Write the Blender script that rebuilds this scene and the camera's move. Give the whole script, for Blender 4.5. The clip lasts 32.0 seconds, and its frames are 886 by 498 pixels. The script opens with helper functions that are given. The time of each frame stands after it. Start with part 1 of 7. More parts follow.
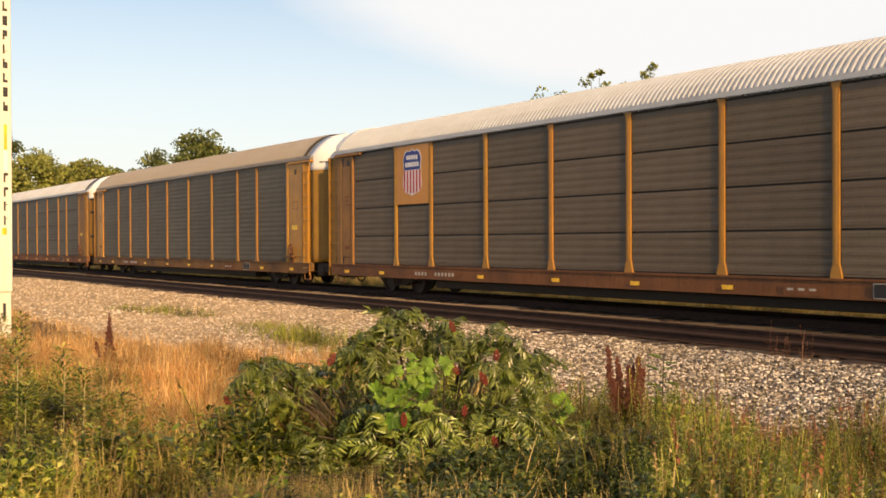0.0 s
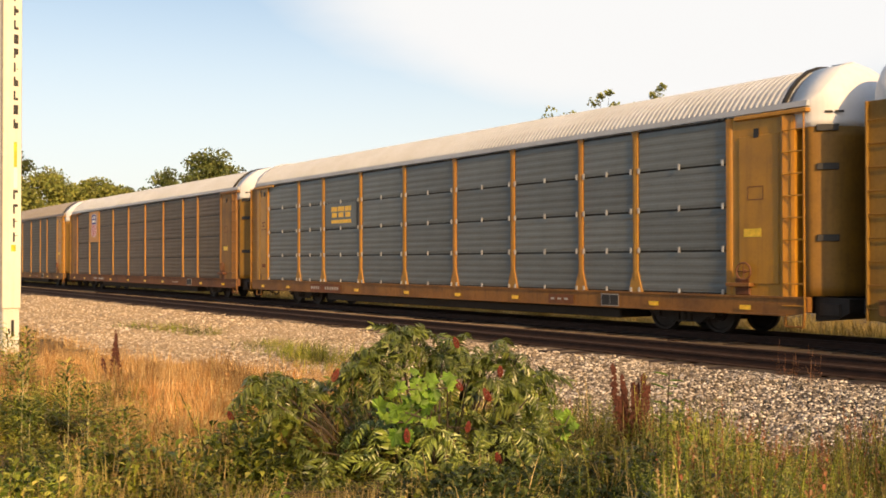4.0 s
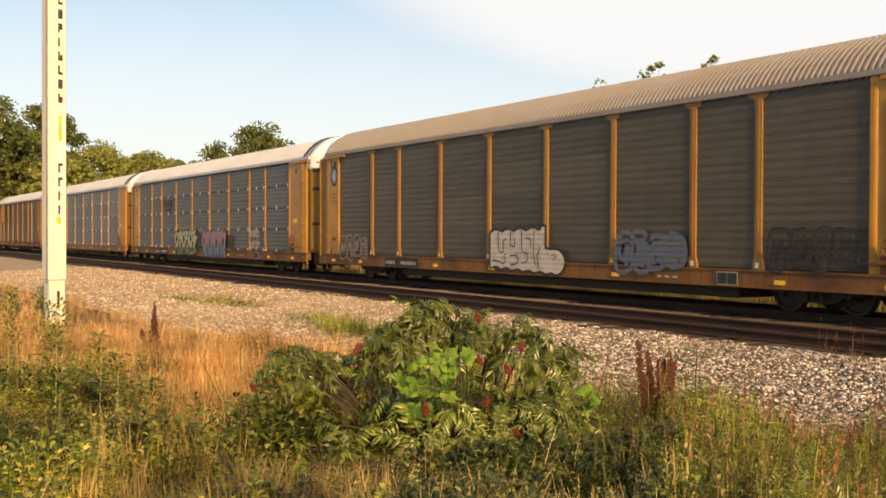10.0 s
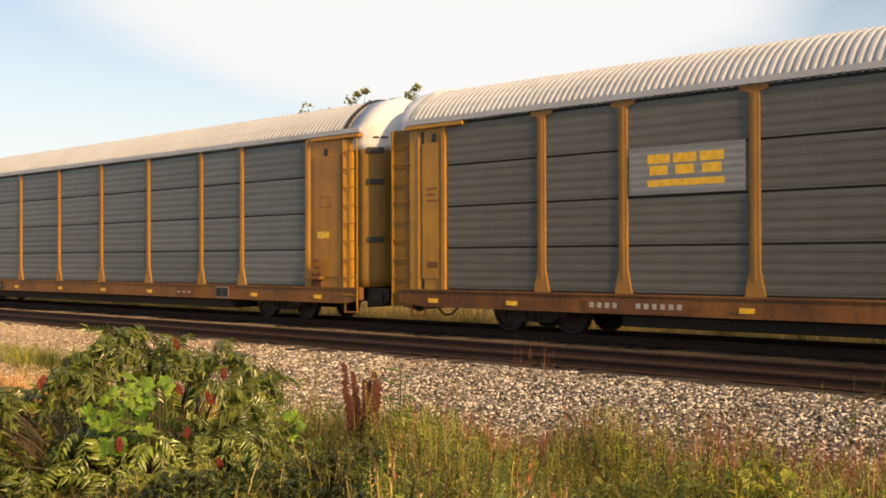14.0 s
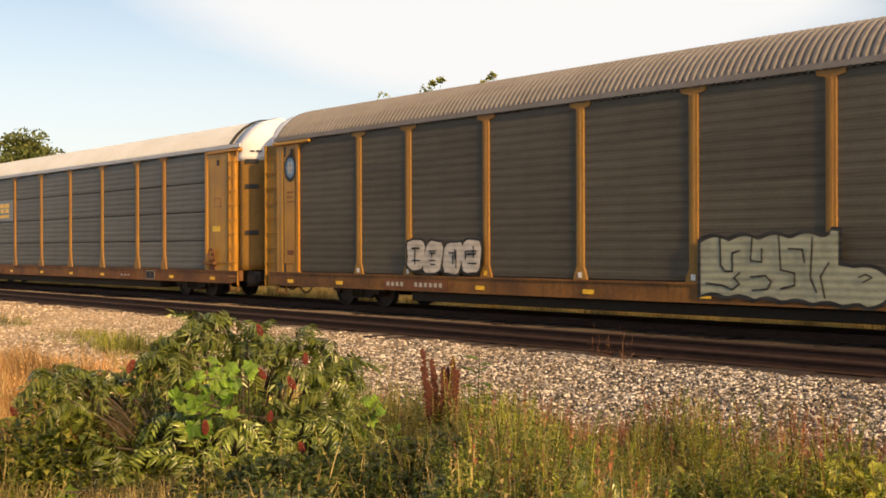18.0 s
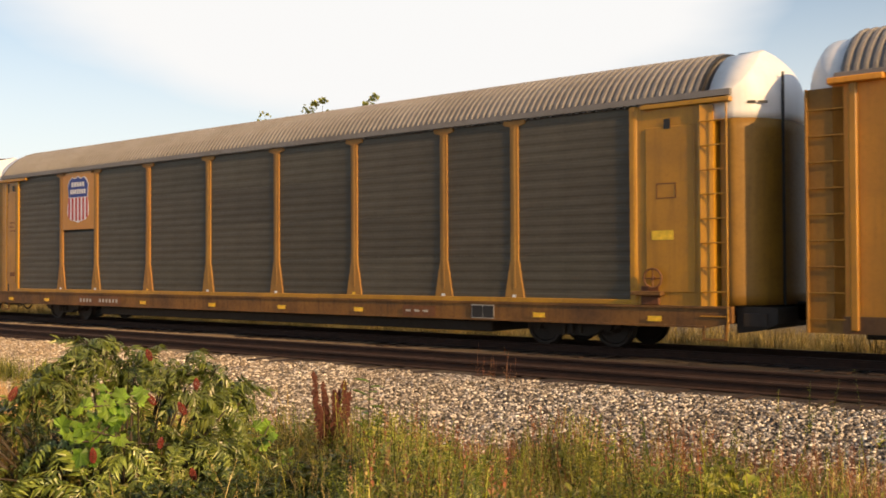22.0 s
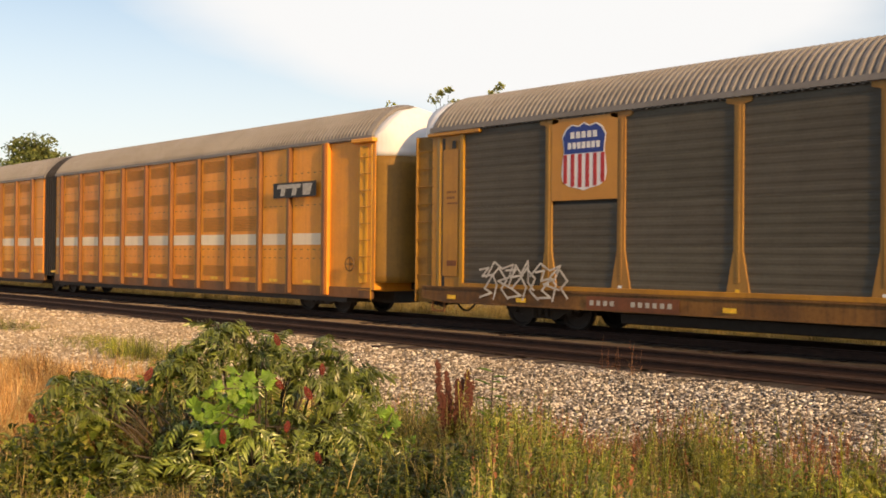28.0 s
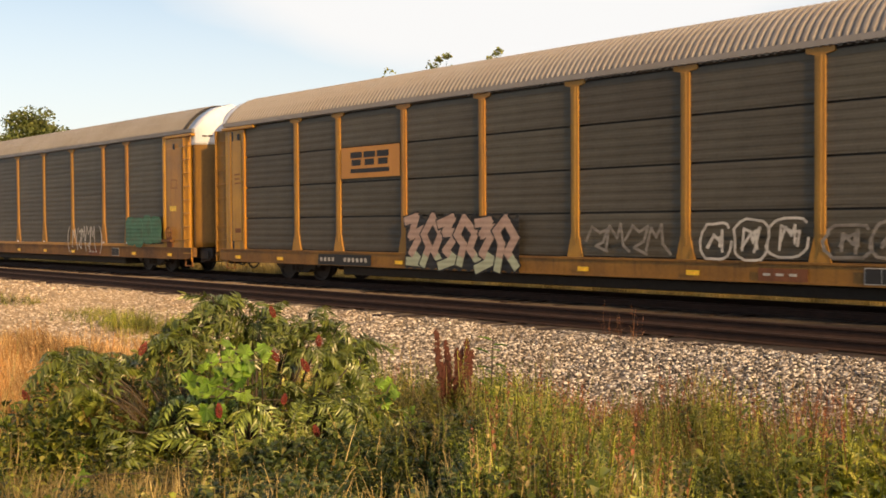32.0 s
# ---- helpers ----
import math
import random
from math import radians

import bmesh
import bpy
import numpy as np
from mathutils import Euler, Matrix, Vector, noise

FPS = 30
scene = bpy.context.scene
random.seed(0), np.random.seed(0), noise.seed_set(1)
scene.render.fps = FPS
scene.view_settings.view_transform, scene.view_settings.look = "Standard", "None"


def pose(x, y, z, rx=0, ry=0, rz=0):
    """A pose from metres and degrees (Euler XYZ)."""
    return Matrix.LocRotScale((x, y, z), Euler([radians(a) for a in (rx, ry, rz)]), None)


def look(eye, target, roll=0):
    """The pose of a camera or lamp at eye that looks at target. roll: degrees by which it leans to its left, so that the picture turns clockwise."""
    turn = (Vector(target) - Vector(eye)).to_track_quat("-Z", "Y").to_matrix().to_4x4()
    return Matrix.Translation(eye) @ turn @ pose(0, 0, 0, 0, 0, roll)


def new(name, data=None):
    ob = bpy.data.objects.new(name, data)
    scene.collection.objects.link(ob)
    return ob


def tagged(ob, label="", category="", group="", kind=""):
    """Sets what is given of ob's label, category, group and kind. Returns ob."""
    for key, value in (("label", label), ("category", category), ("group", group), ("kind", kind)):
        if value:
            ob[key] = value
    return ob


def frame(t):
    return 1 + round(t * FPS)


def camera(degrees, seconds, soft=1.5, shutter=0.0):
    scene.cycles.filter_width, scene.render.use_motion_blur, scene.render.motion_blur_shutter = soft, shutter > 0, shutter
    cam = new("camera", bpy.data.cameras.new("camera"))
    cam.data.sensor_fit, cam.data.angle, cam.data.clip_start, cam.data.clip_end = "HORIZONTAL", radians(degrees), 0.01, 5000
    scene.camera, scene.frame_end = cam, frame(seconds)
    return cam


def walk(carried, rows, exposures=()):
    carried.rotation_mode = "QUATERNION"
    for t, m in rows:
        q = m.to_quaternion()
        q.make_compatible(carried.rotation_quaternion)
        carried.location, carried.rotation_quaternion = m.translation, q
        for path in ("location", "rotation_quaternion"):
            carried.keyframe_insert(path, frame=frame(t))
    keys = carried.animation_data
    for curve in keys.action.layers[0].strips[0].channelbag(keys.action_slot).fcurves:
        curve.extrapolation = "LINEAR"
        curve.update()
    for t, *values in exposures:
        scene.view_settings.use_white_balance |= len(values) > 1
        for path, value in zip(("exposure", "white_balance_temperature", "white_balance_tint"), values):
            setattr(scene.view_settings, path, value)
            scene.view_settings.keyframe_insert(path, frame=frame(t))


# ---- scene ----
# ---- camera ----
DEG, FACE = 47.0, 17.97
TRACK = FACE + 1.50          # centre line of the train's track
NEAR = 15.05                 # centre line of the empty track
cam = camera(DEG, 32.0, soft=1.7, shutter=0.1)
PATH = [
    (0.0, -0.043, -0.172, 1.679, 54.87, -0.36, 0.24),
    (0.5, -0.035, -0.170, 1.657, 55.58, 1.07, 0.40),
    (1.0, -0.040, -0.176, 1.652, 54.99, 0.16, 0.29),
    (1.5, -0.035, -0.166, 1.646, 54.48, 0.14, -0.15),
    (2.0, -0.035, -0.181, 1.628, 55.09, 0.16, 0.20),
    (2.5, -0.031, -0.172, 1.643, 55.59, 0.42, -0.13),
    (3.0, -0.032, -0.176, 1.643, 55.12, 0.73, -0.02),
    (3.5, -0.032, -0.174, 1.650, 55.36, 0.72, -0.12),
    (5.5, 0.070, 0.016, 1.653, 55.07, 0.58, 0.74),
    (6.0, 0.084, 0.026, 1.670, 54.75, -0.00, 0.38),
    (6.5, 0.084, 0.033, 1.657, 53.27, 0.12, 0.74),
    (7.0, 0.060, 0.031, 1.651, 52.81, -0.39, 0.42),
    (7.5, 0.054, 0.037, 1.660, 53.57, -0.07, 0.13),
    (8.0, 0.060, 0.026, 1.667, 54.57, -0.09, -0.02),
    (8.5, 0.061, 0.010, 1.662, 56.31, -0.62, -0.15),
    (9.0, 0.073, -0.005, 1.658, 57.93, -0.31, -0.32),
    (9.5, 0.076, 0.009, 1.663, 58.13, -0.26, -0.28),
    (10.0, 0.074, 0.022, 1.660, 58.11, -0.74, -0.21),
    (10.5, 0.074, 0.024, 1.667, 58.13, -0.67, -0.11),
    (11.0, 0.067, 0.015, 1.664, 57.35, -0.03, -0.30),
    (11.5, 0.075, 0.012, 1.663, 57.18, -0.27, -0.20),
    (12.0, 0.058, 0.012, 1.668, 55.55, -0.37, -0.33),
    (12.5, 0.049, 0.027, 1.673, 54.40, -0.22, -0.15),
    (13.0, 0.036, 0.061, 1.666, 50.67, 0.17, -0.13),
    (13.5, 0.036, 0.111, 1.669, 45.31, 0.39, -0.01),
    (14.0, 0.010, 0.117, 1.651, 41.84, 0.56, 0.18),
    (14.5, -0.008, 0.111, 1.653, 42.00, 0.38, -0.03),
    (16.5, -0.013, 0.097, 1.650, 44.76, 0.02, -0.17),
    (17.0, -0.012, 0.093, 1.645, 45.22, 0.20, -0.23),
    (17.5, 0.003, 0.094, 1.645, 45.98, 0.24, 0.04),
    (18.0, 0.000, 0.094, 1.641, 46.08, -0.06, 0.18),
    (18.5, 0.000, 0.101, 1.647, 45.96, -0.38, -0.22),
    (19.0, -0.010, 0.101, 1.651, 45.90, 0.38, 0.16),
    (19.5, -0.015, 0.100, 1.642, 46.32, 0.23, 0.26),
    (20.0, -0.016, 0.111, 1.650, 45.52, -0.03, 0.03),
    (20.5, -0.017, 0.106, 1.636, 45.57, 0.14, -0.12),
    (21.0, -0.009, 0.094, 1.640, 44.94, 0.46, -0.40),
    (21.5, 0.009, 0.041, 1.652, 43.28, 0.80, -0.27),
    (22.0, 0.019, -0.036, 1.662, 39.44, 1.09, 0.24),
    (22.5, -0.036, -0.118, 1.663, 39.49, 1.52, -1.35),
    (23.0, 0.003, -0.103, 1.682, 41.57, 1.59, -1.42),
    (23.5, 0.016, -0.104, 1.674, 42.51, 0.95, -1.91),
    (24.0, 0.020, -0.096, 1.669, 42.86, 0.79, -1.71),
    (24.5, 0.019, -0.090, 1.672, 42.62, 0.56, -1.42),
    (25.0, 0.013, -0.095, 1.668, 43.06, 0.76, -1.49),
    (25.5, 0.018, -0.083, 1.663, 44.32, 0.75, -0.99),
    (27.5, -0.031, -0.001, 1.674, 45.77, 0.64, -0.72),
    (28.0, -0.039, 0.011, 1.663, 46.37, 0.47, -0.56),
    (28.5, -0.046, 0.016, 1.658, 46.20, 0.39, -0.68),
    (29.0, -0.050, 0.018, 1.655, 46.21, 0.32, -0.79),
    (29.5, -0.060, 0.015, 1.660, 46.16, 0.58, -0.60),
    (30.0, -0.098, 0.039, 1.658, 47.65, 0.46, -0.52),
    (30.5, -0.123, 0.042, 1.649, 47.34, -0.45, -0.39),
    (31.0, -0.130, 0.049, 1.648, 47.36, -1.12, -0.20),
    (31.5, -0.121, 0.073, 1.657, 47.25, -1.31, 0.07),
    (32.0, -0.106, 0.118, 1.668, 46.43, -1.37, 0.36),
]

# ---- world and sun ----
SUN_AZ, SUN_EL = -10.0, 23.0   # degrees from +x toward +y, and above the horizon
walk(cam, [(t, pose(x, y, z, 90 + p, r, w)) for t, x, y, z, w, p, r in PATH], exposures=[(0, -0.12, 6700, 12), (32, -0.12, 6700, 12)])

world = bpy.data.worlds.new("sky")
scene.world = world
world.use_nodes = True


def sky_nodes():
    nt = world.node_tree
    nt.nodes.clear()
    out = nt.nodes.new("ShaderNodeOutputWorld")
    bg = nt.nodes.new("ShaderNodeBackground")
    sky = nt.nodes.new("ShaderNodeTexSky")
    sky.sky_type, sky.sun_disc = "NISHITA", False
    sky.sun_elevation, sky.sun_rotation = radians(SUN_EL), radians(90 - SUN_AZ)
    sky.dust_density, sky.air_density, sky.ozone_density = 1.5, 1.0, 1.5
    # thin high cloud: a broad bright veil with one soft edge
    tc = nt.nodes.new("ShaderNodeTexCoord")
    mapn = nt.nodes.new("ShaderNodeMapping")
    mapn.inputs["Scale"].default_value = (1.0, 1.0, 3.0)
    nz = nt.nodes.new("ShaderNodeTexNoise")
    nz.inputs["Scale"].default_value, nz.inputs["Detail"].default_value = 2.2, 5.0
    nt.links.new(tc.outputs["Generated"], mapn.inputs["Vector"])
    nt.links.new(mapn.outputs["Vector"], nz.inputs["Vector"])
    # veil: stronger towards CLOUD direction
    dot = nt.nodes.new("ShaderNodeVectorMath")
    dot.operation = "DOT_PRODUCT"
    d = Vector(CLOUD).normalized()
    dot.inputs[1].default_value = d
    nt.links.new(tc.outputs["Generated"], dot.inputs[0])
    add = nt.nodes.new("ShaderNodeMath")
    add.operation = "MULTIPLY_ADD"
    nt.links.new(nz.outputs["Fac"], add.inputs[0])
    add.inputs[1].default_value = 0.07
    nt.links.new(dot.outputs["Value"], add.inputs[2])
    ramp = nt.nodes.new("ShaderNodeMapRange")
    ramp.interpolation_type = "SMOOTHSTEP"
    ramp.inputs["From Min"].default_value, ramp.inputs["From Max"].default_value = CLOUD_LO, CLOUD_HI
    nt.links.new(add.outputs[0], ramp.inputs["Value"])
    # haze near the horizon
    sep = nt.nodes.new("ShaderNodeSeparateXYZ")
    nt.links.new(tc.outputs["Generated"], sep.inputs[0])
    hz = nt.nodes.new("ShaderNodeMapRange")
    hz.interpolation_type = "SMOOTHSTEP"
    hz.inputs["From Min"].default_value, hz.inputs["From Max"].default_value = 0.33, 0.02
    hz.inputs["To Max"].default_value = 0.75
    nt.links.new(sep.outputs["Z"], hz.inputs["Value"])
    mx = nt.nodes.new("ShaderNodeMath")
    mx.operation = "MAXIMUM"
    nt.links.new(ramp.outputs[0], mx.inputs[0])
    nt.links.new(hz.outputs[0], mx.inputs[1])
    # gain brings the clear sky to the level of the veil
    gain = nt.nodes.new("ShaderNodeVectorMath")
    gain.operation = "MULTIPLY"
    gain.inputs[1].default_value = SKY_GAIN
    nt.links.new(sky.outputs[0], gain.inputs[0])
    mixc = nt.nodes.new("ShaderNodeMix")
    mixc.data_type = "RGBA"
    nt.links.new(mx.outputs[0], mixc.inputs["Factor"])
    nt.links.new(gain.outputs[0], mixc.inputs["A"])
    mixc.inputs["B"].default_value = (*VEIL, 1)
    nt.links.new(mixc.outputs["Result"], bg.inputs["Color"])
    bg.inputs["Strength"].default_value = SKY_STRENGTH
    nt.links.new(bg.outputs[0], out.inputs[0])


CLOUD, CLOUD_LO, CLOUD_HI = (-0.548, 0.616, 0.565), 0.896, 0.940
SKY_GAIN, VEIL, SKY_STRENGTH = (1.95, 1.82, 1.65), (10.2, 10.4, 10.4), 0.10
sky_nodes()
sun_data = bpy.data.lights.new("sun", "SUN")
sun_data.energy, sun_data.angle, sun_data.color = 6.2, radians(0.6), (1.0, 0.62, 0.27)
sun = new("sun", sun_data)
_s = Vector((math.cos(radians(SUN_EL)) * math.cos(radians(SUN_AZ)), math.cos(radians(SUN_EL)) * math.sin(radians(SUN_AZ)), math.sin(radians(SUN_EL))))
sun.matrix_world = look(_s * 60, (0, 0, 0))


# ---- materials ----
def material(name, build, rough=0.7, metal=0.0):
    m = bpy.data.materials.new(name)
    m.use_nodes = True
    nt = m.node_tree
    b = nt.nodes["Principled BSDF"]
    b.inputs["Roughness"].default_value, b.inputs["Metallic"].default_value = rough, metal
    build(nt, b)
    return m


def coords(nt, kind="Object", scale=(1, 1, 1)):
    tc = nt.nodes.new("ShaderNodeTexCoord")
    mp = nt.nodes.new("ShaderNodeMapping")
    mp.inputs["Scale"].default_value = scale
    nt.links.new(tc.outputs[kind], mp.inputs["Vector"])
    return mp.outputs["Vector"]


def noise_tex(nt, vec, scale, detail=4.0, rough=0.6):
    n = nt.nodes.new("ShaderNodeTexNoise")
    n.inputs["Scale"].default_value, n.inputs["Detail"].default_value, n.inputs["Roughness"].default_value = scale, detail, rough
    nt.links.new(vec, n.inputs["Vector"])
    return n.outputs["Fac"]


def ramp(nt, fac, stops):
    r = nt.nodes.new("ShaderNodeValToRGB")
    while len(r.color_ramp.elements) < len(stops):
        r.color_ramp.elements.new(0.5)
    for e, (p, c) in zip(r.color_ramp.elements, stops):
        e.position, e.color = p, (*c, 1)
    nt.links.new(fac, r.inputs["Fac"])
    return r.outputs["Color"]


def mix(nt, fac, a, b, mode="MIX"):
    n = nt.nodes.new("ShaderNodeMix")
    n.data_type, n.blend_type = "RGBA", mode
    for sock, v in (("Factor", fac), ("A", a), ("B", b)):
        s = n.inputs[sock]
        if isinstance(v, bpy.types.NodeSocket):
            nt.links.new(v, s)
        else:
            s.default_value = v if sock == "Factor" else (*v, 1)
    return n.outputs["Result"]


def rng(nt, v, a, b, c=0.0, d=1.0):
    n = nt.nodes.new("ShaderNodeMapRange")
    for i, x in zip(("From Min", "From Max", "To Min", "To Max"), (a, b, c, d)):
        n.inputs[i].default_value = x
    nt.links.new(v, n.inputs["Value"])
    return n.outputs[0]


def bump(nt, b, h, strength=0.3, dist=0.01):
    n = nt.nodes.new("ShaderNodeBump")
    n.inputs["Strength"].default_value, n.inputs["Distance"].default_value = strength, dist
    nt.links.new(h, n.inputs["Height"])
    nt.links.new(n.outputs[0], b.inputs["Normal"])


def rand_hsv(nt, col, spread=0.2, hue=0.02, island=False):
    src = nt.nodes.new("ShaderNodeNewGeometry" if island else "ShaderNodeObjectInfo")
    r = src.outputs["Random Per Island" if island else "Random"]
    h = nt.nodes.new("ShaderNodeHueSaturation")
    nt.links.new(rng(nt, r, 0, 1, 1 - spread, 1 + spread), h.inputs["Value"])
    w = nt.nodes.new("ShaderNodeMath")
    w.operation = "MULTIPLY"
    w.inputs[1].default_value = 7.31
    nt.links.new(r, w.inputs[0])
    f = nt.nodes.new("ShaderNodeMath")
    f.operation = "FRACT"
    nt.links.new(w.outputs[0], f.inputs[0])
    nt.links.new(rng(nt, f.outputs[0], 0, 1, 0.5 - hue, 0.5 + hue), h.inputs["Hue"])
    nt.links.new(col, h.inputs["Color"])
    return h.outputs["Color"]


def painted(name, base, dirt=(0.07, 0.045, 0.025), amount=0.5, rough=0.45, streak=True, metal=0.0, vary=0.06):
    """Weathered sheet metal: two scales of grime and downward streaks."""
    def build(nt, b):
        v = coords(nt)
        big = noise_tex(nt, v, 0.7, 5.0)
        fine = noise_tex(nt, v, 14.0, 6.0, 0.7)
        c = mix(nt, rng(nt, big, 0.4, 0.75, 0, amount), base, dirt)
        c = mix(nt, rng(nt, fine, 0.5, 0.8, 0, amount * 0.6), c, dirt)
        if streak:
            st = noise_tex(nt, coords(nt, scale=(9, 9, 0.5) if streak is True else (0.5, 0.5, 3.2)), 1.0, 4.0)
            c = mix(nt, rng(nt, st, 0.5, 0.78, 0, amount * 0.7), c, dirt)
        nt.links.new(rand_hsv(nt, c, vary, 0.006), b.inputs["Base Color"])
        nt.links.new(rng(nt, fine, 0.3, 0.7, rough - 0.08, rough + 0.15), b.inputs["Roughness"])
        if streak == "bands":
            b.inputs["Specular IOR Level"].default_value = 0.4
            # sheets buckle gently between their rivets
            bump(nt, b, noise_tex(nt, coords(nt, scale=(0.9, 0.9, 4.5)), 1.0, 3.0), 0.55, 0.03)
        else:
            bump(nt, b, fine, 0.12, 0.004)
    return material(name, build, rough, metal)


def plain(name, col, rough=0.6, metal=0.0, scale=8.0, spread=0.25):
    def build(nt, b):
        n = noise_tex(nt, coords(nt), scale, 5.0)
        lo = tuple(x * (1 - spread) for x in col)
        hi = tuple(min(1, x * (1 + spread)) for x in col)
        nt.links.new(ramp(nt, n, [(0.3, lo), (0.7, hi)]), b.inputs["Base Color"])
        bump(nt, b, n, 0.1, 0.004)
    return material(name, build, rough, metal)


YELLOW = painted("rail_yellow", (0.46, 0.228, 0.014), (0.13, 0.06, 0.014), 0.5, 0.36)
YELLOW_DULL = painted("rail_yellow_weathered", (0.29, 0.142, 0.028), (0.09, 0.045, 0.018), 0.65, 0.55)
# yellow with the shade between cars put into its colour, plus grime
YELLOW_SHADED = painted("rail_yellow_shaded", (0.25, 0.130, 0.012), (0.08, 0.04, 0.012), 0.6, 0.55)
POST_DULL = painted("post_yellow_faded", (0.35, 0.185, 0.036), (0.14, 0.065, 0.022), 0.6, 0.6)
POST_GOLD = painted("post_yellow_worn", (0.40, 0.205, 0.030), (0.15, 0.07, 0.02), 0.5, 0.5)
YELLOW_CLEAN = painted("rail_yellow_fresh", (0.54, 0.26, 0.035), (0.22, 0.10, 0.03), 0.3, 0.4)
SILL = painted("sill_yellow_grimy", (0.225, 0.100, 0.020), (0.042, 0.020, 0.011), 0.95, 0.65)
SILL_CLEAN = painted("sill_yellow", (0.28, 0.128, 0.018), (0.075, 0.036, 0.014), 0.8, 0.55)
SILL_RUSTY = painted("sill_rust_brown", (0.20, 0.075, 0.025), (0.05, 0.025, 0.015), 0.8, 0.7)
GREY_LIGHT = painted("galvanised_panel_clean", (0.168, 0.190, 0.190), (0.092, 0.092, 0.080), 0.4, 0.46, "bands", metal=0.3, vary=0.10)
GREY_MID = painted("galvanised_panel", (0.146, 0.151, 0.138), (0.076, 0.075, 0.064), 0.5, 0.5, "bands", metal=0.3, vary=0.10)
GREY_WARM = painted("galvanised_panel_brownish", (0.140, 0.114, 0.083), (0.066, 0.050, 0.034), 0.5, 0.55, "bands", metal=0.15, vary=0.10)
GREY_BROWN = painted("galvanised_panel_sooty", (0.110, 0.099, 0.074), (0.057, 0.049, 0.036), 0.6, 0.52, "bands", metal=0.25, vary=0.13)
GREY_DARK = painted("galvanised_panel_black_soot", (0.100, 0.091, 0.070), (0.052, 0.046, 0.034), 0.6, 0.52, "bands", metal=0.25, vary=0.13)
ROOF_LIGHT = painted("roof_galvanised_bright", (0.43, 0.47, 0.52), (0.27, 0.27, 0.26), 0.35, 0.55)
ROOF_MID = painted("roof_galvanised_tan", (0.24, 0.225, 0.21), (0.22, 0.18, 0.14), 0.5, 0.6)
ROOF_DARK = painted("roof_galvanised_dark", (0.20, 0.192, 0.185), (0.11, 0.095, 0.08), 0.5, 0.6)
CREAM_STRIPE = painted("cream_stripe", (0.86, 0.74, 0.54), (0.45, 0.34, 0.2), 0.3, 0.5)
WHITE = painted("white_paint", (0.74, 0.76, 0.78), (0.40, 0.36, 0.30), 0.25, 0.45)
BLACK = plain("black_paint", (0.018, 0.017, 0.016), 0.55)
SOOT = plain("sooty_steel", (0.022, 0.018, 0.015), 0.75)
WHEEL = plain("wheel_steel", (0.024, 0.018, 0.015), 0.6, 0.3)

NOTICE = plain("notice_yellow", (0.75, 0.50, 0.03), 0.4)
REFLECT = plain("reflective_yellow", (0.85, 0.50, 0.03), 0.35)
BOARD = plain("black_board", (0.02, 0.019, 0.018), 0.6)
LETTER = plain("stencil_white", (0.42, 0.40, 0.35), 0.6)
BLUE = plain("logo_blue", (0.02, 0.045, 0.24), 0.5)
SKYBLUE = plain("logo_light_blue", (0.10, 0.22, 0.38), 0.5)
RED = plain("logo_red", (0.42, 0.03, 0.03), 0.5)


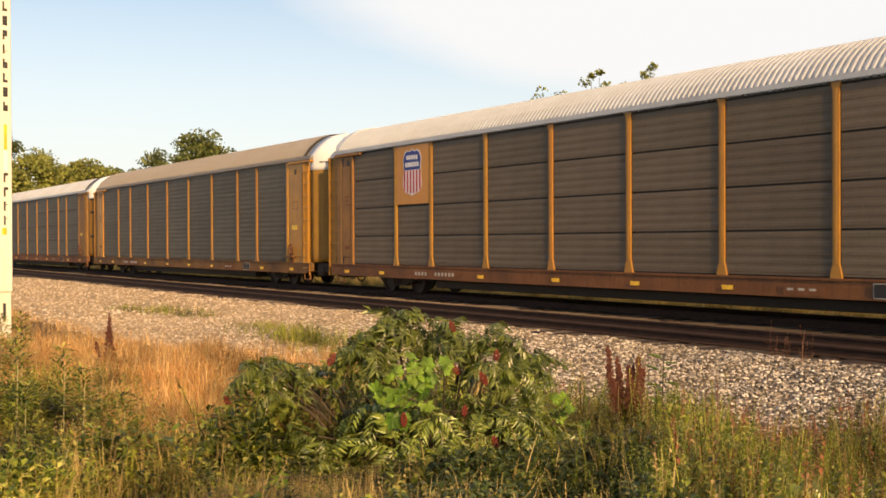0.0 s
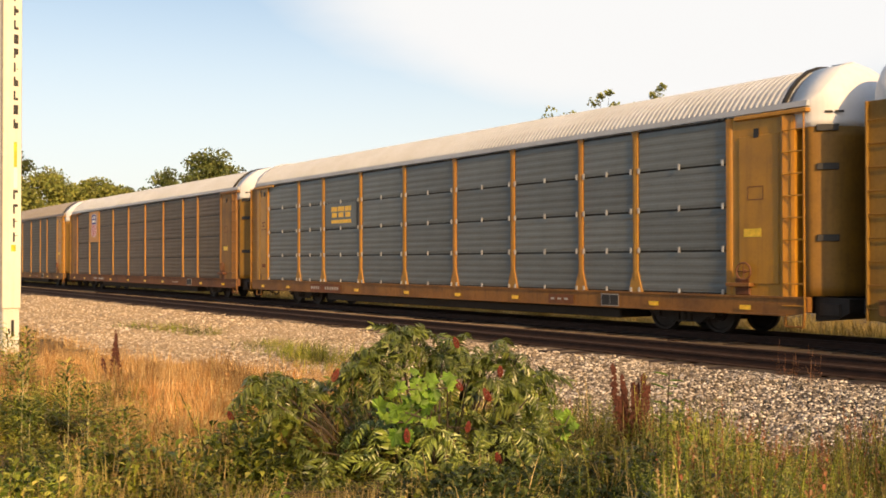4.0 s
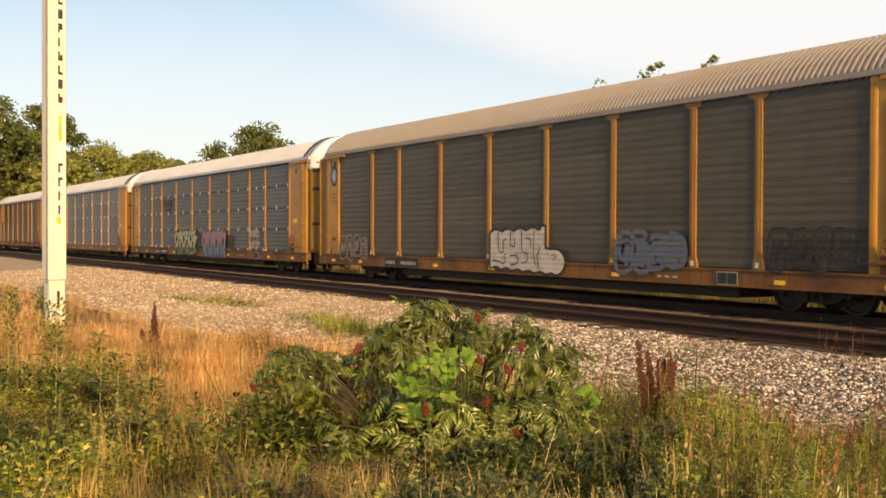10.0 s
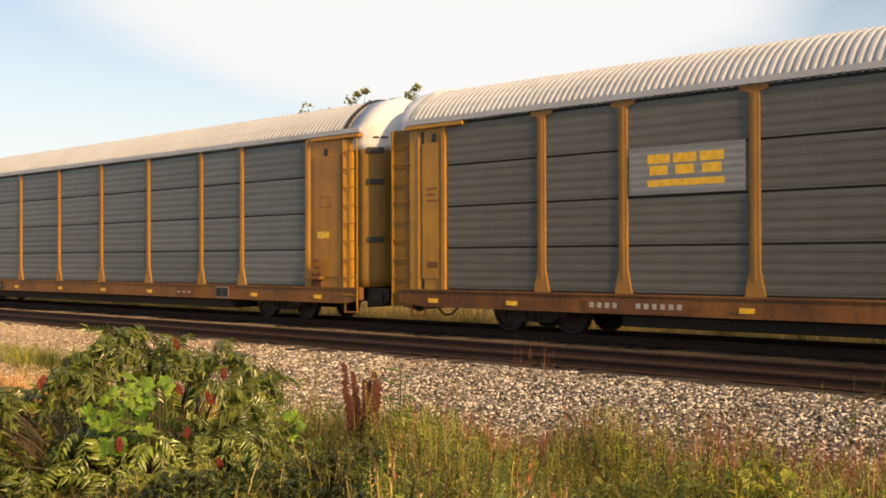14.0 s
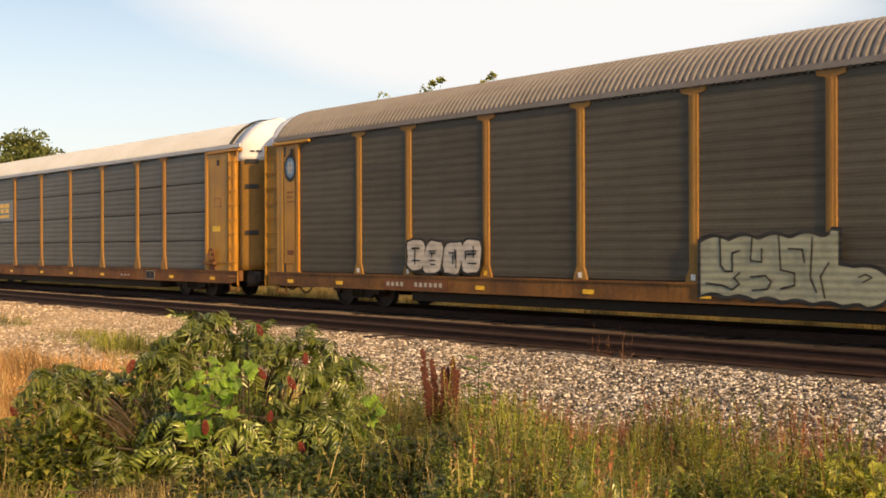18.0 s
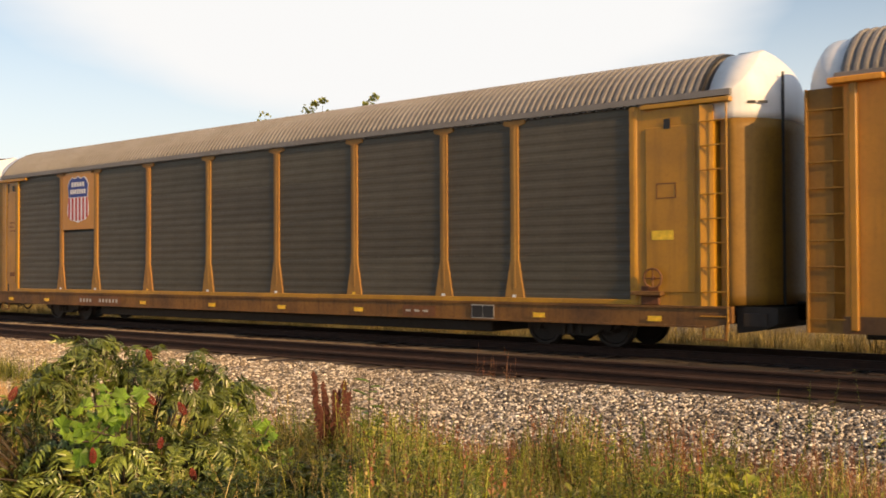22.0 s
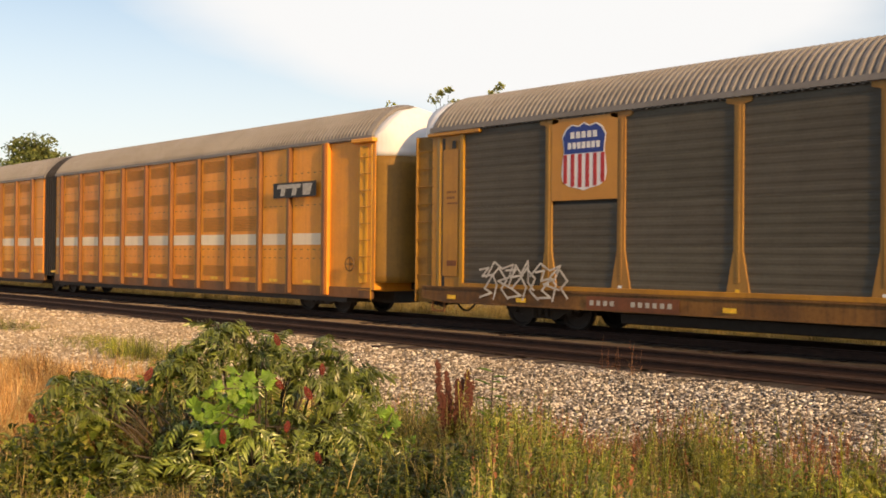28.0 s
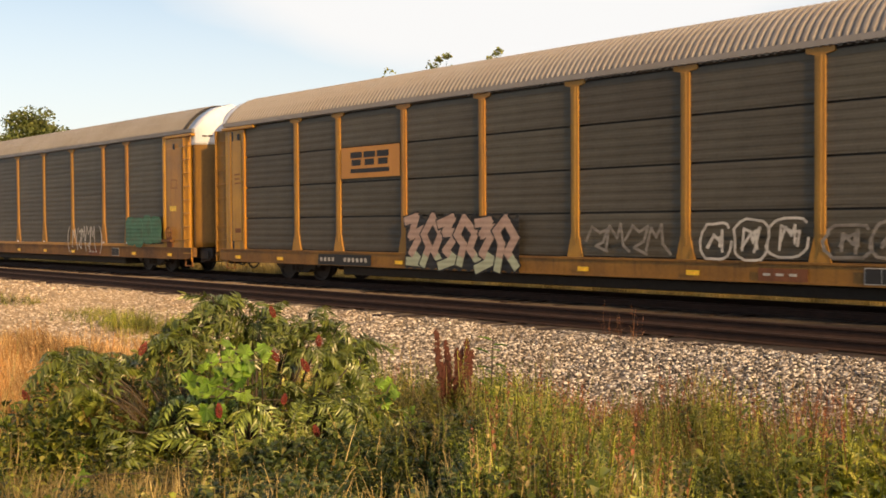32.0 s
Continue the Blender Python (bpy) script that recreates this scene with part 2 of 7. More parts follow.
# ---- mesh building ----
class MB:
    """Collects vertices and faces for one mesh."""
    def __init__(self):
        self.v, self.f = [], []

    def add(self, verts, faces):
        n = len(self.v)
        self.v.extend(verts)
        self.f.extend([tuple(i + n for i in q) for q in faces])
        return self

    def box(self, x0, x1, y0, y1, z0, z1, c=0.0):
        """A block; c bevels its vertical and horizontal edges."""
        if c <= 0:
            return self.add([(x0, y0, z0), (x1, y0, z0), (x1, y1, z0), (x0, y1, z0), (x0, y0, z1), (x1, y0, z1), (x1, y1, z1), (x0, y1, z1)],
                            [(3, 2, 1, 0), (4, 5, 6, 7), (0, 1, 5, 4), (1, 2, 6, 5), (2, 3, 7, 6), (3, 0, 4, 7)])
        vs = []
        for x, y, z, sx, sy, sz in [(x0, y0, z0, 1, 1, 1), (x1, y0, z0, -1, 1, 1), (x1, y1, z0, -1, -1, 1), (x0, y1, z0, 1, -1, 1),
                                    (x0, y0, z1, 1, 1, -1), (x1, y0, z1, -1, 1, -1), (x1, y1, z1, -1, -1, -1), (x0, y1, z1, 1, -1, -1)]:
            vs += [(x, y + sy * c, z + sz * c), (x + sx * c, y, z + sz * c), (x + sx * c, y + sy * c, z)]
        X, Y, Z = 0, 1, 2
        q = lambda i, k: i * 3 + k
        fs = [(q(0, X), q(4, X), q(7, X), q(3, X)), (q(1, X), q(2, X), q(6, X), q(5, X)), (q(0, Y), q(1, Y), q(5, Y), q(4, Y)),
              (q(2, Y), q(3, Y), q(7, Y), q(6, Y)), (q(0, Z), q(3, Z), q(2, Z), q(1, Z)), (q(4, Z), q(5, Z), q(6, Z), q(7, Z))]
        for i, j in ((0, 4), (1, 5), (2, 6), (3, 7)):
            fs.append((q(i, X), q(i, Y), q(j, Y), q(j, X)))
        for i, j in ((0, 1), (3, 2), (4, 5), (7, 6)):
            fs.append((q(i, Y), q(i, Z), q(j, Z), q(j, Y)))
        for i, j in ((0, 3), (1, 2), (4, 7), (5, 6)):
            fs.append((q(i, X), q(i, Z), q(j, Z), q(j, X)))
        for i in range(8):
            fs.append((q(i, X), q(i, Y), q(i, Z)))
        return self.add(vs, fs)

    def prism(self, pts, axis, a, b):
        """A closed outline swept along an axis from a to b."""
        n = len(pts)
        def put(p, t):
            return (t, p[0], p[1]) if axis == "x" else ((p[0], t, p[1]) if axis == "y" else (p[0], p[1], t))
        vs = [put(p, a) for p in pts] + [put(p, b) for p in pts]
        fs = [tuple(range(n))[::-1], tuple(range(n, 2 * n))] + [(i, (i + 1) % n, n + (i + 1) % n, n + i) for i in range(n)]
        return self.add(vs, fs)

    def tube(self, p, q, r, n=8, r2=None):
        p, q = Vector(p), Vector(q)
        d = (q - p).normalized()
        u = d.orthogonal().normalized()
        w = d.cross(u)
        r2 = r if r2 is None else r2
        vs = [tuple(p + (u * math.cos(k * math.tau / n) + w * math.sin(k * math.tau / n)) * r) for k in range(n)]
        vs += [tuple(q + (u * math.cos(k * math.tau / n) + w * math.sin(k * math.tau / n)) * r2) for k in range(n)]
        return self.add(vs, [tuple(range(n))[::-1], tuple(range(n, 2 * n))] + [(k, (k + 1) % n, n + (k + 1) % n, n + k) for k in range(n)])

    def ring(self, c, R, r, axis="y", n=20, m=6):
        vs, fs = [], []
        for i in range(n):
            a = i * math.tau / n
            for j in range(m):
                b = j * math.tau / m
                e, h = (R + r * math.cos(b)), r * math.sin(b)
                pt = (e * math.cos(a), h, e * math.sin(a)) if axis == "y" else (h, e * math.cos(a), e * math.sin(a))
                vs.append(tuple(c[k] + pt[k] for k in range(3)))
                fs.append((i * m + j, ((i + 1) % n) * m + j, ((i + 1) % n) * m + (j + 1) % m, i * m + (j + 1) % m))
        return self.add(vs, fs)

    def mesh(self, name, smooth=False):
        me = bpy.data.meshes.new(name)
        me.from_pydata(self.v, [], self.f)
        me.validate()
        bm = bmesh.new()
        bm.from_mesh(me)
        bmesh.ops.recalc_face_normals(bm, faces=bm.faces)
        bm.to_mesh(me)
        bm.free()
        if smooth:
            me.shade_smooth()
        return me


def part(name, data, mat, parent, label="", at=None, smooth=False):
    """Links data (an MB or a mesh) as one mesh object under parent."""
    me = data.mesh(name, smooth) if isinstance(data, MB) else data
    if not me.materials:
        me.materials.append(mat)
    ob = new(name, me)
    if me.materials[0] != mat:
        ob.material_slots[0].link = "OBJECT"
        ob.material_slots[0].material = mat
    ob.parent = parent
    if at is not None:
        ob.matrix_basis = at if isinstance(at, Matrix) else Matrix.Translation(at)
    if label:
        tagged(ob, label)
    return ob


def thing(name, at, label, category, group="", kind=""):
    ob = new(name)
    ob.matrix_world = at
    return tagged(ob, label, category, group, kind)


# ---- ground ----
def smooth(a, b, x):
    t = min(1.0, max(0.0, (x - a) / (b - a)))
    return t * t * (3 - 2 * t)


def grass_edge(x):
    """y at which the gravel begins, along the line."""
    return 7.0 + 2.6 * smooth(-15.0, -8.5, x) + 0.35 * noise.noise((x * 0.35, 3.1, 0)) - 0.6 * smooth(-8, 4, x)


def ground_z(x, y):
    e = grass_edge(x)
    toe = -0.42 - 0.22 * smooth(-13, -7, x)
    if y > 13.75:
        z = -0.22
        if y > 21.4:
            z += -0.35 * smooth(21.4, 23.2, y)
        if y > 30:
            z += 1.2 * smooth(30, 140, y)
    elif y > e:
        z = toe + (-0.22 - toe) * smooth(e + 0.4, 13.75, y)
    else:
        z = toe + (0.05 - toe) * smooth(e, e - 5.5, y)
    return z + 0.04 * noise.noise((x * 0.8, y * 0.8, 0)) + 0.02 * noise.noise((x * 3, y * 3, 5))


def ground_mat():
    def build(nt, b):
        v = coords(nt)
        n1 = noise_tex(nt, v, 0.5, 6.0)
        n2 = noise_tex(nt, v, 9.0, 6.0, 0.7)
        c = ramp(nt, n1, [(0.3, (0.07, 0.045, 0.02)), (0.7, (0.15, 0.095, 0.042))])
        c = mix(nt, rng(nt, n2, 0.4, 0.7), c, (0.03, 0.033, 0.013))
        nt.links.new(c, b.inputs["Base Color"])
        bump(nt, b, n2, 0.6, 0.03)
    return material("earth", build, 0.95)


def gravel_mat(name, stops, island=False):
    def build(nt, b):
        v = coords(nt)
        vo = nt.nodes.new("ShaderNodeTexVoronoi")
        vo.inputs["Scale"].default_value = 22.0
        nt.links.new(v, vo.inputs["Vector"])
        sp = nt.nodes.new("ShaderNodeSeparateColor")
        nt.links.new(vo.outputs["Color"], sp.inputs[0])
        src = sp.outputs[0]
        if island:
            g = nt.nodes.new("ShaderNodeNewGeometry")
            src = g.outputs["Random Per Island"]
        c = ramp(nt, src, stops)
        n1 = noise_tex(nt, v, 0.45, 4.0)
        c = mix(nt, rng(nt, n1, 0.45, 0.75, 0, 0.45), c, (0.20, 0.15, 0.09))
        # blends to a pale tan away down the line
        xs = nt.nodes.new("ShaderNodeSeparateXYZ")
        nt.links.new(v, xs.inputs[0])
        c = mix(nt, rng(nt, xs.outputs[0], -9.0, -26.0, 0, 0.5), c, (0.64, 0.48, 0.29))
        nt.links.new(c, b.inputs["Base Color"])
        bump(nt, b, vo.outputs["Distance"], 0.9, 0.03)
    return material(name, build, 0.85)


EARTH = ground_mat()
STONES = [(0.0, (0.035, 0.032, 0.03)), (0.34, (0.13, 0.113, 0.095)), (0.66, (0.38, 0.33, 0.27)), (0.84, (0.78, 0.70, 0.58)), (1.0, (0.94, 0.90, 0.80))]
BED = [(0.0, (0.02, 0.017, 0.014)), (0.5, (0.10, 0.08, 0.062)), (1.0, (0.34, 0.29, 0.23))]
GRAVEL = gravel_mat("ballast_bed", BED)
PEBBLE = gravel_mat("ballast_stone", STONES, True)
DARK_BED = gravel_mat("ballast_dark", [(0.0, (0.006, 0.004, 0.003)), (0.5, (0.013, 0.008, 0.006)), (1.0, (0.028, 0.017, 0.012))])


def sheet(name, xs, ys, fz, mat, label, category):
    nx, ny = len(xs), len(ys)
    verts = [(x, y, fz(x, y)) for y in ys for x in xs]
    faces = [(j * nx + i, j * nx + i + 1, (j + 1) * nx + i + 1, (j + 1) * nx + i) for j in range(ny - 1) for i in range(nx - 1)]
    me = bpy.data.meshes.new(name)
    me.from_pydata(verts, [], faces)
    me.shade_smooth()
    me.materials.append(mat)
    return tagged(new(name, me), label, category, kind="structure")


def steps(a, b, n, p=1.0):
    return [a + (b - a) * (i / n) ** p for i in range(n + 1)]


XS = sorted(set([round(v, 3) for v in steps(-60, 12, 150) + [-60 - 440 * (i / 24) ** 2 for i in range(25)] + [12 + 488 * (i / 20) ** 2 for i in range(21)]]))
YS = sorted(set([round(v, 3) for v in steps(-6, 26, 110) + [26 + 1500 * (i / 26) ** 2.2 for i in range(27)] + [-6 - 300 * (i / 12) ** 2 for i in range(13)]]))
sheet("ground", XS, YS, ground_z, EARTH, "dry weedy earth under the grass and tracks", "ground")
# ballast: a bed laid on the earth, much darker between the rails
BX = [x for x in XS if -300 <= x <= 200]
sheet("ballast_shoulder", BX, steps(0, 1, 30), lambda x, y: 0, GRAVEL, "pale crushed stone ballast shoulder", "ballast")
_sh = bpy.data.objects["ballast_shoulder"].data
for _v in _sh.vertices:
    _x, _k = _v.co.x, _v.co.y
    _y = grass_edge(_x) - 0.7 + (13.72 - grass_edge(_x) + 0.7) * _k
    _v.co = (_x, _y, ground_z(_x, _y) + 0.02 - 0.08 * (1 - smooth(0.0, 0.12, _k)))
sheet("track_bed", BX, steps(13.62, 21.6, 12), lambda x, y: ground_z(x, y) + 0.03 - 0.2 * smooth(21.2, 21.6, y), DARK_BED, "dark brown ballast between the rails", "ballast")

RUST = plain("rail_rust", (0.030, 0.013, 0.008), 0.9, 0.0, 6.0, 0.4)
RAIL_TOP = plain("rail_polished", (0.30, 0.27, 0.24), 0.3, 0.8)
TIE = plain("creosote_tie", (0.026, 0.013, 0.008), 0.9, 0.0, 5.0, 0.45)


def track(yc, name, label):
    t = thing(name, pose(0, yc, 0), label, "railway track", "railway tracks", "structure")
    prof = [(-0.07, -0.172), (0.07, -0.172), (0.07, -0.16), (0.012, -0.14), (0.010, -0.045), (0.036, -0.035), (0.036, -0.004), (0.03, 0.0), (-0.03, 0.0), (-0.036, -0.004),
            (-0.036, -0.035), (-0.010, -0.045), (-0.012, -0.14), (-0.07, -0.16)]
    for s in (-1, 1):
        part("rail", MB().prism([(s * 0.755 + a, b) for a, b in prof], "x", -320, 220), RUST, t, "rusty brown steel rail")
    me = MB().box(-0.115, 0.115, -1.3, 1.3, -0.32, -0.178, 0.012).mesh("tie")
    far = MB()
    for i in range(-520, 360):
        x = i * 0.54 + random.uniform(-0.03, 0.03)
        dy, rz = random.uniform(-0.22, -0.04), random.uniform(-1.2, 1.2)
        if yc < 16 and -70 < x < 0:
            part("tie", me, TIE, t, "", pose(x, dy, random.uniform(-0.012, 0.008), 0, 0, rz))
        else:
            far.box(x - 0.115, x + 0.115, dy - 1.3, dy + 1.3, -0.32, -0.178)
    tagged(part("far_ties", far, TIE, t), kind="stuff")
    return t


track(TRACK, "railway_track", "rusty railway track on dark ballast under the train")
track(NEAR, "railway_track", "rusty empty railway track on dark ballast")


# ---- the train ----
LEN = 27.30                                   # body length over the side sills
POSTS = (1.2, 4.0, 6.05, 8.87, 11.76, 14.65, 17.52, 20.38, 22.36, 25.22)
HALF, EAVE, CROWN, SILL_TOP = 1.50, 4.90, 5.92, 0.93
CACHE = {}


def cached(key, make):
    if key not in CACHE:
        CACHE[key] = make()
    return CACHE[key]


def roof_half():
    return [(-1.50, 0.0), (-1.44, 0.14), (-1.22, 0.43), (-0.95, 0.67), (-0.65, 0.86), (-0.32, 0.965), (0.0, 1.0)]


def roof_profile(n=14, inset=0.0, lift=0.0):
    """Arched roof section from eave to eave."""
    pts = [(y * (HALF - inset) / 1.5, EAVE + lift + z) for y, z in roof_half()]
    pts += [(-y, z) for y, z in pts[-2::-1]]
    return pts


def roof_mesh(length):
    def make():
        m = MB()
        prof = roof_profile(16)
        per, amp = 0.160, 0.056
        k = int(length / per)
        xs = []
        for i in range(k):
            x = i * per
            xs += [(x, 0), (x + per * 0.36, 0), (x + per * 0.5, amp), (x + per * 0.86, amp)]
        xs.append((length, 0))
        n = len(prof)
        vs = []
        for x, h in xs:
            for j, (y, z) in enumerate(prof):
                t = math.pi * (0.15 + 0.7 * j / (n - 1))
                vs.append((x, y - h * math.cos(t) * 0.8, z + h * math.sin(t) + (0.0 if 0 < j < n - 1 else -0.06)))
        fs = [(i * n + j, (i + 1) * n + j, (i + 1) * n + j + 1, i * n + j + 1) for i in range(len(xs) - 1) for j in range(n - 1)]
        # soffit closes the shell
        vs += [(0, -HALF, EAVE - 0.06), (length, -HALF, EAVE - 0.06), (length, HALF, EAVE - 0.06), (0, HALF, EAVE - 0.06)]
        b = len(xs) * n
        fs += [(b, b + 1, b + 2, b + 3), tuple(range(n)), tuple(range((len(xs) - 1) * n, len(xs) * n))]
        m.add(vs, fs)
        return m.mesh("roof")
    return cached(("roof", round(length, 2)), make)


def panel_mesh(w, h, ribs, depth=0.006):
    """Corrugated sheet, ribs lying along the car, with a folded rim. Faces -y."""
    def make():
        m = MB()
        p = h / ribs
        prof = [(0.0, 0.0)]
        for i in range(ribs):
            z = i * p
            prof += [(0.0, z + p * 0.18), (-depth, z + p * 0.36), (-depth, z + p * 0.72), (0.0, z + p * 0.9)]
        prof.append((0.0, h))
        vs, fs = [], []
        for x in (0, w):
            vs += [(x, y, z) for y, z in prof]
        n = len(prof)
        fs = [(i, n + i, n + i + 1, i + 1) for i in range(n - 1)]
        vs += [(0, 0.05, 0), (w, 0.05, 0), (w, 0.05, h), (0, 0.05, h)]
        b = 2 * n
        fs += [(b, b + 3, b + 2, b + 1), (0, b, b + 1, n), (n - 1, 2 * n - 1, b + 2, b + 3), tuple(range(n)) + (b + 3, b), tuple(range(n, 2 * n)) + (b + 2, b + 1)]
        m.add(vs, fs)
        return m.mesh("side_panel")
    return cached(("panel", round(w, 3), round(h, 3), ribs), make)


def post_mesh(flare, wide):
    """Upright with a flared foot and, on some cars, a T-shaped head."""
    def make():
        w = 0.075 if not wide else 0.10
        z0, z1 = SILL_TOP - 0.02, EAVE - 0.03
        up = 0.95 if flare > 0.17 else 0.52 if flare > 0.09 else 0.30
        pts = [(-w - flare, z0), (w + flare, z0), (w + flare * 0.85, z0 + 0.10), (w, z0 + up), (w, z1 - 0.14)]
        if wide:
            pts += [(w + 0.18, z1 - 0.10), (w + 0.18, z1), (-w - 0.18, z1), (-w - 0.18, z1 - 0.10)]
        else:
            pts += [(w + 0.05, z1), (-w - 0.05, z1)]
        pts += [(-w, z1 - 0.14), (-w, z0 + up), (-w - flare * 0.85, z0 + 0.10)]
        m = MB().prism(pts, "y", 0.0, 0.05)
        m.box(-0.035, 0.035, -0.012, 0.001, z0 + 0.3, z1 - 0.15, 0.004)
        return m.mesh("side_post")
    return cached(("post", round(flare, 3), wide), make)


def wheel_mesh():
    def make():
        m = MB()
        prof = [(0.0, -0.07), (0.16, -0.07), (0.18, -0.03), (0.37, -0.03), (0.40, -0.07), (0.455, -0.07), (0.46, 0.03), (0.485, 0.05), (0.485, 0.07), (0.40, 0.07), (0.37, 0.03), (0.0, 0.03)]
        n = 24
        vs = [(r * math.cos(i * math.tau / n), y, r * math.sin(i * math.tau / n)) for i in range(n) for r, y in prof]
        k = len(prof)
        fs = [(i * k + j, ((i + 1) % n) * k + j, ((i + 1) % n) * k + j + 1, i * k + j + 1) for i in range(n) for j in range(k - 1)]
        return m.add(vs, fs).mesh("wheel")
    return cached("wheel", make)


def truck(car, x):
    """Two-axle truck: frames, bolster, springs and four wheels."""
    def make():
        m = MB()
        for s in (-1, 1):
            y = s * 0.98
            m.prism([(-1.15, 0.42), (-1.1, 0.60), (-0.62, 0.66), (-0.35, 0.86), (0.35, 0.86), (0.62, 0.66), (1.1, 0.60), (1.15, 0.42), (0.75, 0.40), (0.48, 0.24), (-0.48, 0.24), (-0.75, 0.40)],
                    "y", y - 0.08, y + 0.08)
            for a in (-0.86, 0.86):
                m.tube((a, y - 0.13, 0.46), (a, y + 0.1, 0.46), 0.12, 10)
            for a in (-0.2, 0.0, 0.2):
                m.tube((a, y - 0.10, 0.28), (a, y - 0.10, 0.56), 0.06, 8)
        m.box(-0.2, 0.2, -0.9, 0.9, 0.50, 0.80, 0.02)
        for a in (-0.86, 0.86):
            m.tube((a, -0.75, 0.46), (a, 0.75, 0.46), 0.075, 10)
        return m.mesh("truck")
    t = part("truck", cached("truck", make), SOOT, car, "sooty cast-steel truck", (x, 0, 0))
    for a in (-0.86, 0.86):
        for s in (-1, 1):
            part("wheel", wheel_mesh(), WHEEL, t, "", pose(a, s * 0.755, 0.46, 0, 0, 0 if s < 0 else 180))
    return t


def arch_width(z):
    """Half width of the roof's arch at height z."""
    half = [(y, EAVE + h) for y, h in roof_half()]
    if z <= half[0][1]:
        return HALF
    for (ya, za), (yb, zb) in zip(half, half[1:]):
        if z <= zb:
            return -(ya + (yb - ya) * (z - za) / (zb - za))
    return 0.0


def nose_mesh(front, z0, z1):
    """Rounded end wall between heights z0 and z1; front is +1 or -1 along the car."""
    def make():
        ys = [-1.0] + [-math.cos(math.pi * i / 18) for i in range(19)] + [1.0]
        m = MB()
        k = 16
        zs = [z0 + (z1 - z0) * math.sin(math.pi / 2 * i / k) if z1 > EAVE else z0 + (z1 - z0) * i / k for i in range(k + 1)]
        vs, n = [], len(ys)
        for z in zs:
            w = max(0.03, min(1.42, arch_width(z) - 0.03))
            t = max(0.0, (z - EAVE + 0.15) / (CROWN - EAVE + 0.15))
            back = 0.62 * t ** 2.6
            for j, y in enumerate(ys):
                if j in (0, n - 1):
                    vs.append((front * (-0.36 if z1 > EAVE else -0.05), y * w, z))
                    continue
                x = 0.80 * (1 - abs(y * w / 1.44) ** 2.3) ** 0.62 if abs(y * w) < 1.44 else 0.0
                vs.append((front * max(-0.34 if z1 > EAVE else -0.04, x - back), y * w, z))
        fs = [(i * n + j, i * n + j + 1, (i + 1) * n + j + 1, (i + 1) * n + j) for i in range(k) for j in range(n - 1)]
        fs += [tuple(range(n))[::-1], tuple(range(k * n, (k + 1) * n))]
        fs += [tuple(i * n for i in range(k + 1)) + tuple(i * n + n - 1 for i in range(k, -1, -1))]
        m.add(vs, fs)
        me = m.mesh("end_wall")
        me.polygons.foreach_set("use_smooth", [len(p.vertices) == 4 for p in me.polygons])
        return me
    return cached(("nose", front, round(z0, 2), round(z1, 2)), make)


def ladder(car, x, mat):
    """Side ladder: an angled backing sheet with rungs, an outer stringer and a grab rail."""
    def make():
        m = MB()
        m.prism([(-0.38, 0.06), (-0.37, -0.03), (-0.32, -0.06), (-0.10, 0.05), (-0.06, 0.26), (-0.38, 0.26)], "z", 0.93, 4.74)
        m.box(0.20, 0.23, -0.085, -0.05, 0.46, 4.74, 0.008)
        m.box(-0.02, 0.20, 0.20, 0.23, 0.93, 4.74)
        return m.mesh("ladder")
    lad = part("ladder", cached("ladder", make), mat, car, "yellow side ladder with rungs", (x, -HALF, 0))
    rung = cached("rung", lambda: MB().box(-0.34, 0.21, -0.08, -0.055, -0.014, 0.014, 0.005).mesh("rung"))
    for i in range(9):
        part("rung", rung, mat, lad, "", (0, 0, 0.74 + i * 0.46))
    return lad


def coupler(car, x, d):
    def make(d=d):
        m = MB()
        m.box(0, d * 0.85, -0.08, 0.08, 0.74, 0.94, 0.02)
        m.box(d * 0.72, d * 1.02, -0.2, 0.2, 0.66, 1.0, 0.05)
        return m.mesh("coupler")
    return part("coupler", cached(("coupler", d), make), SOOT, car, "", (x, 0, 0))


def hose_mesh():
    def make():
        m = MB()
        pts = [Vector((0.0, 0, 0.62)) + Vector((t * 0.9, 0, -0.32 * math.sin(math.pi * t))) for t in [i / 10 for i in range(11)]]
        vs = []
        for i, p in enumerate(pts):
            d = (pts[min(i + 1, 10)] - pts[max(i - 1, 0)]).normalized()
            up = Vector((0, 1, 0)).cross(d)
            vs += [tuple(p + (Vector((0, 1, 0)) * math.cos(k * math.tau / 6) + up * math.sin(k * math.tau / 6)) * 0.028) for k in range(6)]
        m.add(vs, [(i * 6 + k, i * 6 + (k + 1) % 6, (i + 1) * 6 + (k + 1) % 6, (i + 1) * 6 + k) for i in range(10) for k in range(6)] + [tuple(range(6)), tuple(range(60, 66))])
        return m.mesh("air_hose")
    return cached("hose", make)


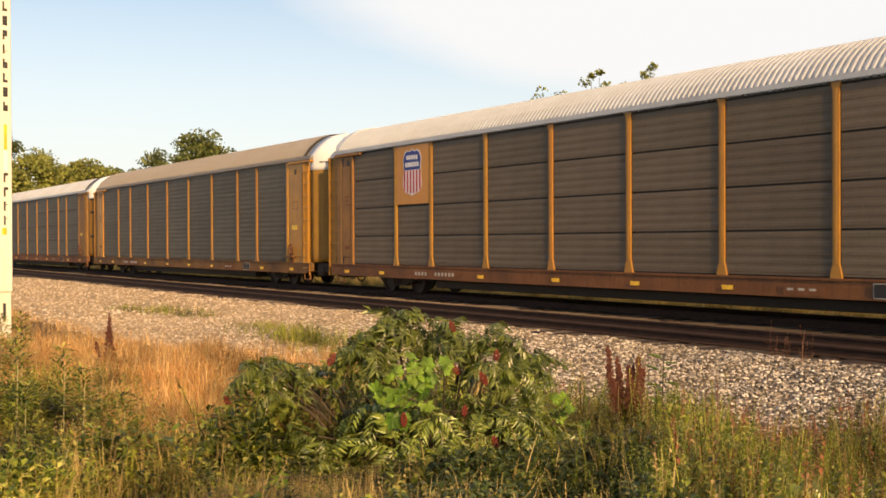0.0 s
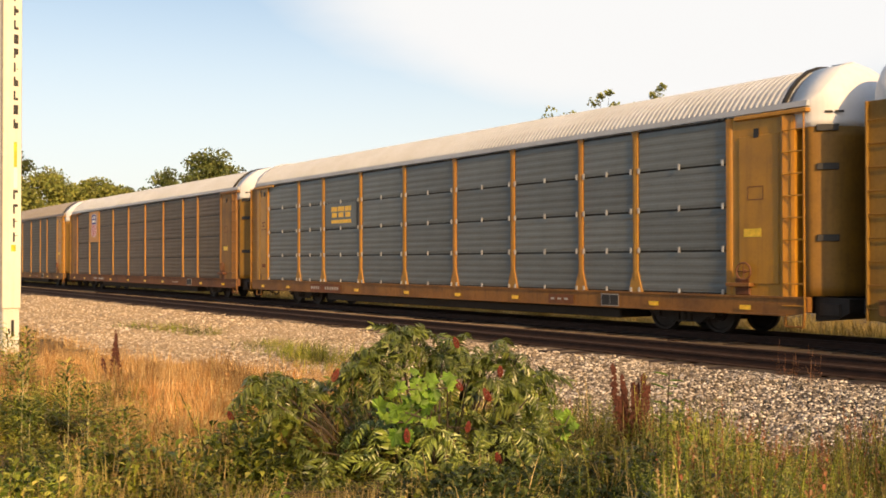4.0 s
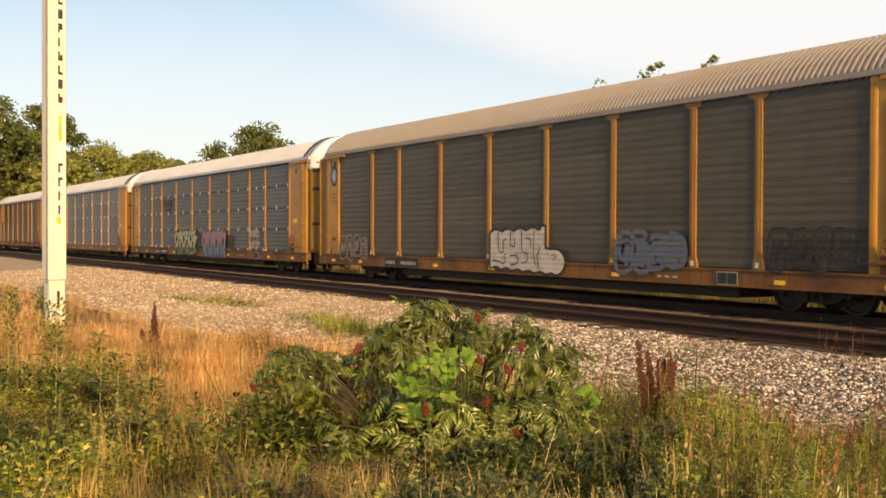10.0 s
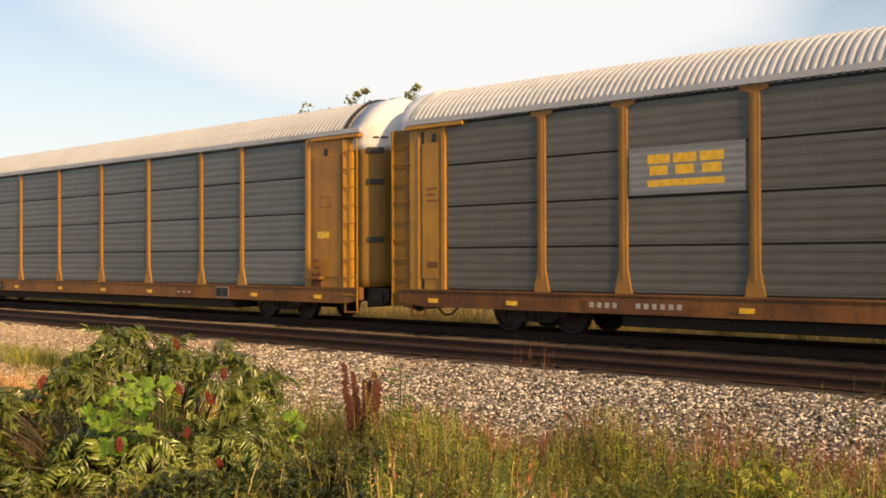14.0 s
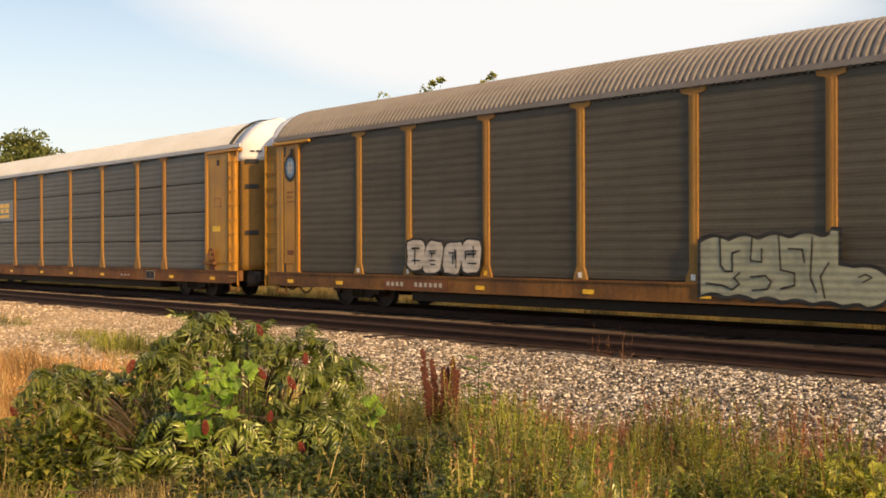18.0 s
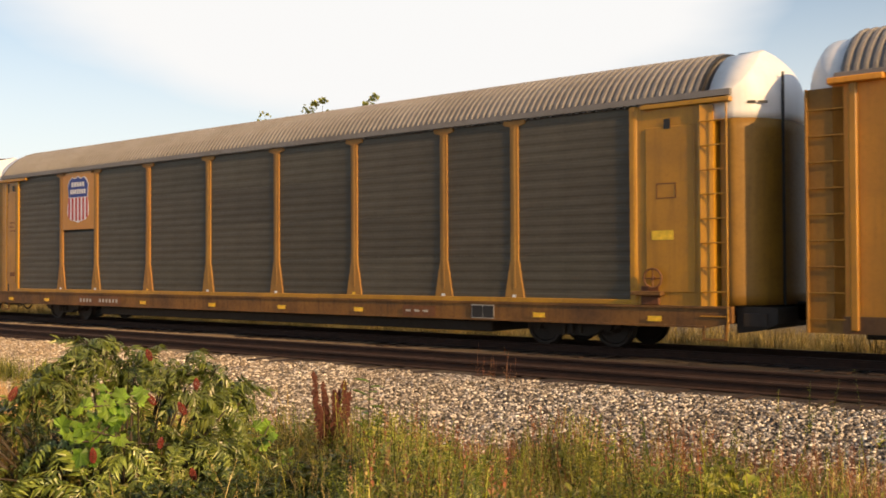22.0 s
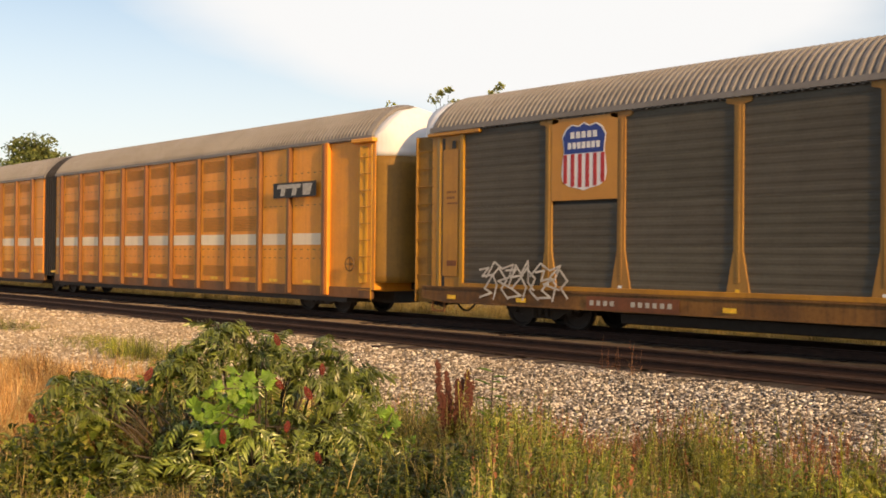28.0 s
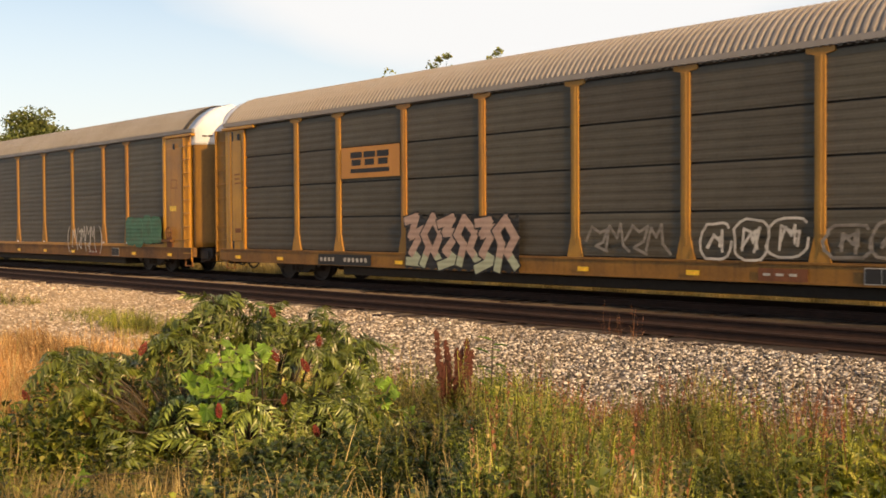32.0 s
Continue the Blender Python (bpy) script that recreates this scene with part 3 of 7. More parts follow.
def rack_car(left, label, panel, yellow, sill, roof, tiers=4, wide=False, flare=0.10, skip=(), post=None):
    """One closed two- or three-deck car; left is its left end along the train."""
    car = thing("autorack_car", pose(left, TRACK, 0), label, "railway car", "cars of the freight train")
    # floor, core and far side close the body
    core = cached("core", lambda: MB().prism([(0.1, -1.12), (POSTS[0], -1.12), (POSTS[0], -HALF + 0.12), (POSTS[-1], -HALF + 0.12), (POSTS[-1], -1.12), (LEN - 0.1, -1.12), (LEN - 0.1, HALF - 0.05), (0.1, HALF - 0.05)],
                                             "z", 0.75, EAVE - 0.07).mesh("body"))
    part("body", core, BLACK, car, "dark interior of the rack")
    # side sill, dark centre sill below
    sm = cached("side_sill", lambda: MB().prism([(-0.25, SILL_TOP), (-0.25, 0.62), (0.5, 0.52), (LEN - 0.5, 0.52), (LEN, 0.62), (LEN, SILL_TOP)], "y", -HALF - 0.05, -HALF + 0.10)
                .box(-0.25, LEN, -HALF - 0.08, -HALF - 0.05, SILL_TOP - 0.045, SILL_TOP).box(0.5, LEN - 0.5, -HALF - 0.08, -HALF - 0.05, 0.52, 0.56).mesh("side_sill"))
    part("side_sill", sm, sill, car, "grimy side sill of the flat car")
    part("side_sill", sm, sill, car, "grimy side sill of the flat car", pose(LEN, 0, 0, 0, 0, 180))
    cm = cached("center_sill", lambda: MB().prism([(0.4, 0.80), (0.4, 0.55), (6.5, 0.40), (LEN - 6.5, 0.40), (LEN - 0.4, 0.55), (LEN - 0.4, 0.80)], "y", -0.45, 0.45).mesh("center_sill"))
    part("center_sill", cm, SOOT, car, "sooty centre sill")
    uf = cached("under_frame", lambda: MB().box(5.8, LEN - 5.8, -1.15, 1.15, 0.24, 0.49, 0.03).mesh("under_frame"))
    part("under_frame", uf, SOOT, car, "black underframe")
    flat_k = 0.93 if roof == ROOF_LIGHT else 1.0
    part("roof", roof_mesh(26.6), roof, car, "corrugated arched roof", Matrix.Translation((0.1, 0, EAVE * (1 - flat_k))) @ Matrix.Diagonal((1, 1, flat_k, 1)))
    rail = cached("eave_rail", lambda: MB().prism([(-HALF - 0.045, EAVE - 0.02), (-HALF - 0.03, EAVE + 0.10), (-HALF + 0.06, EAVE + 0.10), (-HALF + 0.06, EAVE - 0.02)], "x", 0, LEN).mesh("eave_rail"))
    part("eave_rail", rail, roof, car)
    part("eave_rail", rail, yellow, car, "", pose(LEN, 0, 0, 0, 0, 180))
    arch = cached("roof_lip", lambda: MB().prism(roof_profile(14, -0.03, 0.035) + roof_profile(14, 0.03, -0.02)[::-1], "x", 0, 0.07).mesh("roof_lip"))
    part("roof_lip", arch, BLACK, car, "dark roof end lip", (26.66, 0, 0))
    part("roof_lip", arch, roof, car, "", (0.07, 0, 0))
    # bays
    for i in range(len(POSTS) - 1):
        a, b = POSTS[i] + (0.10 if i else 0.02), POSTS[i + 1] - (0.10 if i < 8 else 0.02)
        h0, h1 = SILL_TOP + 0.02, EAVE - 0.07
        n = 4
        hh = (h1 - h0) / n
        for k in range(n):
            if (i, k) in skip:
                continue
            part("side_panel", panel_mesh(b - a, hh - (0.045 if tiers > 1 else 0.005), 5), panel, car, "", (a, -HALF + 0.045, h0 + k * hh + 0.012))
        fm = panel_mesh(b - a, h1 - h0, 20)
        part("side_panel", fm, panel, car, "", pose(LEN - a, HALF - 0.045, h0, 0, 0, 180))
    if flare > 0.17:
        lr = cached("lower_rail", lambda: MB().box(POSTS[0], POSTS[-1], -HALF - 0.03, -HALF + 0.02, SILL_TOP, SILL_TOP + 0.10, 0.008).mesh("lower_rail"))
        part("lower_rail", lr, yellow, car, "yellow rail below the sheets")
    tab = cached("post_tab", lambda: MB().box(-0.05, 0.05, -0.005, 0, -0.06, 0.06).mesh("reflective_tab"))
    for i, x in enumerate(POSTS):
        if 0 < i < len(POSTS) - 1:
            if wide and tiers == 1:
                part("reflective_tab", tab, WHITE if i % 3 else REFLECT, car, "", (x, -HALF - 0.012, SILL_TOP + 0.10))
            part("side_post", post_mesh(flare, wide), post or yellow, car, "", (x, -HALF, 0))
            part("side_post", post_mesh(flare, wide), post or yellow, car, "", pose(LEN - x, HALF, 0, 0, 0, 180))
    # end bays: recessed sheets, the step beside them, and a fin at the corner
    for x0, x1 in ((0.05, POSTS[0] - 0.02), (POSTS[-1] + 0.02, LEN - 0.58)):
        def make(x0=x0, x1=x1):
            q = 0.235 if x0 < 1 else 0.245
            m = MB().box(x0, x1, -HALF + 0.26 - q, -HALF + 0.36, SILL_TOP, EAVE - 0.06)
            m.box(x0 + (0.42 if x0 < 1 else 0.3), x1 - 0.15, -HALF + 0.235 - q, -HALF + 0.261 - q, SILL_TOP + 0.25, EAVE - 0.5, 0.01)
            return m.mesh("end_panel")
        part("end_panel", cached(("endp", round(x0, 2)), make), yellow, car, "yellow recessed end bay sheet")
    em = cached("end_post", lambda: MB().prism([(-0.11, -0.02), (-0.02, -0.02), (0.03, 0.0), (0.05, 0.03), (0.05, 0.30), (-0.11, 0.30)], "z", SILL_TOP - 0.02, EAVE - 0.05).mesh("end_post"))
    part("end_post", em, yellow, car, "", (POSTS[-1] + 0.08, -HALF, 0))
    em2 = cached("end_post2", lambda: MB().prism([(-0.05, 0.30), (-0.10, 0.0), (-0.06, -0.02), (0.05, -0.02), (0.05, 0.30)], "z", SILL_TOP - 0.02, EAVE - 0.05).mesh("end_post"))
    part("end_post", em2, yellow, car, "", (POSTS[0] - 0.03, -HALF, 0))
    fin = cached("fin", lambda: MB().prism([(-0.30, 0.14), (-0.28, 0.06), (-0.02, 0.0), (0.04, 0.02), (0.06, 0.30), (-0.3, 0.30)], "z", SILL_TOP - 0.3, EAVE - 0.08).mesh("corner_fin"))
    part("corner_fin", fin, yellow, car, "", (0.36, -HALF, 0))
    # corner ladder takes the darkened yellow, its shade painted in
    lad = part("ladder", cached("end_ladder", lambda: MB().box(-0.60, 0.06, 0.06, 0.10, 0.5, EAVE - 0.10).box(-0.60, -0.56, -0.02, 0.06, 0.5, EAVE - 0.10, 0.008).mesh("ladder")), YELLOW_SHADED, car, "yellow corner ladder", (0.05, -HALF, 0))
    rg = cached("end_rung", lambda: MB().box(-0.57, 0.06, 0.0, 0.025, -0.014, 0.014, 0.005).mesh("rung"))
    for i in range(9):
        part("rung", rg, YELLOW_SHADED, lad, "", (0, 0, 0.74 + i * 0.46))
    # solid black strip painting the shade of the gap between fin and post
    gapm = cached("shadow_gap", lambda: MB().box(0.43, 0.53, -HALF + 0.02, -HALF + 0.06, SILL_TOP, EAVE - 0.2).mesh("dark_slot"))
    part("dark_slot", gapm, BLACK, car, "black strip for the shade in the gap beside the corner ladder")
    part("brake_gear", cached("brake_gear", lambda: MB().box(POSTS[-1] + 0.20, POSTS[-1] + 0.60, -HALF - 0.02, -HALF + 0.06, SILL_TOP, 1.30, 0.02).mesh("brake_gear")), SILL_RUSTY, car, "rusty brake housing")
    ladder(car, LEN - 0.27, yellow)
    dc = cached("door_decal", lambda: MB().box(0, 0.42, -0.004, 0.0, 0, 0.02).box(0, 0.42, -0.004, 0.0, 0.28, 0.30).box(0, 0.02, -0.004, 0.0, 0.02, 0.28).box(0.4, 0.42, -0.004, 0.0, 0.02, 0.28).mesh("stencil_frame"))
    part("stencil_frame", dc, SILL_RUSTY, car, "faded stencilled notice", (POSTS[-1] + 0.55, -HALF - 0.013, 3.0))
    yn = cached("yellow_note", lambda: MB().box(0, 0.46, -0.006, 0.0, 0, 0.18).mesh("notice"))
    part("notice", yn, NOTICE, car, "bright yellow notice", (POSTS[-1] + 0.45, -HALF - 0.013, 2.2))
    vh = cached("vent_hole", lambda: MB().box(0, 0.14, -0.008, 0.0, 0, 0.20, 0.003).mesh("vent_hole"))
    part("vent_hole", vh, BLACK, car, "small dark hole", (POSTS[-1] + 0.72, -HALF - 0.013, 4.35))
    part("vent_hole", vh, BLACK, car, "small dark hole", (0.80, -HALF + 0.001, 4.42))
    st2 = cached("stencil", lambda: bars(bars(bars(MB(), 0, 0.36, 0.34, 0.40, 4, 0.0), 0, 0.30, 0.20, 0.26, 3, 0.0), 0.02, 0.40, 0.06, 0.11, 5, 0.0).mesh("stencil"))
    tagged(part("stencil", st2, SILL_RUSTY, car, "rows of worn stencilled bars", (0.62, -HALF + 0.001, 2.95)), kind="stuff")
    part("grab_plate", cached("grab_plate", lambda: MB().box(0, 0.34, -0.008, 0.0, 0, 0.14, 0.003).mesh("grab_plate")), SILL_RUSTY, car, "rusty slot plate", (0.64, -HALF + 0.001, 1.45))
    br = cached("top_bracket", lambda: MB().box(-1.85, 0.0, -HALF - 0.07, -HALF + 0.10, EAVE - 0.14, EAVE - 0.05, 0.012).mesh("top_bracket"))
    part("top_bracket", br, yellow, car, "", (LEN, 0, 0))
    part("top_bracket", br, yellow, car, "", (1.80, 0, 0))
    # rounded ends, yellow darkened for the next car's shade, white above
    split = 4.45
    part("end_wall", nose_mesh(1, 0.95, split), YELLOW_SHADED, car, "yellow rounded end doors", (LEN - 0.1, 0, 0))
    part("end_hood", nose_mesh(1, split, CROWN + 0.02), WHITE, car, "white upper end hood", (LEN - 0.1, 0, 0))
    part("end_wall", nose_mesh(-1, 0.95, split), YELLOW_SHADED, car, "yellow rounded end doors", (-0.1, 0, 0))
    part("end_hood", nose_mesh(-1, split, CROWN + 0.02), WHITE, car, "white upper end hood", (-0.1, 0, 0))
    # small fittings on the end doors
    if tiers > 1:
        sl = cached("grab_slot", lambda: MB().box(-0.22, 0.22, -0.02, 0.02, -0.07, 0.07, 0.01).mesh("grab_slot"))
        for z in (4.42, 3.62, 2.15):
            part("grab_slot", sl, BLACK, car, "dark slot in the end door", pose(LEN + 0.29, -1.25, z, 0, 0, 42))
    else:
        rod = cached("end_rod", lambda: MB().tube((0, 0, 0.95), (0, 0, 5.35), 0.03, 6).mesh("end_rod"))
        part("end_rod", rod, BLACK, car, "black vertical rod on the end door", (LEN + 0.66, -0.62, 0))
    hl = cached("hood_lettering", lambda: MB().box(-0.18, -0.02, -0.004, 0, 0, 0.05).box(0.02, 0.2, -0.004, 0, 0, 0.05).mesh("lettering"))
    tagged(part("lettering", hl, BOARD, car, "", pose(LEN + 0.375, -1.165, 4.72, 0, 0, 40)), kind="stuff")
    plat = cached("end_platform", lambda: MB().prism([(0.0, 0.42), (0.55, 0.50), (0.78, 0.62), (0.78, 0.90), (0.0, 0.945)], "y", -1.25, 1.25).box(0.15, 0.60, -1.32, -1.251, 0.55, 0.80, 0.01).mesh("end_platform"))
    part("end_platform", plat, SOOT, car, "sooty end platform and draft gear", (LEN - 0.02, 0, 0))
    part("end_platform", plat, SOOT, car, "sooty end platform and draft gear", pose(0.02, 0, 0, 0, 0, 180))
    truck(car, 3.45)
    truck(car, 23.55)
    coupler(car, LEN - 0.05, 1.05)
    coupler(car, 0.05, -1.05)
    part("air_hose", hose_mesh(), BLACK, car, "", (0.3, -0.9, 0))
    part("air_hose", hose_mesh(), BLACK, car, "", (-1.0, -0.5, 0.05))
    stp = cached("stirrup", lambda: MB().box(-0.24, -0.20, -0.02, 0.02, 0.30, 0.70).box(0.20, 0.24, -0.02, 0.02, 0.30, 0.70).box(-0.24, 0.24, -0.03, 0.03, 0.28, 0.32, 0.008).mesh("stirrup_step"))
    part("stirrup_step", stp, sill, car, "", (0.35, -HALF, 0))
    part("stirrup_step", stp, sill, car, "", (LEN - 0.35, -HALF, 0))
    # hand brake on the right end bay
    bm_ = cached("brake", lambda: MB().ring((0, -0.10, 1.45), 0.19, 0.022, "y", 20).tube((0, -0.10, 1.45), (0, 0.12, 1.45), 0.035).tube((-0.18, -0.1, 1.45), (0.18, -0.1, 1.45), 0.014, 6)
                .tube((0, -0.1, 1.27), (0, -0.1, 1.63), 0.014, 6).mesh("brake_wheel"))
    part("brake_wheel", bm_, SILL_RUSTY, car, "hand brake wheel", (POSTS[-1] + 0.5, -HALF, 0))
    sh = cached("brake_step", lambda: MB().box(-0.3, 0.35, -0.16, 0.1, 1.12, 1.2, 0.01).mesh("brake_step"))
    part("brake_step", sh, sill, car, "", (POSTS[-1] + 0.35, -HALF, 0))
    return car


def travel(t):
    """How far the train has gone along the line since 9 s."""
    u = (t - 16.0) / 16.0
    s = 0.0
    for c in (3.0088, 0.3988, -4.5665, 0.4705, 1.5866, -4.0709, -152.2623, -65.7454):
        s = s * u + c
    return s


TRAIN = []


def add_car(*a, **k):
    car = rack_car(*a, **k)
    TRAIN.append(car)
    return car


def motions():
    for car in TRAIN:
        x, y = car["left"], TRACK
        walk(car, [(t * 2.0, pose(x + travel(t * 2.0), y, 0)) for t in range(17)])


# ---- markings: flat paint and plates on the cars' near side ----
SIDE = -HALF + 0.008          # just proud of the corrugated sheets
SILL_Y = -HALF - 0.084


def flat(pts, y, d=0.003):
    """A thin plate with the outline pts (x, z), its face at y."""
    return MB().prism(pts, "y", y - d, y)


def rect(x0, x1, z0, z1):
    return [(x0, z0), (x1, z0), (x1, z1), (x0, z1)]


def bars(m, x0, x1, z0, z1, n, y, gap=0.3, rng_=None):
    """A row of letter-sized bars."""
    w = (x1 - x0) / n
    for i in range(n):
        if rng_ and i in rng_:
            continue
        m.box(x0 + i * w, x0 + (i + 1 - gap) * w, y - 0.003, y, z0, z1)
    return m


def sill_plate(car, x0, x1, n, hole=(), z0=0.52, z1=0.86, back=None):
    p = part("number_board", flat(rect(x0, x1, z0, z1), SILL_Y), back or BOARD, car, "number board with worn white characters")
    tagged(part("lettering", bars(MB(), x0 + 0.1, x1 - 0.1, z0 + 0.10, z1 - 0.09, n, SILL_Y - 0.006, 0.44, hole), LETTER, p), kind="stuff")


def reflectors(car, xs, z=0.62):
    me = cached("reflector", lambda: MB().box(0, 0.30, -0.006, 0, 0, 0.10).mesh("reflector"))
    for x in xs:
        part("reflector", me, REFLECT, car, "", (x, SILL_Y + 0.002, z))


def shield_logo(car, x0, x1, z0, z1, y, width=0.33, foot=0.13, motto=False):
    """Striped shield on a yellow plate."""
    pl = part("logo_plate", flat(rect(x0, x1, z0, z1), y, 0.02), YELLOW_CLEAN, car, "yellow plate with a striped red, white and blue shield")
    cx, h = (x0 + x1) / 2, (z1 - z0)
    w = (x1 - x0) * width
    zt, zb = z1 - h * 0.08, z0 + h * foot
    def outline(s, grow):
        out = []
        for u, v in ((-0.80, 0.92), (-0.55, 0.98), (-0.25, 0.95), (0, 1.0), (0.25, 0.95), (0.55, 0.98), (0.80, 0.92), (0.98, 0.80), (0.92, 0.66), (0.90, 0.55), (0.97, 0.4), (1.0, 0.25),
                     (0.93, 0.14), (0.7, 0.07), (0.3, 0.035), (0, 0.0), (-0.3, 0.035), (-0.7, 0.07), (-0.93, 0.14), (-1.0, 0.25), (-0.97, 0.4), (-0.90, 0.55), (-0.92, 0.66), (-0.98, 0.80)):
            out.append((cx + u * (w + grow), zb + (zt - zb) * v + (grow if v > 0.5 else -grow)))
        return out
    part("shield", flat(outline(1, 0.03), y - 0.022), WHITE, pl, "white striped shield")
    top = [p for p in outline(1, 0.0) if p[1] > zb + (zt - zb) * 0.53]
    part("shield_top", flat(top, y - 0.027), BLUE, pl, "dark blue shield top")
    st = MB()
    for i in range(6):
        u = -0.86 + i * 0.345
        zlo = zb + (zt - zb) * (0.03 + 0.10 * abs(u) ** 3)
        st.box(cx + (u - 0.085) * w, cx + (u + 0.085) * w, y - 0.03, y - 0.026, zlo, zb + (zt - zb) * 0.54)
    part("shield_stripes", st, RED, pl, "red stripes")
    le = MB()
    bars(le, cx - w * 0.62, cx + w * 0.68, zb + (zt - zb) * 0.78, zb + (zt - zb) * 0.88, 5, y - 0.03, 0.28)
    bars(le, cx - w * 0.74, cx + w * 0.80, zb + (zt - zb) * 0.62, zb + (zt - zb) * 0.72, 7, y - 0.03, 0.28)
    tagged(part("lettering", le, WHITE, pl), kind="stuff")
    if motto:
        part("lettering", text_mesh("BUILDING AMERICA", 0.185), BOARD, pl, "dark painted words", Matrix.Translation((cx - (x1 - x0) * 0.45, y - 0.026, z0 + h * 0.13)))


def text_mesh(words, size):
    """Raised lettering standing upright, facing -y."""
    cu = bpy.data.curves.new("lettering", "FONT")
    cu.body, cu.size, cu.extrude, cu.resolution_u = words, size, 0.002, 2
    tmp = bpy.data.objects.new("lettering", cu)
    me = bpy.data.meshes.new_from_object(tmp)
    bpy.data.objects.remove(tmp)
    me.transform(Matrix.Rotation(radians(90), 4, "X"))
    return me


def block_logo(car, x0, x1, z0, z1, back, fore, y=SIDE):
    """Three heavy blocks over a bar, on a painted patch."""
    pl = part("logo_patch", flat(rect(x0, x1, z0, z1), y), back, car, "painted patch with a block emblem")
    m, w, h = MB(), x1 - x0, z1 - z0
    a = x0 + w * 0.17
    c = w * 0.2
    yy = y - 0.004
    zl, zh = z0 + h * 0.40, z0 + h * 0.84
    zm = (zl + zh) / 2
    for k in range(3):
        q = a + k * c * 1.14
        m.box(q, q + c, yy - 0.003, yy, zm + 0.02, zh).box(q + c * 0.1, q + c * 0.9, yy - 0.003, yy, zl, zm - 0.02)
    m.box(a, a + c * 3.3, yy - 0.003, yy, z0 + h * 0.16, z0 + h * 0.30)
    part("emblem", m, fore, pl)


def dark_emblem(car, x0, x1, z0, z1):
    m = MB()
    for i in range(5):
        m.box(x0 + 0.03 * i, x1 - 0.5, SIDE - 0.003, SIDE, z1 - 0.08 * i - 0.045, z1 - 0.08 * i)
    m.box(x1 - 0.48, x1 - 0.30, SIDE - 0.003, SIDE, z1 - 0.4, z1).box(x1 - 0.25, x1, SIDE - 0.003, SIDE, z1 - 0.4, z1)
    bars(m, x0 + 0.5, x1, z0, z0 + 0.16, 8, SIDE)
    part("emblem", m, BOARD, car, "faded black emblem bars")


def round_logo(car, x, z, r):
    y = -HALF - 0.004
    disc = lambda k: [(x + k * r * 0.72 * math.cos(a * math.tau / 24), z + k * r * math.sin(a * math.tau / 24)) for a in range(24)]
    pl = part("logo_disc", flat(disc(1.0), y), BOARD, car, "round blue emblem with a white cross")
    part("logo_inner", flat(disc(0.72), y - 0.004), SKYBLUE, pl)
    part("logo_cross", MB().box(x - r * 0.34, x + r * 0.34, y - 0.012, y - 0.008, z - r * 0.06, z + r * 0.06).box(x - r * 0.2, x - r * 0.08, y - 0.012, y - 0.008, z - r * 0.45, z + r * 0.45)
         .box(x + r * 0.08, x + r * 0.2, y - 0.012, y - 0.008, z - r * 0.45, z + r * 0.45), LETTER, pl)


SPRAY = {}


def spray(name, col, patch=(0.3, 0.3, 0.3), amount=0.5):
    """Thin sprayed paint, worn through in blotches."""
    if name not in SPRAY:
        def build(nt, b):
            v = coords(nt)
            n = noise_tex(nt, v, 3.0, 5.0)
            f = noise_tex(nt, v, 25.0, 4.0)
            c = mix(nt, rng(nt, n, 0.45, 0.7, 0, amount), col, patch)
            c = mix(nt, rng(nt, f, 0.5, 0.75, 0, 0.35), c, tuple(k * 0.45 for k in col))
            nt.links.new(c, b.inputs["Base Color"])
            wv = nt.nodes.new("ShaderNodeTexWave")
            wv.bands_direction = "Z"
            wv.inputs["Scale"].default_value, wv.inputs["Distortion"].default_value = 2.25, 0.0
            nt.links.new(v, wv.inputs["Vector"])
            bump(nt, b, wv.outputs["Fac"], 0.5, 0.012)
        SPRAY[name] = material("spray_" + name, build, 0.6)
    return SPRAY[name]


def blob(cx, cz, w, h, rnd, n=18, p=0.55, slant=0.0):
    out = []
    for i in range(n):
        a = i * math.tau / n
        c, s = math.cos(a), math.sin(a)
        u = abs(c) ** p * (1 if c > 0 else -1)
        v = abs(s) ** p * (1 if s > 0 else -1)
        k = 1 + rnd.uniform(-0.10, 0.10)
        out.append((cx + w * u * k + slant * h * v, cz + h * v * (1 + rnd.uniform(-0.07, 0.07))))
    return out


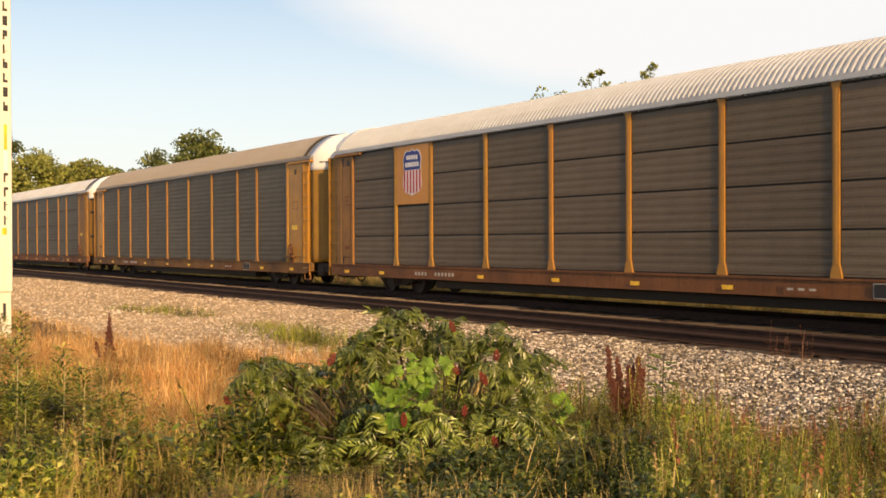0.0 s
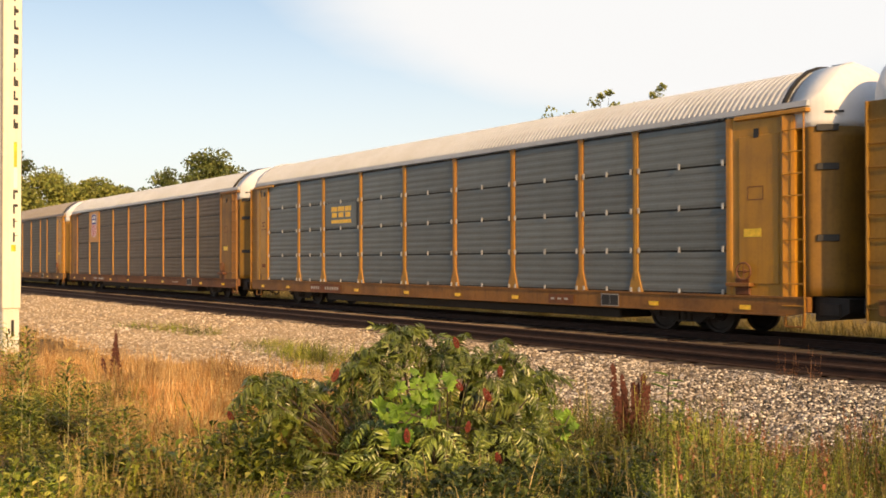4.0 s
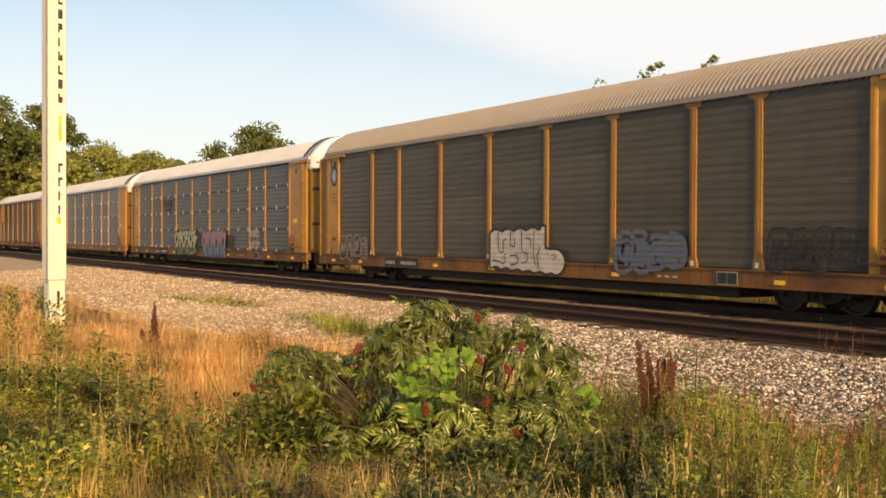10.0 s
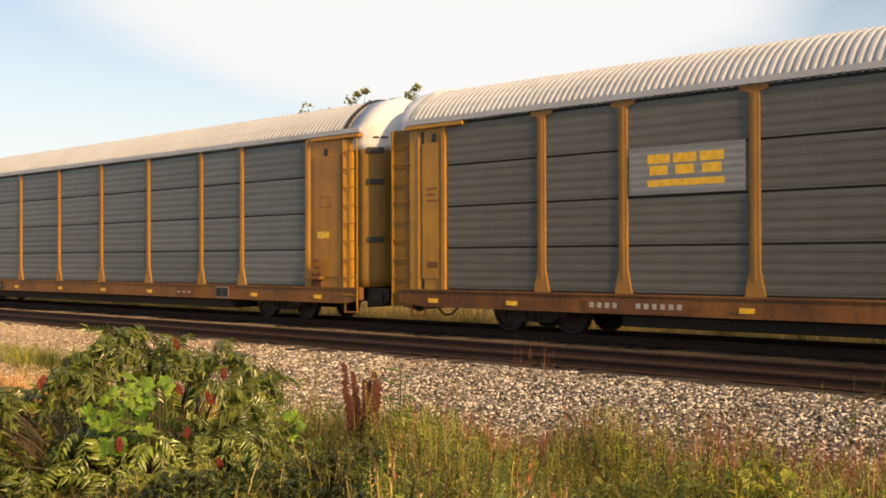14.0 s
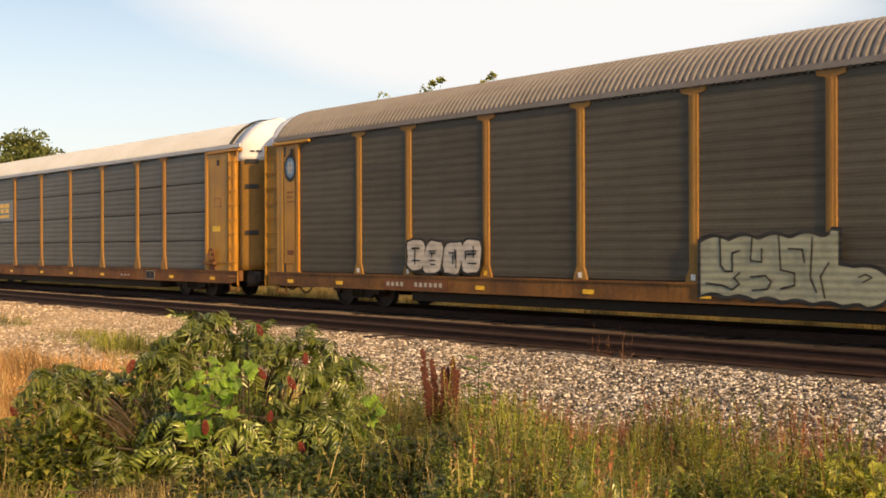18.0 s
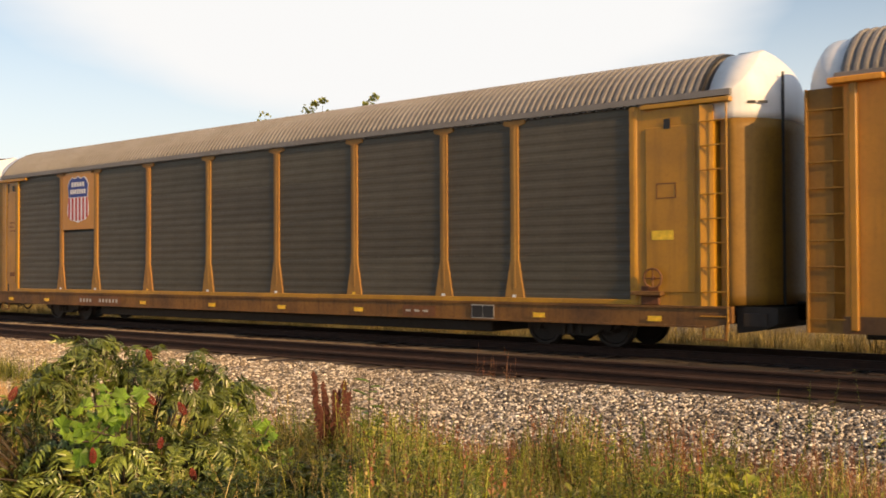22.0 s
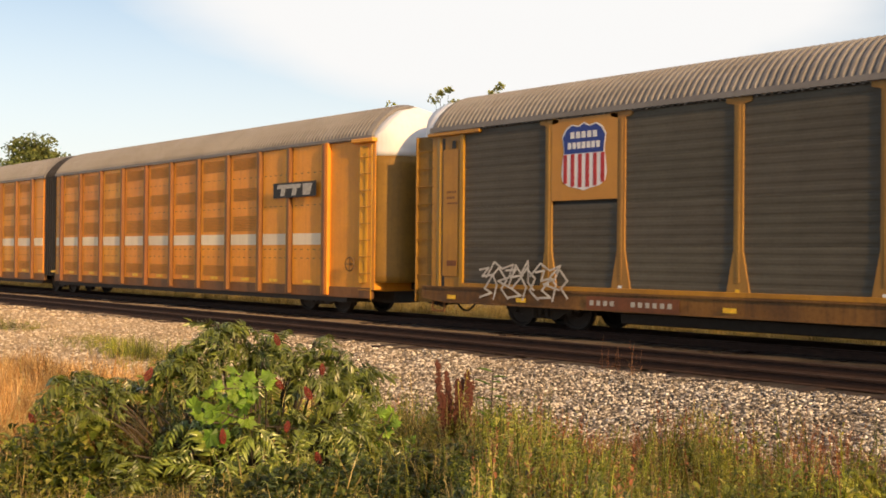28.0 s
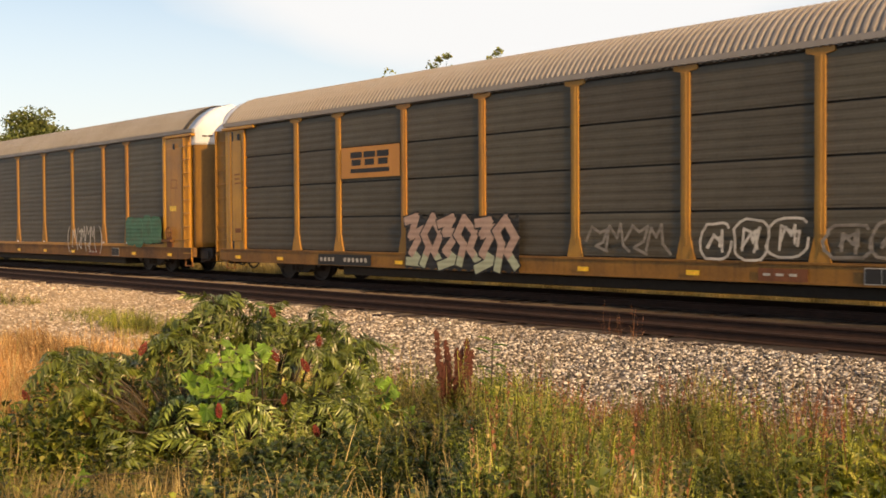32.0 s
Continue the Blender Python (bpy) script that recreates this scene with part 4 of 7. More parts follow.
def graffiti(car, x0, x1, z0, z1, n, line, fill, seed, label="sprayed bubble graffiti"):
    """A row of fat rounded sprayed forms with dark outlines and strokes; no words."""
    rnd = random.Random(seed)
    w = (x1 - x0) / n
    back, body, strokes = MB(), MB(), MB()
    y = -HALF - 0.088
    for i in range(n):
        cx = x0 + w * (i + 0.5) + rnd.uniform(-0.05, 0.05) * w
        cz, hh = (z0 + z1) / 2 + rnd.uniform(-0.05, 0.08) * (z1 - z0), (z1 - z0) / 2 * rnd.uniform(0.86, 1.05)
        sl = rnd.uniform(-0.12, 0.18)
        o = blob(cx, cz, w * 0.60, hh, rnd, slant=sl)
        back.prism(o, "y", y - 0.002 - 0.0008 * i, y)
        g = 0.06
        ins = [(cx + (a - cx) * (1 - g / (w * 0.55)), cz + (b - cz) * (1 - g / hh)) for a, b in o]
        body.prism(ins, "y", y - 0.010 - 0.0008 * i, y - 0.006)
        yy = y - 0.026 - 0.0008 * i
        for k in range(rnd.randint(4, 6)):
            ax = cx + rnd.uniform(-0.28, 0.28) * w
            if rnd.random() < 0.5:
                strokes.box(ax - 0.02, ax + 0.02, yy - 0.002, yy, cz - hh * rnd.uniform(0.0, 0.6), cz + hh * rnd.uniform(0.1, 0.6))
            else:
                az = cz + rnd.uniform(-0.45, 0.45) * hh
                strokes.box(cx - w * rnd.uniform(0.1, 0.3), cx + w * rnd.uniform(0.1, 0.32), yy - 0.002, yy, az - 0.018, az + 0.018)
    g0 = tagged(part("graffiti", back, line, car, label), kind="stuff")
    part("graffiti_fill", body, fill, g0)
    tagged(part("graffiti_stroke", strokes, line, g0), kind="stuff")
    return g0


def piece(car, x0, x1, z0, z1, line, fill, seed, label):
    """One joined sprayed form: scalloped edges, a tall stem and a round lower end; no words."""
    rnd = random.Random(seed)
    y = -HALF - 0.088
    w, h = x1 - x0, z1 - z0
    xe, xs = x0 + w * 0.70, x0 + w * 0.76
    def edge(g):
        top, bot = [], []
        for i in range(31):
            t = i / 30
            x = x0 + g + (xe - x0 - g) * t
            top.append((x, z1 - g - 0.02 - 0.07 * h * (1 - abs(math.sin(t * math.pi * 4.2))) + 0.05 * h * t))
        top += [(xe + 0.03, z1 + 0.06 * h - g), (xs - g, z1 + 0.05 * h - g), (xs - g, z0 + h * 0.62 - g)]
        cx, cz, rx, rz = x0 + w * 0.86, z0 + h * 0.30, w * 0.14 - g, h * 0.30 - g
        for i in range(13):
            a = math.radians(110 - i * 16)
            top.append((cx + rx * math.cos(a), cz + rz * math.sin(a)))
        for i in range(31):
            t = 1 - i / 30
            x = x0 + g + (x0 + w * 0.84 - x0 - g) * t
            bot.append((x, z0 + g + 0.05 * h * abs(math.sin(t * math.pi * 5.5)) + 0.08 * h * (1 - t)))
        return top + bot
    g0 = tagged(part("graffiti", flat(edge(0.0), y), line, car, label), kind="stuff")
    part("graffiti_fill", flat(edge(0.075), y - 0.004), fill, g0)
    m = MB()
    yy = y - 0.011
    laid = [0]
    def stroke(pts, t=0.035):
        laid[0] += 0.003
        yy = y - 0.011 - laid[0]
        for (ax, az), (bx, bz) in zip(pts, pts[1:]):
            d = Vector((bx - ax, bz - az))
            q = Vector((-d.y, d.x)).normalized() * t / 2
            e = d.normalized() * t * 0.3
            m.prism([(ax - q.x - e.x, az - q.y - e.y), (bx - q.x + e.x, bz - q.y + e.y), (bx + q.x + e.x, bz + q.y + e.y), (ax + q.x - e.x, az + q.y - e.y)], "y", yy - 0.002, yy)
    P = lambda u, v: (x0 + w * u, z0 + h * v)
    stroke([P(0.13, 0.95), P(0.135, 0.55), P(0.16, 0.47), P(0.2, 0.47), P(0.2, 0.72), P(0.24, 0.75)])
    stroke([P(0.05, 0.30), P(0.14, 0.28), P(0.20, 0.22), P(0.24, 0.30), P(0.21, 0.38), P(0.24, 0.45)])
    stroke([P(0.31, 0.95), P(0.30, 0.62), P(0.36, 0.60), P(0.36, 0.78)])
    stroke([P(0.30, 0.40), P(0.38, 0.42), P(0.41, 0.34), P(0.39, 0.24), P(0.31, 0.22)])
    stroke([P(0.45, 0.95), P(0.46, 0.50), P(0.53, 0.46), P(0.53, 0.30), P(0.46, 0.25)])
    stroke([P(0.50, 0.78), P(0.57, 0.77), P(0.58, 0.60)])
    stroke([P(0.62, 0.92), P(0.61, 0.40), P(0.64, 0.22)])
    stroke([P(0.70, 0.60), P(0.66, 0.42), P(0.68, 0.15)])
    stroke([P(0.84, 0.42), P(0.87, 0.46), P(0.90, 0.42), P(0.86, 0.36)], 0.028)
    tagged(part("graffiti_stroke", m, line, g0), kind="stuff")
    return g0


FORMS = (((0.0, 0.1), (0.22, 0.95), (0.48, 0.55), (0.70, 1.0), (0.78, 0.32), (1.05, 0.0)),
         ((0.0, 0.92), (0.62, 1.0), (0.30, 0.66), (0.95, 0.74), (0.36, 0.30), (0.85, 0.10), (0.05, 0.0)),
         ((-0.05, 0.45), (0.28, 1.0), (0.62, 0.72), (1.0, 0.92), (0.84, 0.40), (0.45, 0.22), (1.0, 0.0)),
         ((0.08, 0.0), (0.32, 0.45), (0.02, 0.72), (0.45, 1.0), (0.95, 0.66), (0.58, 0.34), (1.0, 0.04)))


def wild(car, x0, x1, z0, z1, n, line, fill, seed, low=None, split=0.95, t=0.17, rim=0.05, spikes=None, label="sprayed angular graffiti"):
    """Interlocked bent strokes with a rim, a second colour below split; no words."""
    rnd = random.Random(seed)
    w, h = (x1 - x0) / n, z1 - z0
    mb = {"rim": MB(), "top": MB(), "low": MB(), "spike": MB()}
    y0, laid = -HALF - 0.088, [0]
    def seg(key, a, b, tw, y):
        laid[0] += 1
        y -= 0.0001 * (laid[0] % 8)
        d = Vector((b[0] - a[0], b[1] - a[1]))
        if d.length < 1e-4:
            return
        q = Vector((-d.y, d.x)).normalized() * tw / 2
        e = d.normalized() * tw * 0.38
        mb[key].prism([(a[0] - q.x - e.x, a[1] - q.y - e.y), (b[0] - q.x + e.x, b[1] - q.y + e.y), (b[0] + q.x + e.x, b[1] + q.y + e.y), (a[0] + q.x - e.x, a[1] + q.y - e.y)], "y", y - 0.002, y)
    for i in range(n):
        form, yg = FORMS[(i * 2 + seed) % len(FORMS)], y0 - 0.006 * i
        cx, sh, sx = x0 + w * i - 0.06 * w, rnd.uniform(-0.12, 0.12), rnd.choice((1.06, 1.14))
        pts = [(cx + w * (u * sx + sh * (v - 0.5)) + rnd.uniform(-0.03, 0.03), z0 + h * (0.10 + 0.80 * v) + rnd.uniform(-0.05, 0.05) * h) for u, v in form]
        for a, b in zip(pts, pts[1:]):
            if line:
                seg("rim", a, b, t + 2 * rim, yg)
            if low and min(a[1], b[1]) < split < max(a[1], b[1]):
                k = (split - a[1]) / (b[1] - a[1])
                m = (a[0] + (b[0] - a[0]) * k, split)
                hi, lo = (a, b) if a[1] > b[1] else (b, a)
                seg("low", lo, m, t, yg - 0.003)
                seg("top", hi, m, t, yg - 0.004)
            elif low and max(a[1], b[1]) <= split:
                seg("low", a, b, t, yg - 0.003)
            else:
                seg("top", a, b, t, yg - 0.004)
        if spikes:
            for k in range(2):
                sxp = cx + w * rnd.uniform(0.2, 1.0)
                seg("spike", (sxp, z1 + 0.02), (sxp + rnd.uniform(-0.14, 0.14), z1 + rnd.uniform(0.14, 0.26)), 0.06, y0 - 0.006 * n - 0.004)
    if line:
        edge = [(x0 - 0.05 + (x1 - x0 + 0.1) * k / 24, z1 - 0.06 * h * (k % 3)) for k in range(25)] + [(x1 + 0.05 - (x1 - x0 + 0.1) * k / 24, z0 + 0.05 * h * (k % 2)) for k in range(25)]
        mb["rim"].prism(edge, "y", y0 + 0.001, y0 + 0.003)
    g0 = tagged(part("graffiti", mb["rim"] if line else mb["top"], line or fill, car, label), kind="stuff")
    if line:
        tagged(part("graffiti_fill", mb["top"], fill, g0), kind="stuff")
    if low:
        tagged(part("graffiti_shade", mb["low"], low, g0), kind="stuff")
    if spikes:
        tagged(part("graffiti_spike", mb["spike"], spikes, g0), kind="stuff")
    return g0


def brackets(car, x0, x1, z0, z1, col):
    """Two curved sprayed lines enclosing a tag."""
    m, y = MB(), -HALF - 0.089
    for x, d in ((x0, -1), (x1, 1)):
        p = [(x + d * 0.28 * math.cos(a), (z0 + z1) / 2 + (z1 - z0) / 2 * math.sin(a)) for a in [radians(-80 + 16 * k) for k in range(11)]]
        q = [(a + d * 0.05, b) for a, b in p]
        for i in range(10):
            m.prism([p[i], p[i + 1], q[i + 1], q[i]], "y", y - 0.002, y)
    tagged(part("graffiti", m, col, car, "curved white sprayed lines"), kind="stuff")


def scribble(car, x0, x1, z0, z1, n, col, seed, width=0.035, label="thin sprayed line tag"):
    """Loops of one thin sprayed line."""
    rnd = random.Random(seed)
    m = MB()
    w = (x1 - x0) / n
    y = -HALF - 0.088
    laid = [0]
    def line(a, b):
        laid[0] += 1
        y = -HALF - 0.088 - 0.00025 * laid[0]
        d = Vector((b[0] - a[0], b[1] - a[1]))
        q = Vector((-d.y, d.x)).normalized() * width / 2
        e = d.normalized() * width * 0.3
        m.prism([(a[0] - q.x - e.x, a[1] - q.y - e.y), (b[0] - q.x + e.x, b[1] - q.y + e.y), (b[0] + q.x + e.x, b[1] + q.y + e.y), (a[0] + q.x - e.x, a[1] + q.y - e.y)], "y", y - 0.002, y)
    h = z1 - z0
    for i in range(n):
        cx, cz, sl = x0 + w * (i + 0.5), z0 + h * rnd.uniform(0.44, 0.56), rnd.uniform(-0.1, 0.2)
        o = blob(cx, cz, w * rnd.uniform(0.42, 0.56), h * rnd.uniform(0.38, 0.52), rnd, 18, 0.65, sl)
        for a_, b_ in list(zip(o, o[1:] + o[:1]))[rnd.randint(0, 2):]:
            line(a_, b_)
        for k in range(2):
            P = lambda u, v: (cx + w * (u + sl * v), cz + h * v)
            q = [P(rnd.uniform(-0.3, -0.1), rnd.uniform(-0.3, -0.1)), P(rnd.uniform(-0.25, 0.0), rnd.uniform(0.1, 0.3)), P(rnd.uniform(0.0, 0.15), rnd.uniform(-0.1, 0.15)), P(rnd.uniform(0.1, 0.3), rnd.uniform(0.1, 0.3)), P(rnd.uniform(0.05, 0.28), rnd.uniform(-0.35, -0.1))]
            for a_, b_ in zip(q, q[1:]):
                line(a_, b_)
    tagged(part("graffiti", m, col, car, label), kind="stuff")


def clips(car, tiers=4):
    """Bright panel clips along the joints."""
    me = cached("clip", lambda: MB().box(-0.03, 0.03, -0.03, 0.0, -0.07, 0.07, 0.006).mesh("panel_clip"))
    hh = (EAVE - 0.07 - SILL_TOP - 0.02) / tiers
    for i in range(len(POSTS) - 1):
        for k in range(0, tiers):
            z = SILL_TOP + 0.04 + k * hh
            for x in ((POSTS[i] + POSTS[i + 1]) / 2, POSTS[i] + 0.14, POSTS[i + 1] - 0.14):
                part("panel_clip", me, CLIP, car, "", (x, -HALF + 0.005, z))


CLIP = plain("clip_metal", (0.45, 0.44, 0.42), 0.4, 0.5)
TRAIN_ROWS = [  # left end, sheets, frame, sill, roof, tiers, wide posts, missing sheets, label
    (-174.2, GREY_BROWN, YELLOW_DULL, SILL_RUSTY, ROOF_LIGHT, 4, False, (), "sooty brown freight car with a pale arched roof"),
    (-145.05, GREY_BROWN, YELLOW, SILL, ROOF_MID, 1, False, (), "dark sooty freight car with yellow posts and a tan roof"),
    (-115.85, GREY_WARM, YELLOW_DULL, SILL_RUSTY, ROOF_LIGHT, 4, False, ((1, 2), (1, 3)), "brownish grey freight car with a rusty sill and shield logo"),
    (-86.7, GREY_LIGHT, YELLOW, SILL_CLEAN, ROOF_LIGHT, 4, False, (), "clean blue-grey freight car with fresh yellow posts"),
    (-57.55, GREY_MID, YELLOW, SILL, ROOF_LIGHT, 4, False, (), "grey freight car with green, pink and blue graffiti"),
    (-28.6, GREY_BROWN, YELLOW, SILL, ROOF_MID, 1, True, (), "dark brown-grey freight car with a white graffiti piece"),
    (0.7, GREY_LIGHT, YELLOW, SILL_CLEAN, ROOF_LIGHT, 4, False, ((1, 2), (1, 3)), "light grey freight car with a yellow shield logo plate"),
    (29.66, GREY_MID, YELLOW, SILL, ROOF_LIGHT, 4, True, (), "grey freight car with a yellow block emblem"),
    (58.9, GREY_DARK, YELLOW, SILL, ROOF_DARK, 1, True, (), "dark brown freight car with two pale graffiti pieces"),
    (88.2, GREY_DARK, YELLOW, SILL, ROOF_DARK, 1, True, ((1, 2), (1, 3)), "dark brown freight car with a large shield logo plate"),
    (162.65, GREY_BROWN, YELLOW, SILL, ROOF_DARK, 1, True, ((1, 2), (1, 3)), "dark freight car with shield logo and green graffiti"),
    (191.93, GREY_BROWN, YELLOW, SILL_CLEAN, ROOF_MID, 4, True, (), "brown-grey freight car with a yellow emblem plate and graffiti"),
]
CARS = {}
FLARE = {-87: 0.15, -58: 0.10, 1: 0.13, 30: 0.10, 59: 0.09, 88: 0.18, 163: 0.18, 192: 0.12}
for left, pn, yl, sl, rf, tr, wd, sk, lab in TRAIN_ROWS:
    c = add_car(left, lab, pn, yl, sl, rf, tr, wd, FLARE.get(round(left), 0.06), sk, POST_GOLD if round(left) in (-116, -87, 1, 192) else POST_DULL)
    c["left"] = left
    CARS[round(left)] = c
    sill_plate(c, 5.2, 7.6, 12, (4, 5), 0.54, 0.84, BOARD if round(left) in (-58, -29, 1, 192) else SILL_RUSTY)
    sill_plate(c, 19.2, 20.2, 3, (), 0.56, 0.80, SILL_RUSTY)
    part("data_frame", cached("data_frame", lambda: MB().box(0, 0.62, -0.006, 0, 0, 0.30).mesh("data_frame")), LETTER, c, "white framed data panel", (21.25, SILL_Y + 0.002, 0.56))
    part("data_panel", cached("data_panel", lambda: MB().box(0.018, 0.302, -0.010, -0.0062, 0.018, 0.282).box(0.318, 0.602, -0.010, -0.0062, 0.018, 0.282).mesh("data_panel")), BOARD, c, "black data fields", (21.25, SILL_Y + 0.002, 0.56))
    reflectors(c, (0.75, 3.1, 8.6, 11.9, 14.8, 17.6, 22.9, 25.6))

W = spray("white", (0.56, 0.53, 0.47), (0.30, 0.27, 0.23), 0.7)
GR = spray("grey_green", (0.42, 0.42, 0.27), (0.2, 0.2, 0.13), 0.7)
DK = spray("black", (0.02, 0.02, 0.02), (0.05, 0.045, 0.04))
PK = spray("pink", (0.31, 0.18, 0.21), (0.2, 0.15, 0.17))
BL = spray("blue", (0.12, 0.22, 0.30), (0.19, 0.22, 0.24))
GN = spray("green", (0.065, 0.17, 0.10), (0.085, 0.11, 0.065), 0.8)
SG = spray("sage", (0.33, 0.35, 0.26), (0.20, 0.21, 0.15), 0.7)
CREAM = spray("cream", (0.44, 0.31, 0.24), (0.32, 0.19, 0.14))
GREEN_DEEP = spray("moss_green", (0.14, 0.17, 0.07), (0.09, 0.10, 0.05))
SPIKE = spray("ochre", (0.42, 0.30, 0.04), (0.2, 0.15, 0.05))
DKB = spray("sooty", (0.055, 0.05, 0.042), (0.07, 0.06, 0.05))
DB = spray("dull_blue", (0.10, 0.13, 0.18), (0.13, 0.115, 0.1), 0.8)
PALE = spray("pale_grey", (0.25, 0.225, 0.19), (0.14, 0.12, 0.095), 0.85)

c = CARS[-116]
shield_logo(c, 4.1, 5.95, 2.93, 4.84, -HALF + 0.02, 0.28, 0.16)
c = CARS[-87]
block_logo(c, 6.35, 8.6, 2.95, 3.85, GREY_LIGHT, REFLECT)
clips(c)
c = CARS[-58]
dark_emblem(c, 6.3, 8.2, 3.05, 3.7)
clips(c)
wild(c, 9.1, 12.9, 0.50, 1.98, 6, DK, GR, 3, GREEN_DEEP, 1.05, 0.20, 0.035, SPIKE, "pale green block graffiti with yellow spikes")
wild(c, 13.85, 17.4, 0.46, 2.0, 7, spray("maroon", (0.07, 0.05, 0.09)), PK, 6, BL, 1.15, 0.18, 0.03, None, "pink and blue sprayed graffiti")
graffiti(c, 13.05, 13.62, 0.85, 1.75, 1, DK, DKB, 8)
graffiti(c, 17.72, 18.2, 0.9, 1.75, 1, DK, DKB, 9)
wild(c, 20.65, 22.05, 1.0, 1.42, 5, None, W, 7, None, 0, 0.035, 0.0, None, "small white sprayed tag")
wild(c, 20.65, 21.95, 1.52, 1.95, 5, None, W, 9, None, 0, 0.035, 0.0, None, "small white sprayed tag")
c = CARS[-29]
round_logo(c, 0.80, 4.05, 0.42)
scribble(c, 1.5, 3.9, 0.7, 1.7, 4, PALE, 11, 0.06)
piece(c, 11.95, 15.7, 0.50, 1.92, DK, W, 12, "white sprayed graffiti with a black outline")
scribble(c, 17.8, 20.2, 0.75, 1.8, 4, DB, 13, 0.13)
scribble(c, 17.9, 20.3, 0.95, 1.6, 5, DB, 15, 0.10)
scribble(c, 22.7, 25.0, 0.95, 1.9, 4, DK, 14, 0.06)
c = CARS[1]
shield_logo(c, 4.1, 5.95, 2.93, 4.84, -HALF + 0.02, 0.24, 0.34, True)
c = CARS[30]
block_logo(c, 6.2, 8.7, 2.92, 3.86, spray("pale_patch", (0.24, 0.265, 0.28), (0.18, 0.19, 0.19)), REFLECT)
c = CARS[59]
round_logo(c, 0.80, 4.05, 0.42)
graffiti(c, 6.15, 8.8, 0.98, 1.9, 4, DK, W, 21)
piece(c, 14.8, 18.7, 0.5, 1.92, DK, SG, 22, "sage green sprayed graffiti with a dark outline")
c = CARS[88]
shield_logo(c, 4.1, 5.95, 2.98, 4.84, -HALF + 0.02)
c = CARS[163]
shield_logo(c, 4.1, 5.95, 2.98, 4.84, -HALF + 0.02)
wild(c, 1.9, 4.7, 0.62, 1.5, 6, None, W, 37, None, 0, 0.05, 0.0, None, "tangled white sprayed tag")
wild(c, 2.2, 4.4, 0.85, 1.65, 3, None, W, 38, None, 0, 0.045, 0.0, None, "tangled white sprayed tag")
wild(c, 17.75, 19.9, 0.62, 1.78, 5, None, W, 32, None, 0, 0.042, 0.0, None, "thin white sprayed tag")
brackets(c, 17.6, 20.1, 0.6, 1.7, W)
graffiti(c, 22.5, 25.15, 0.93, 1.98, 4, spray("deep_green", (0.05, 0.15, 0.085), (0.06, 0.08, 0.05)), GN, 33, "green sprayed graffiti worn thin")
c = CARS[192]
block_logo(c, 6.2, 8.72, 2.98, 3.84, YELLOW_CLEAN, BOARD)
wild(c, 9.1, 13.0, 0.50, 1.95, 6, DK, CREAM, 41, spray("pale_mint", (0.40, 0.44, 0.30), (0.28, 0.28, 0.18)), 0.95, 0.22, 0.045, None, "pink and cream block graffiti with black shadows")
wild(c, 15.1, 17.2, 0.98, 1.7, 4, None, PALE, 42, None, 0, 0.06, 0.0, None, "faint pale sprayed tag")
scribble(c, 17.9, 20.2, 0.95, 1.75, 3, W, 43, 0.05)
scribble(c, 20.55, 23.0, 0.95, 1.70, 3, PALE, 44, 0.06)


# ---- the two-unit yellow car ----
T_POSTS = (1.27, 3.04, 4.65, 6.52, 8.39, 10.26, 12.12, 13.98, 15.84, 17.70, 19.52)
MESH_DARK = plain("perforated_sheet", (0.50, 0.215, 0.03), 0.7, 0.0, 20.0, 0.3)
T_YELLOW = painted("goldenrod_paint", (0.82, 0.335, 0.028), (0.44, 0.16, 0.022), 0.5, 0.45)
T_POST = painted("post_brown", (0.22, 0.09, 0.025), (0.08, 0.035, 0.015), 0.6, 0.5)


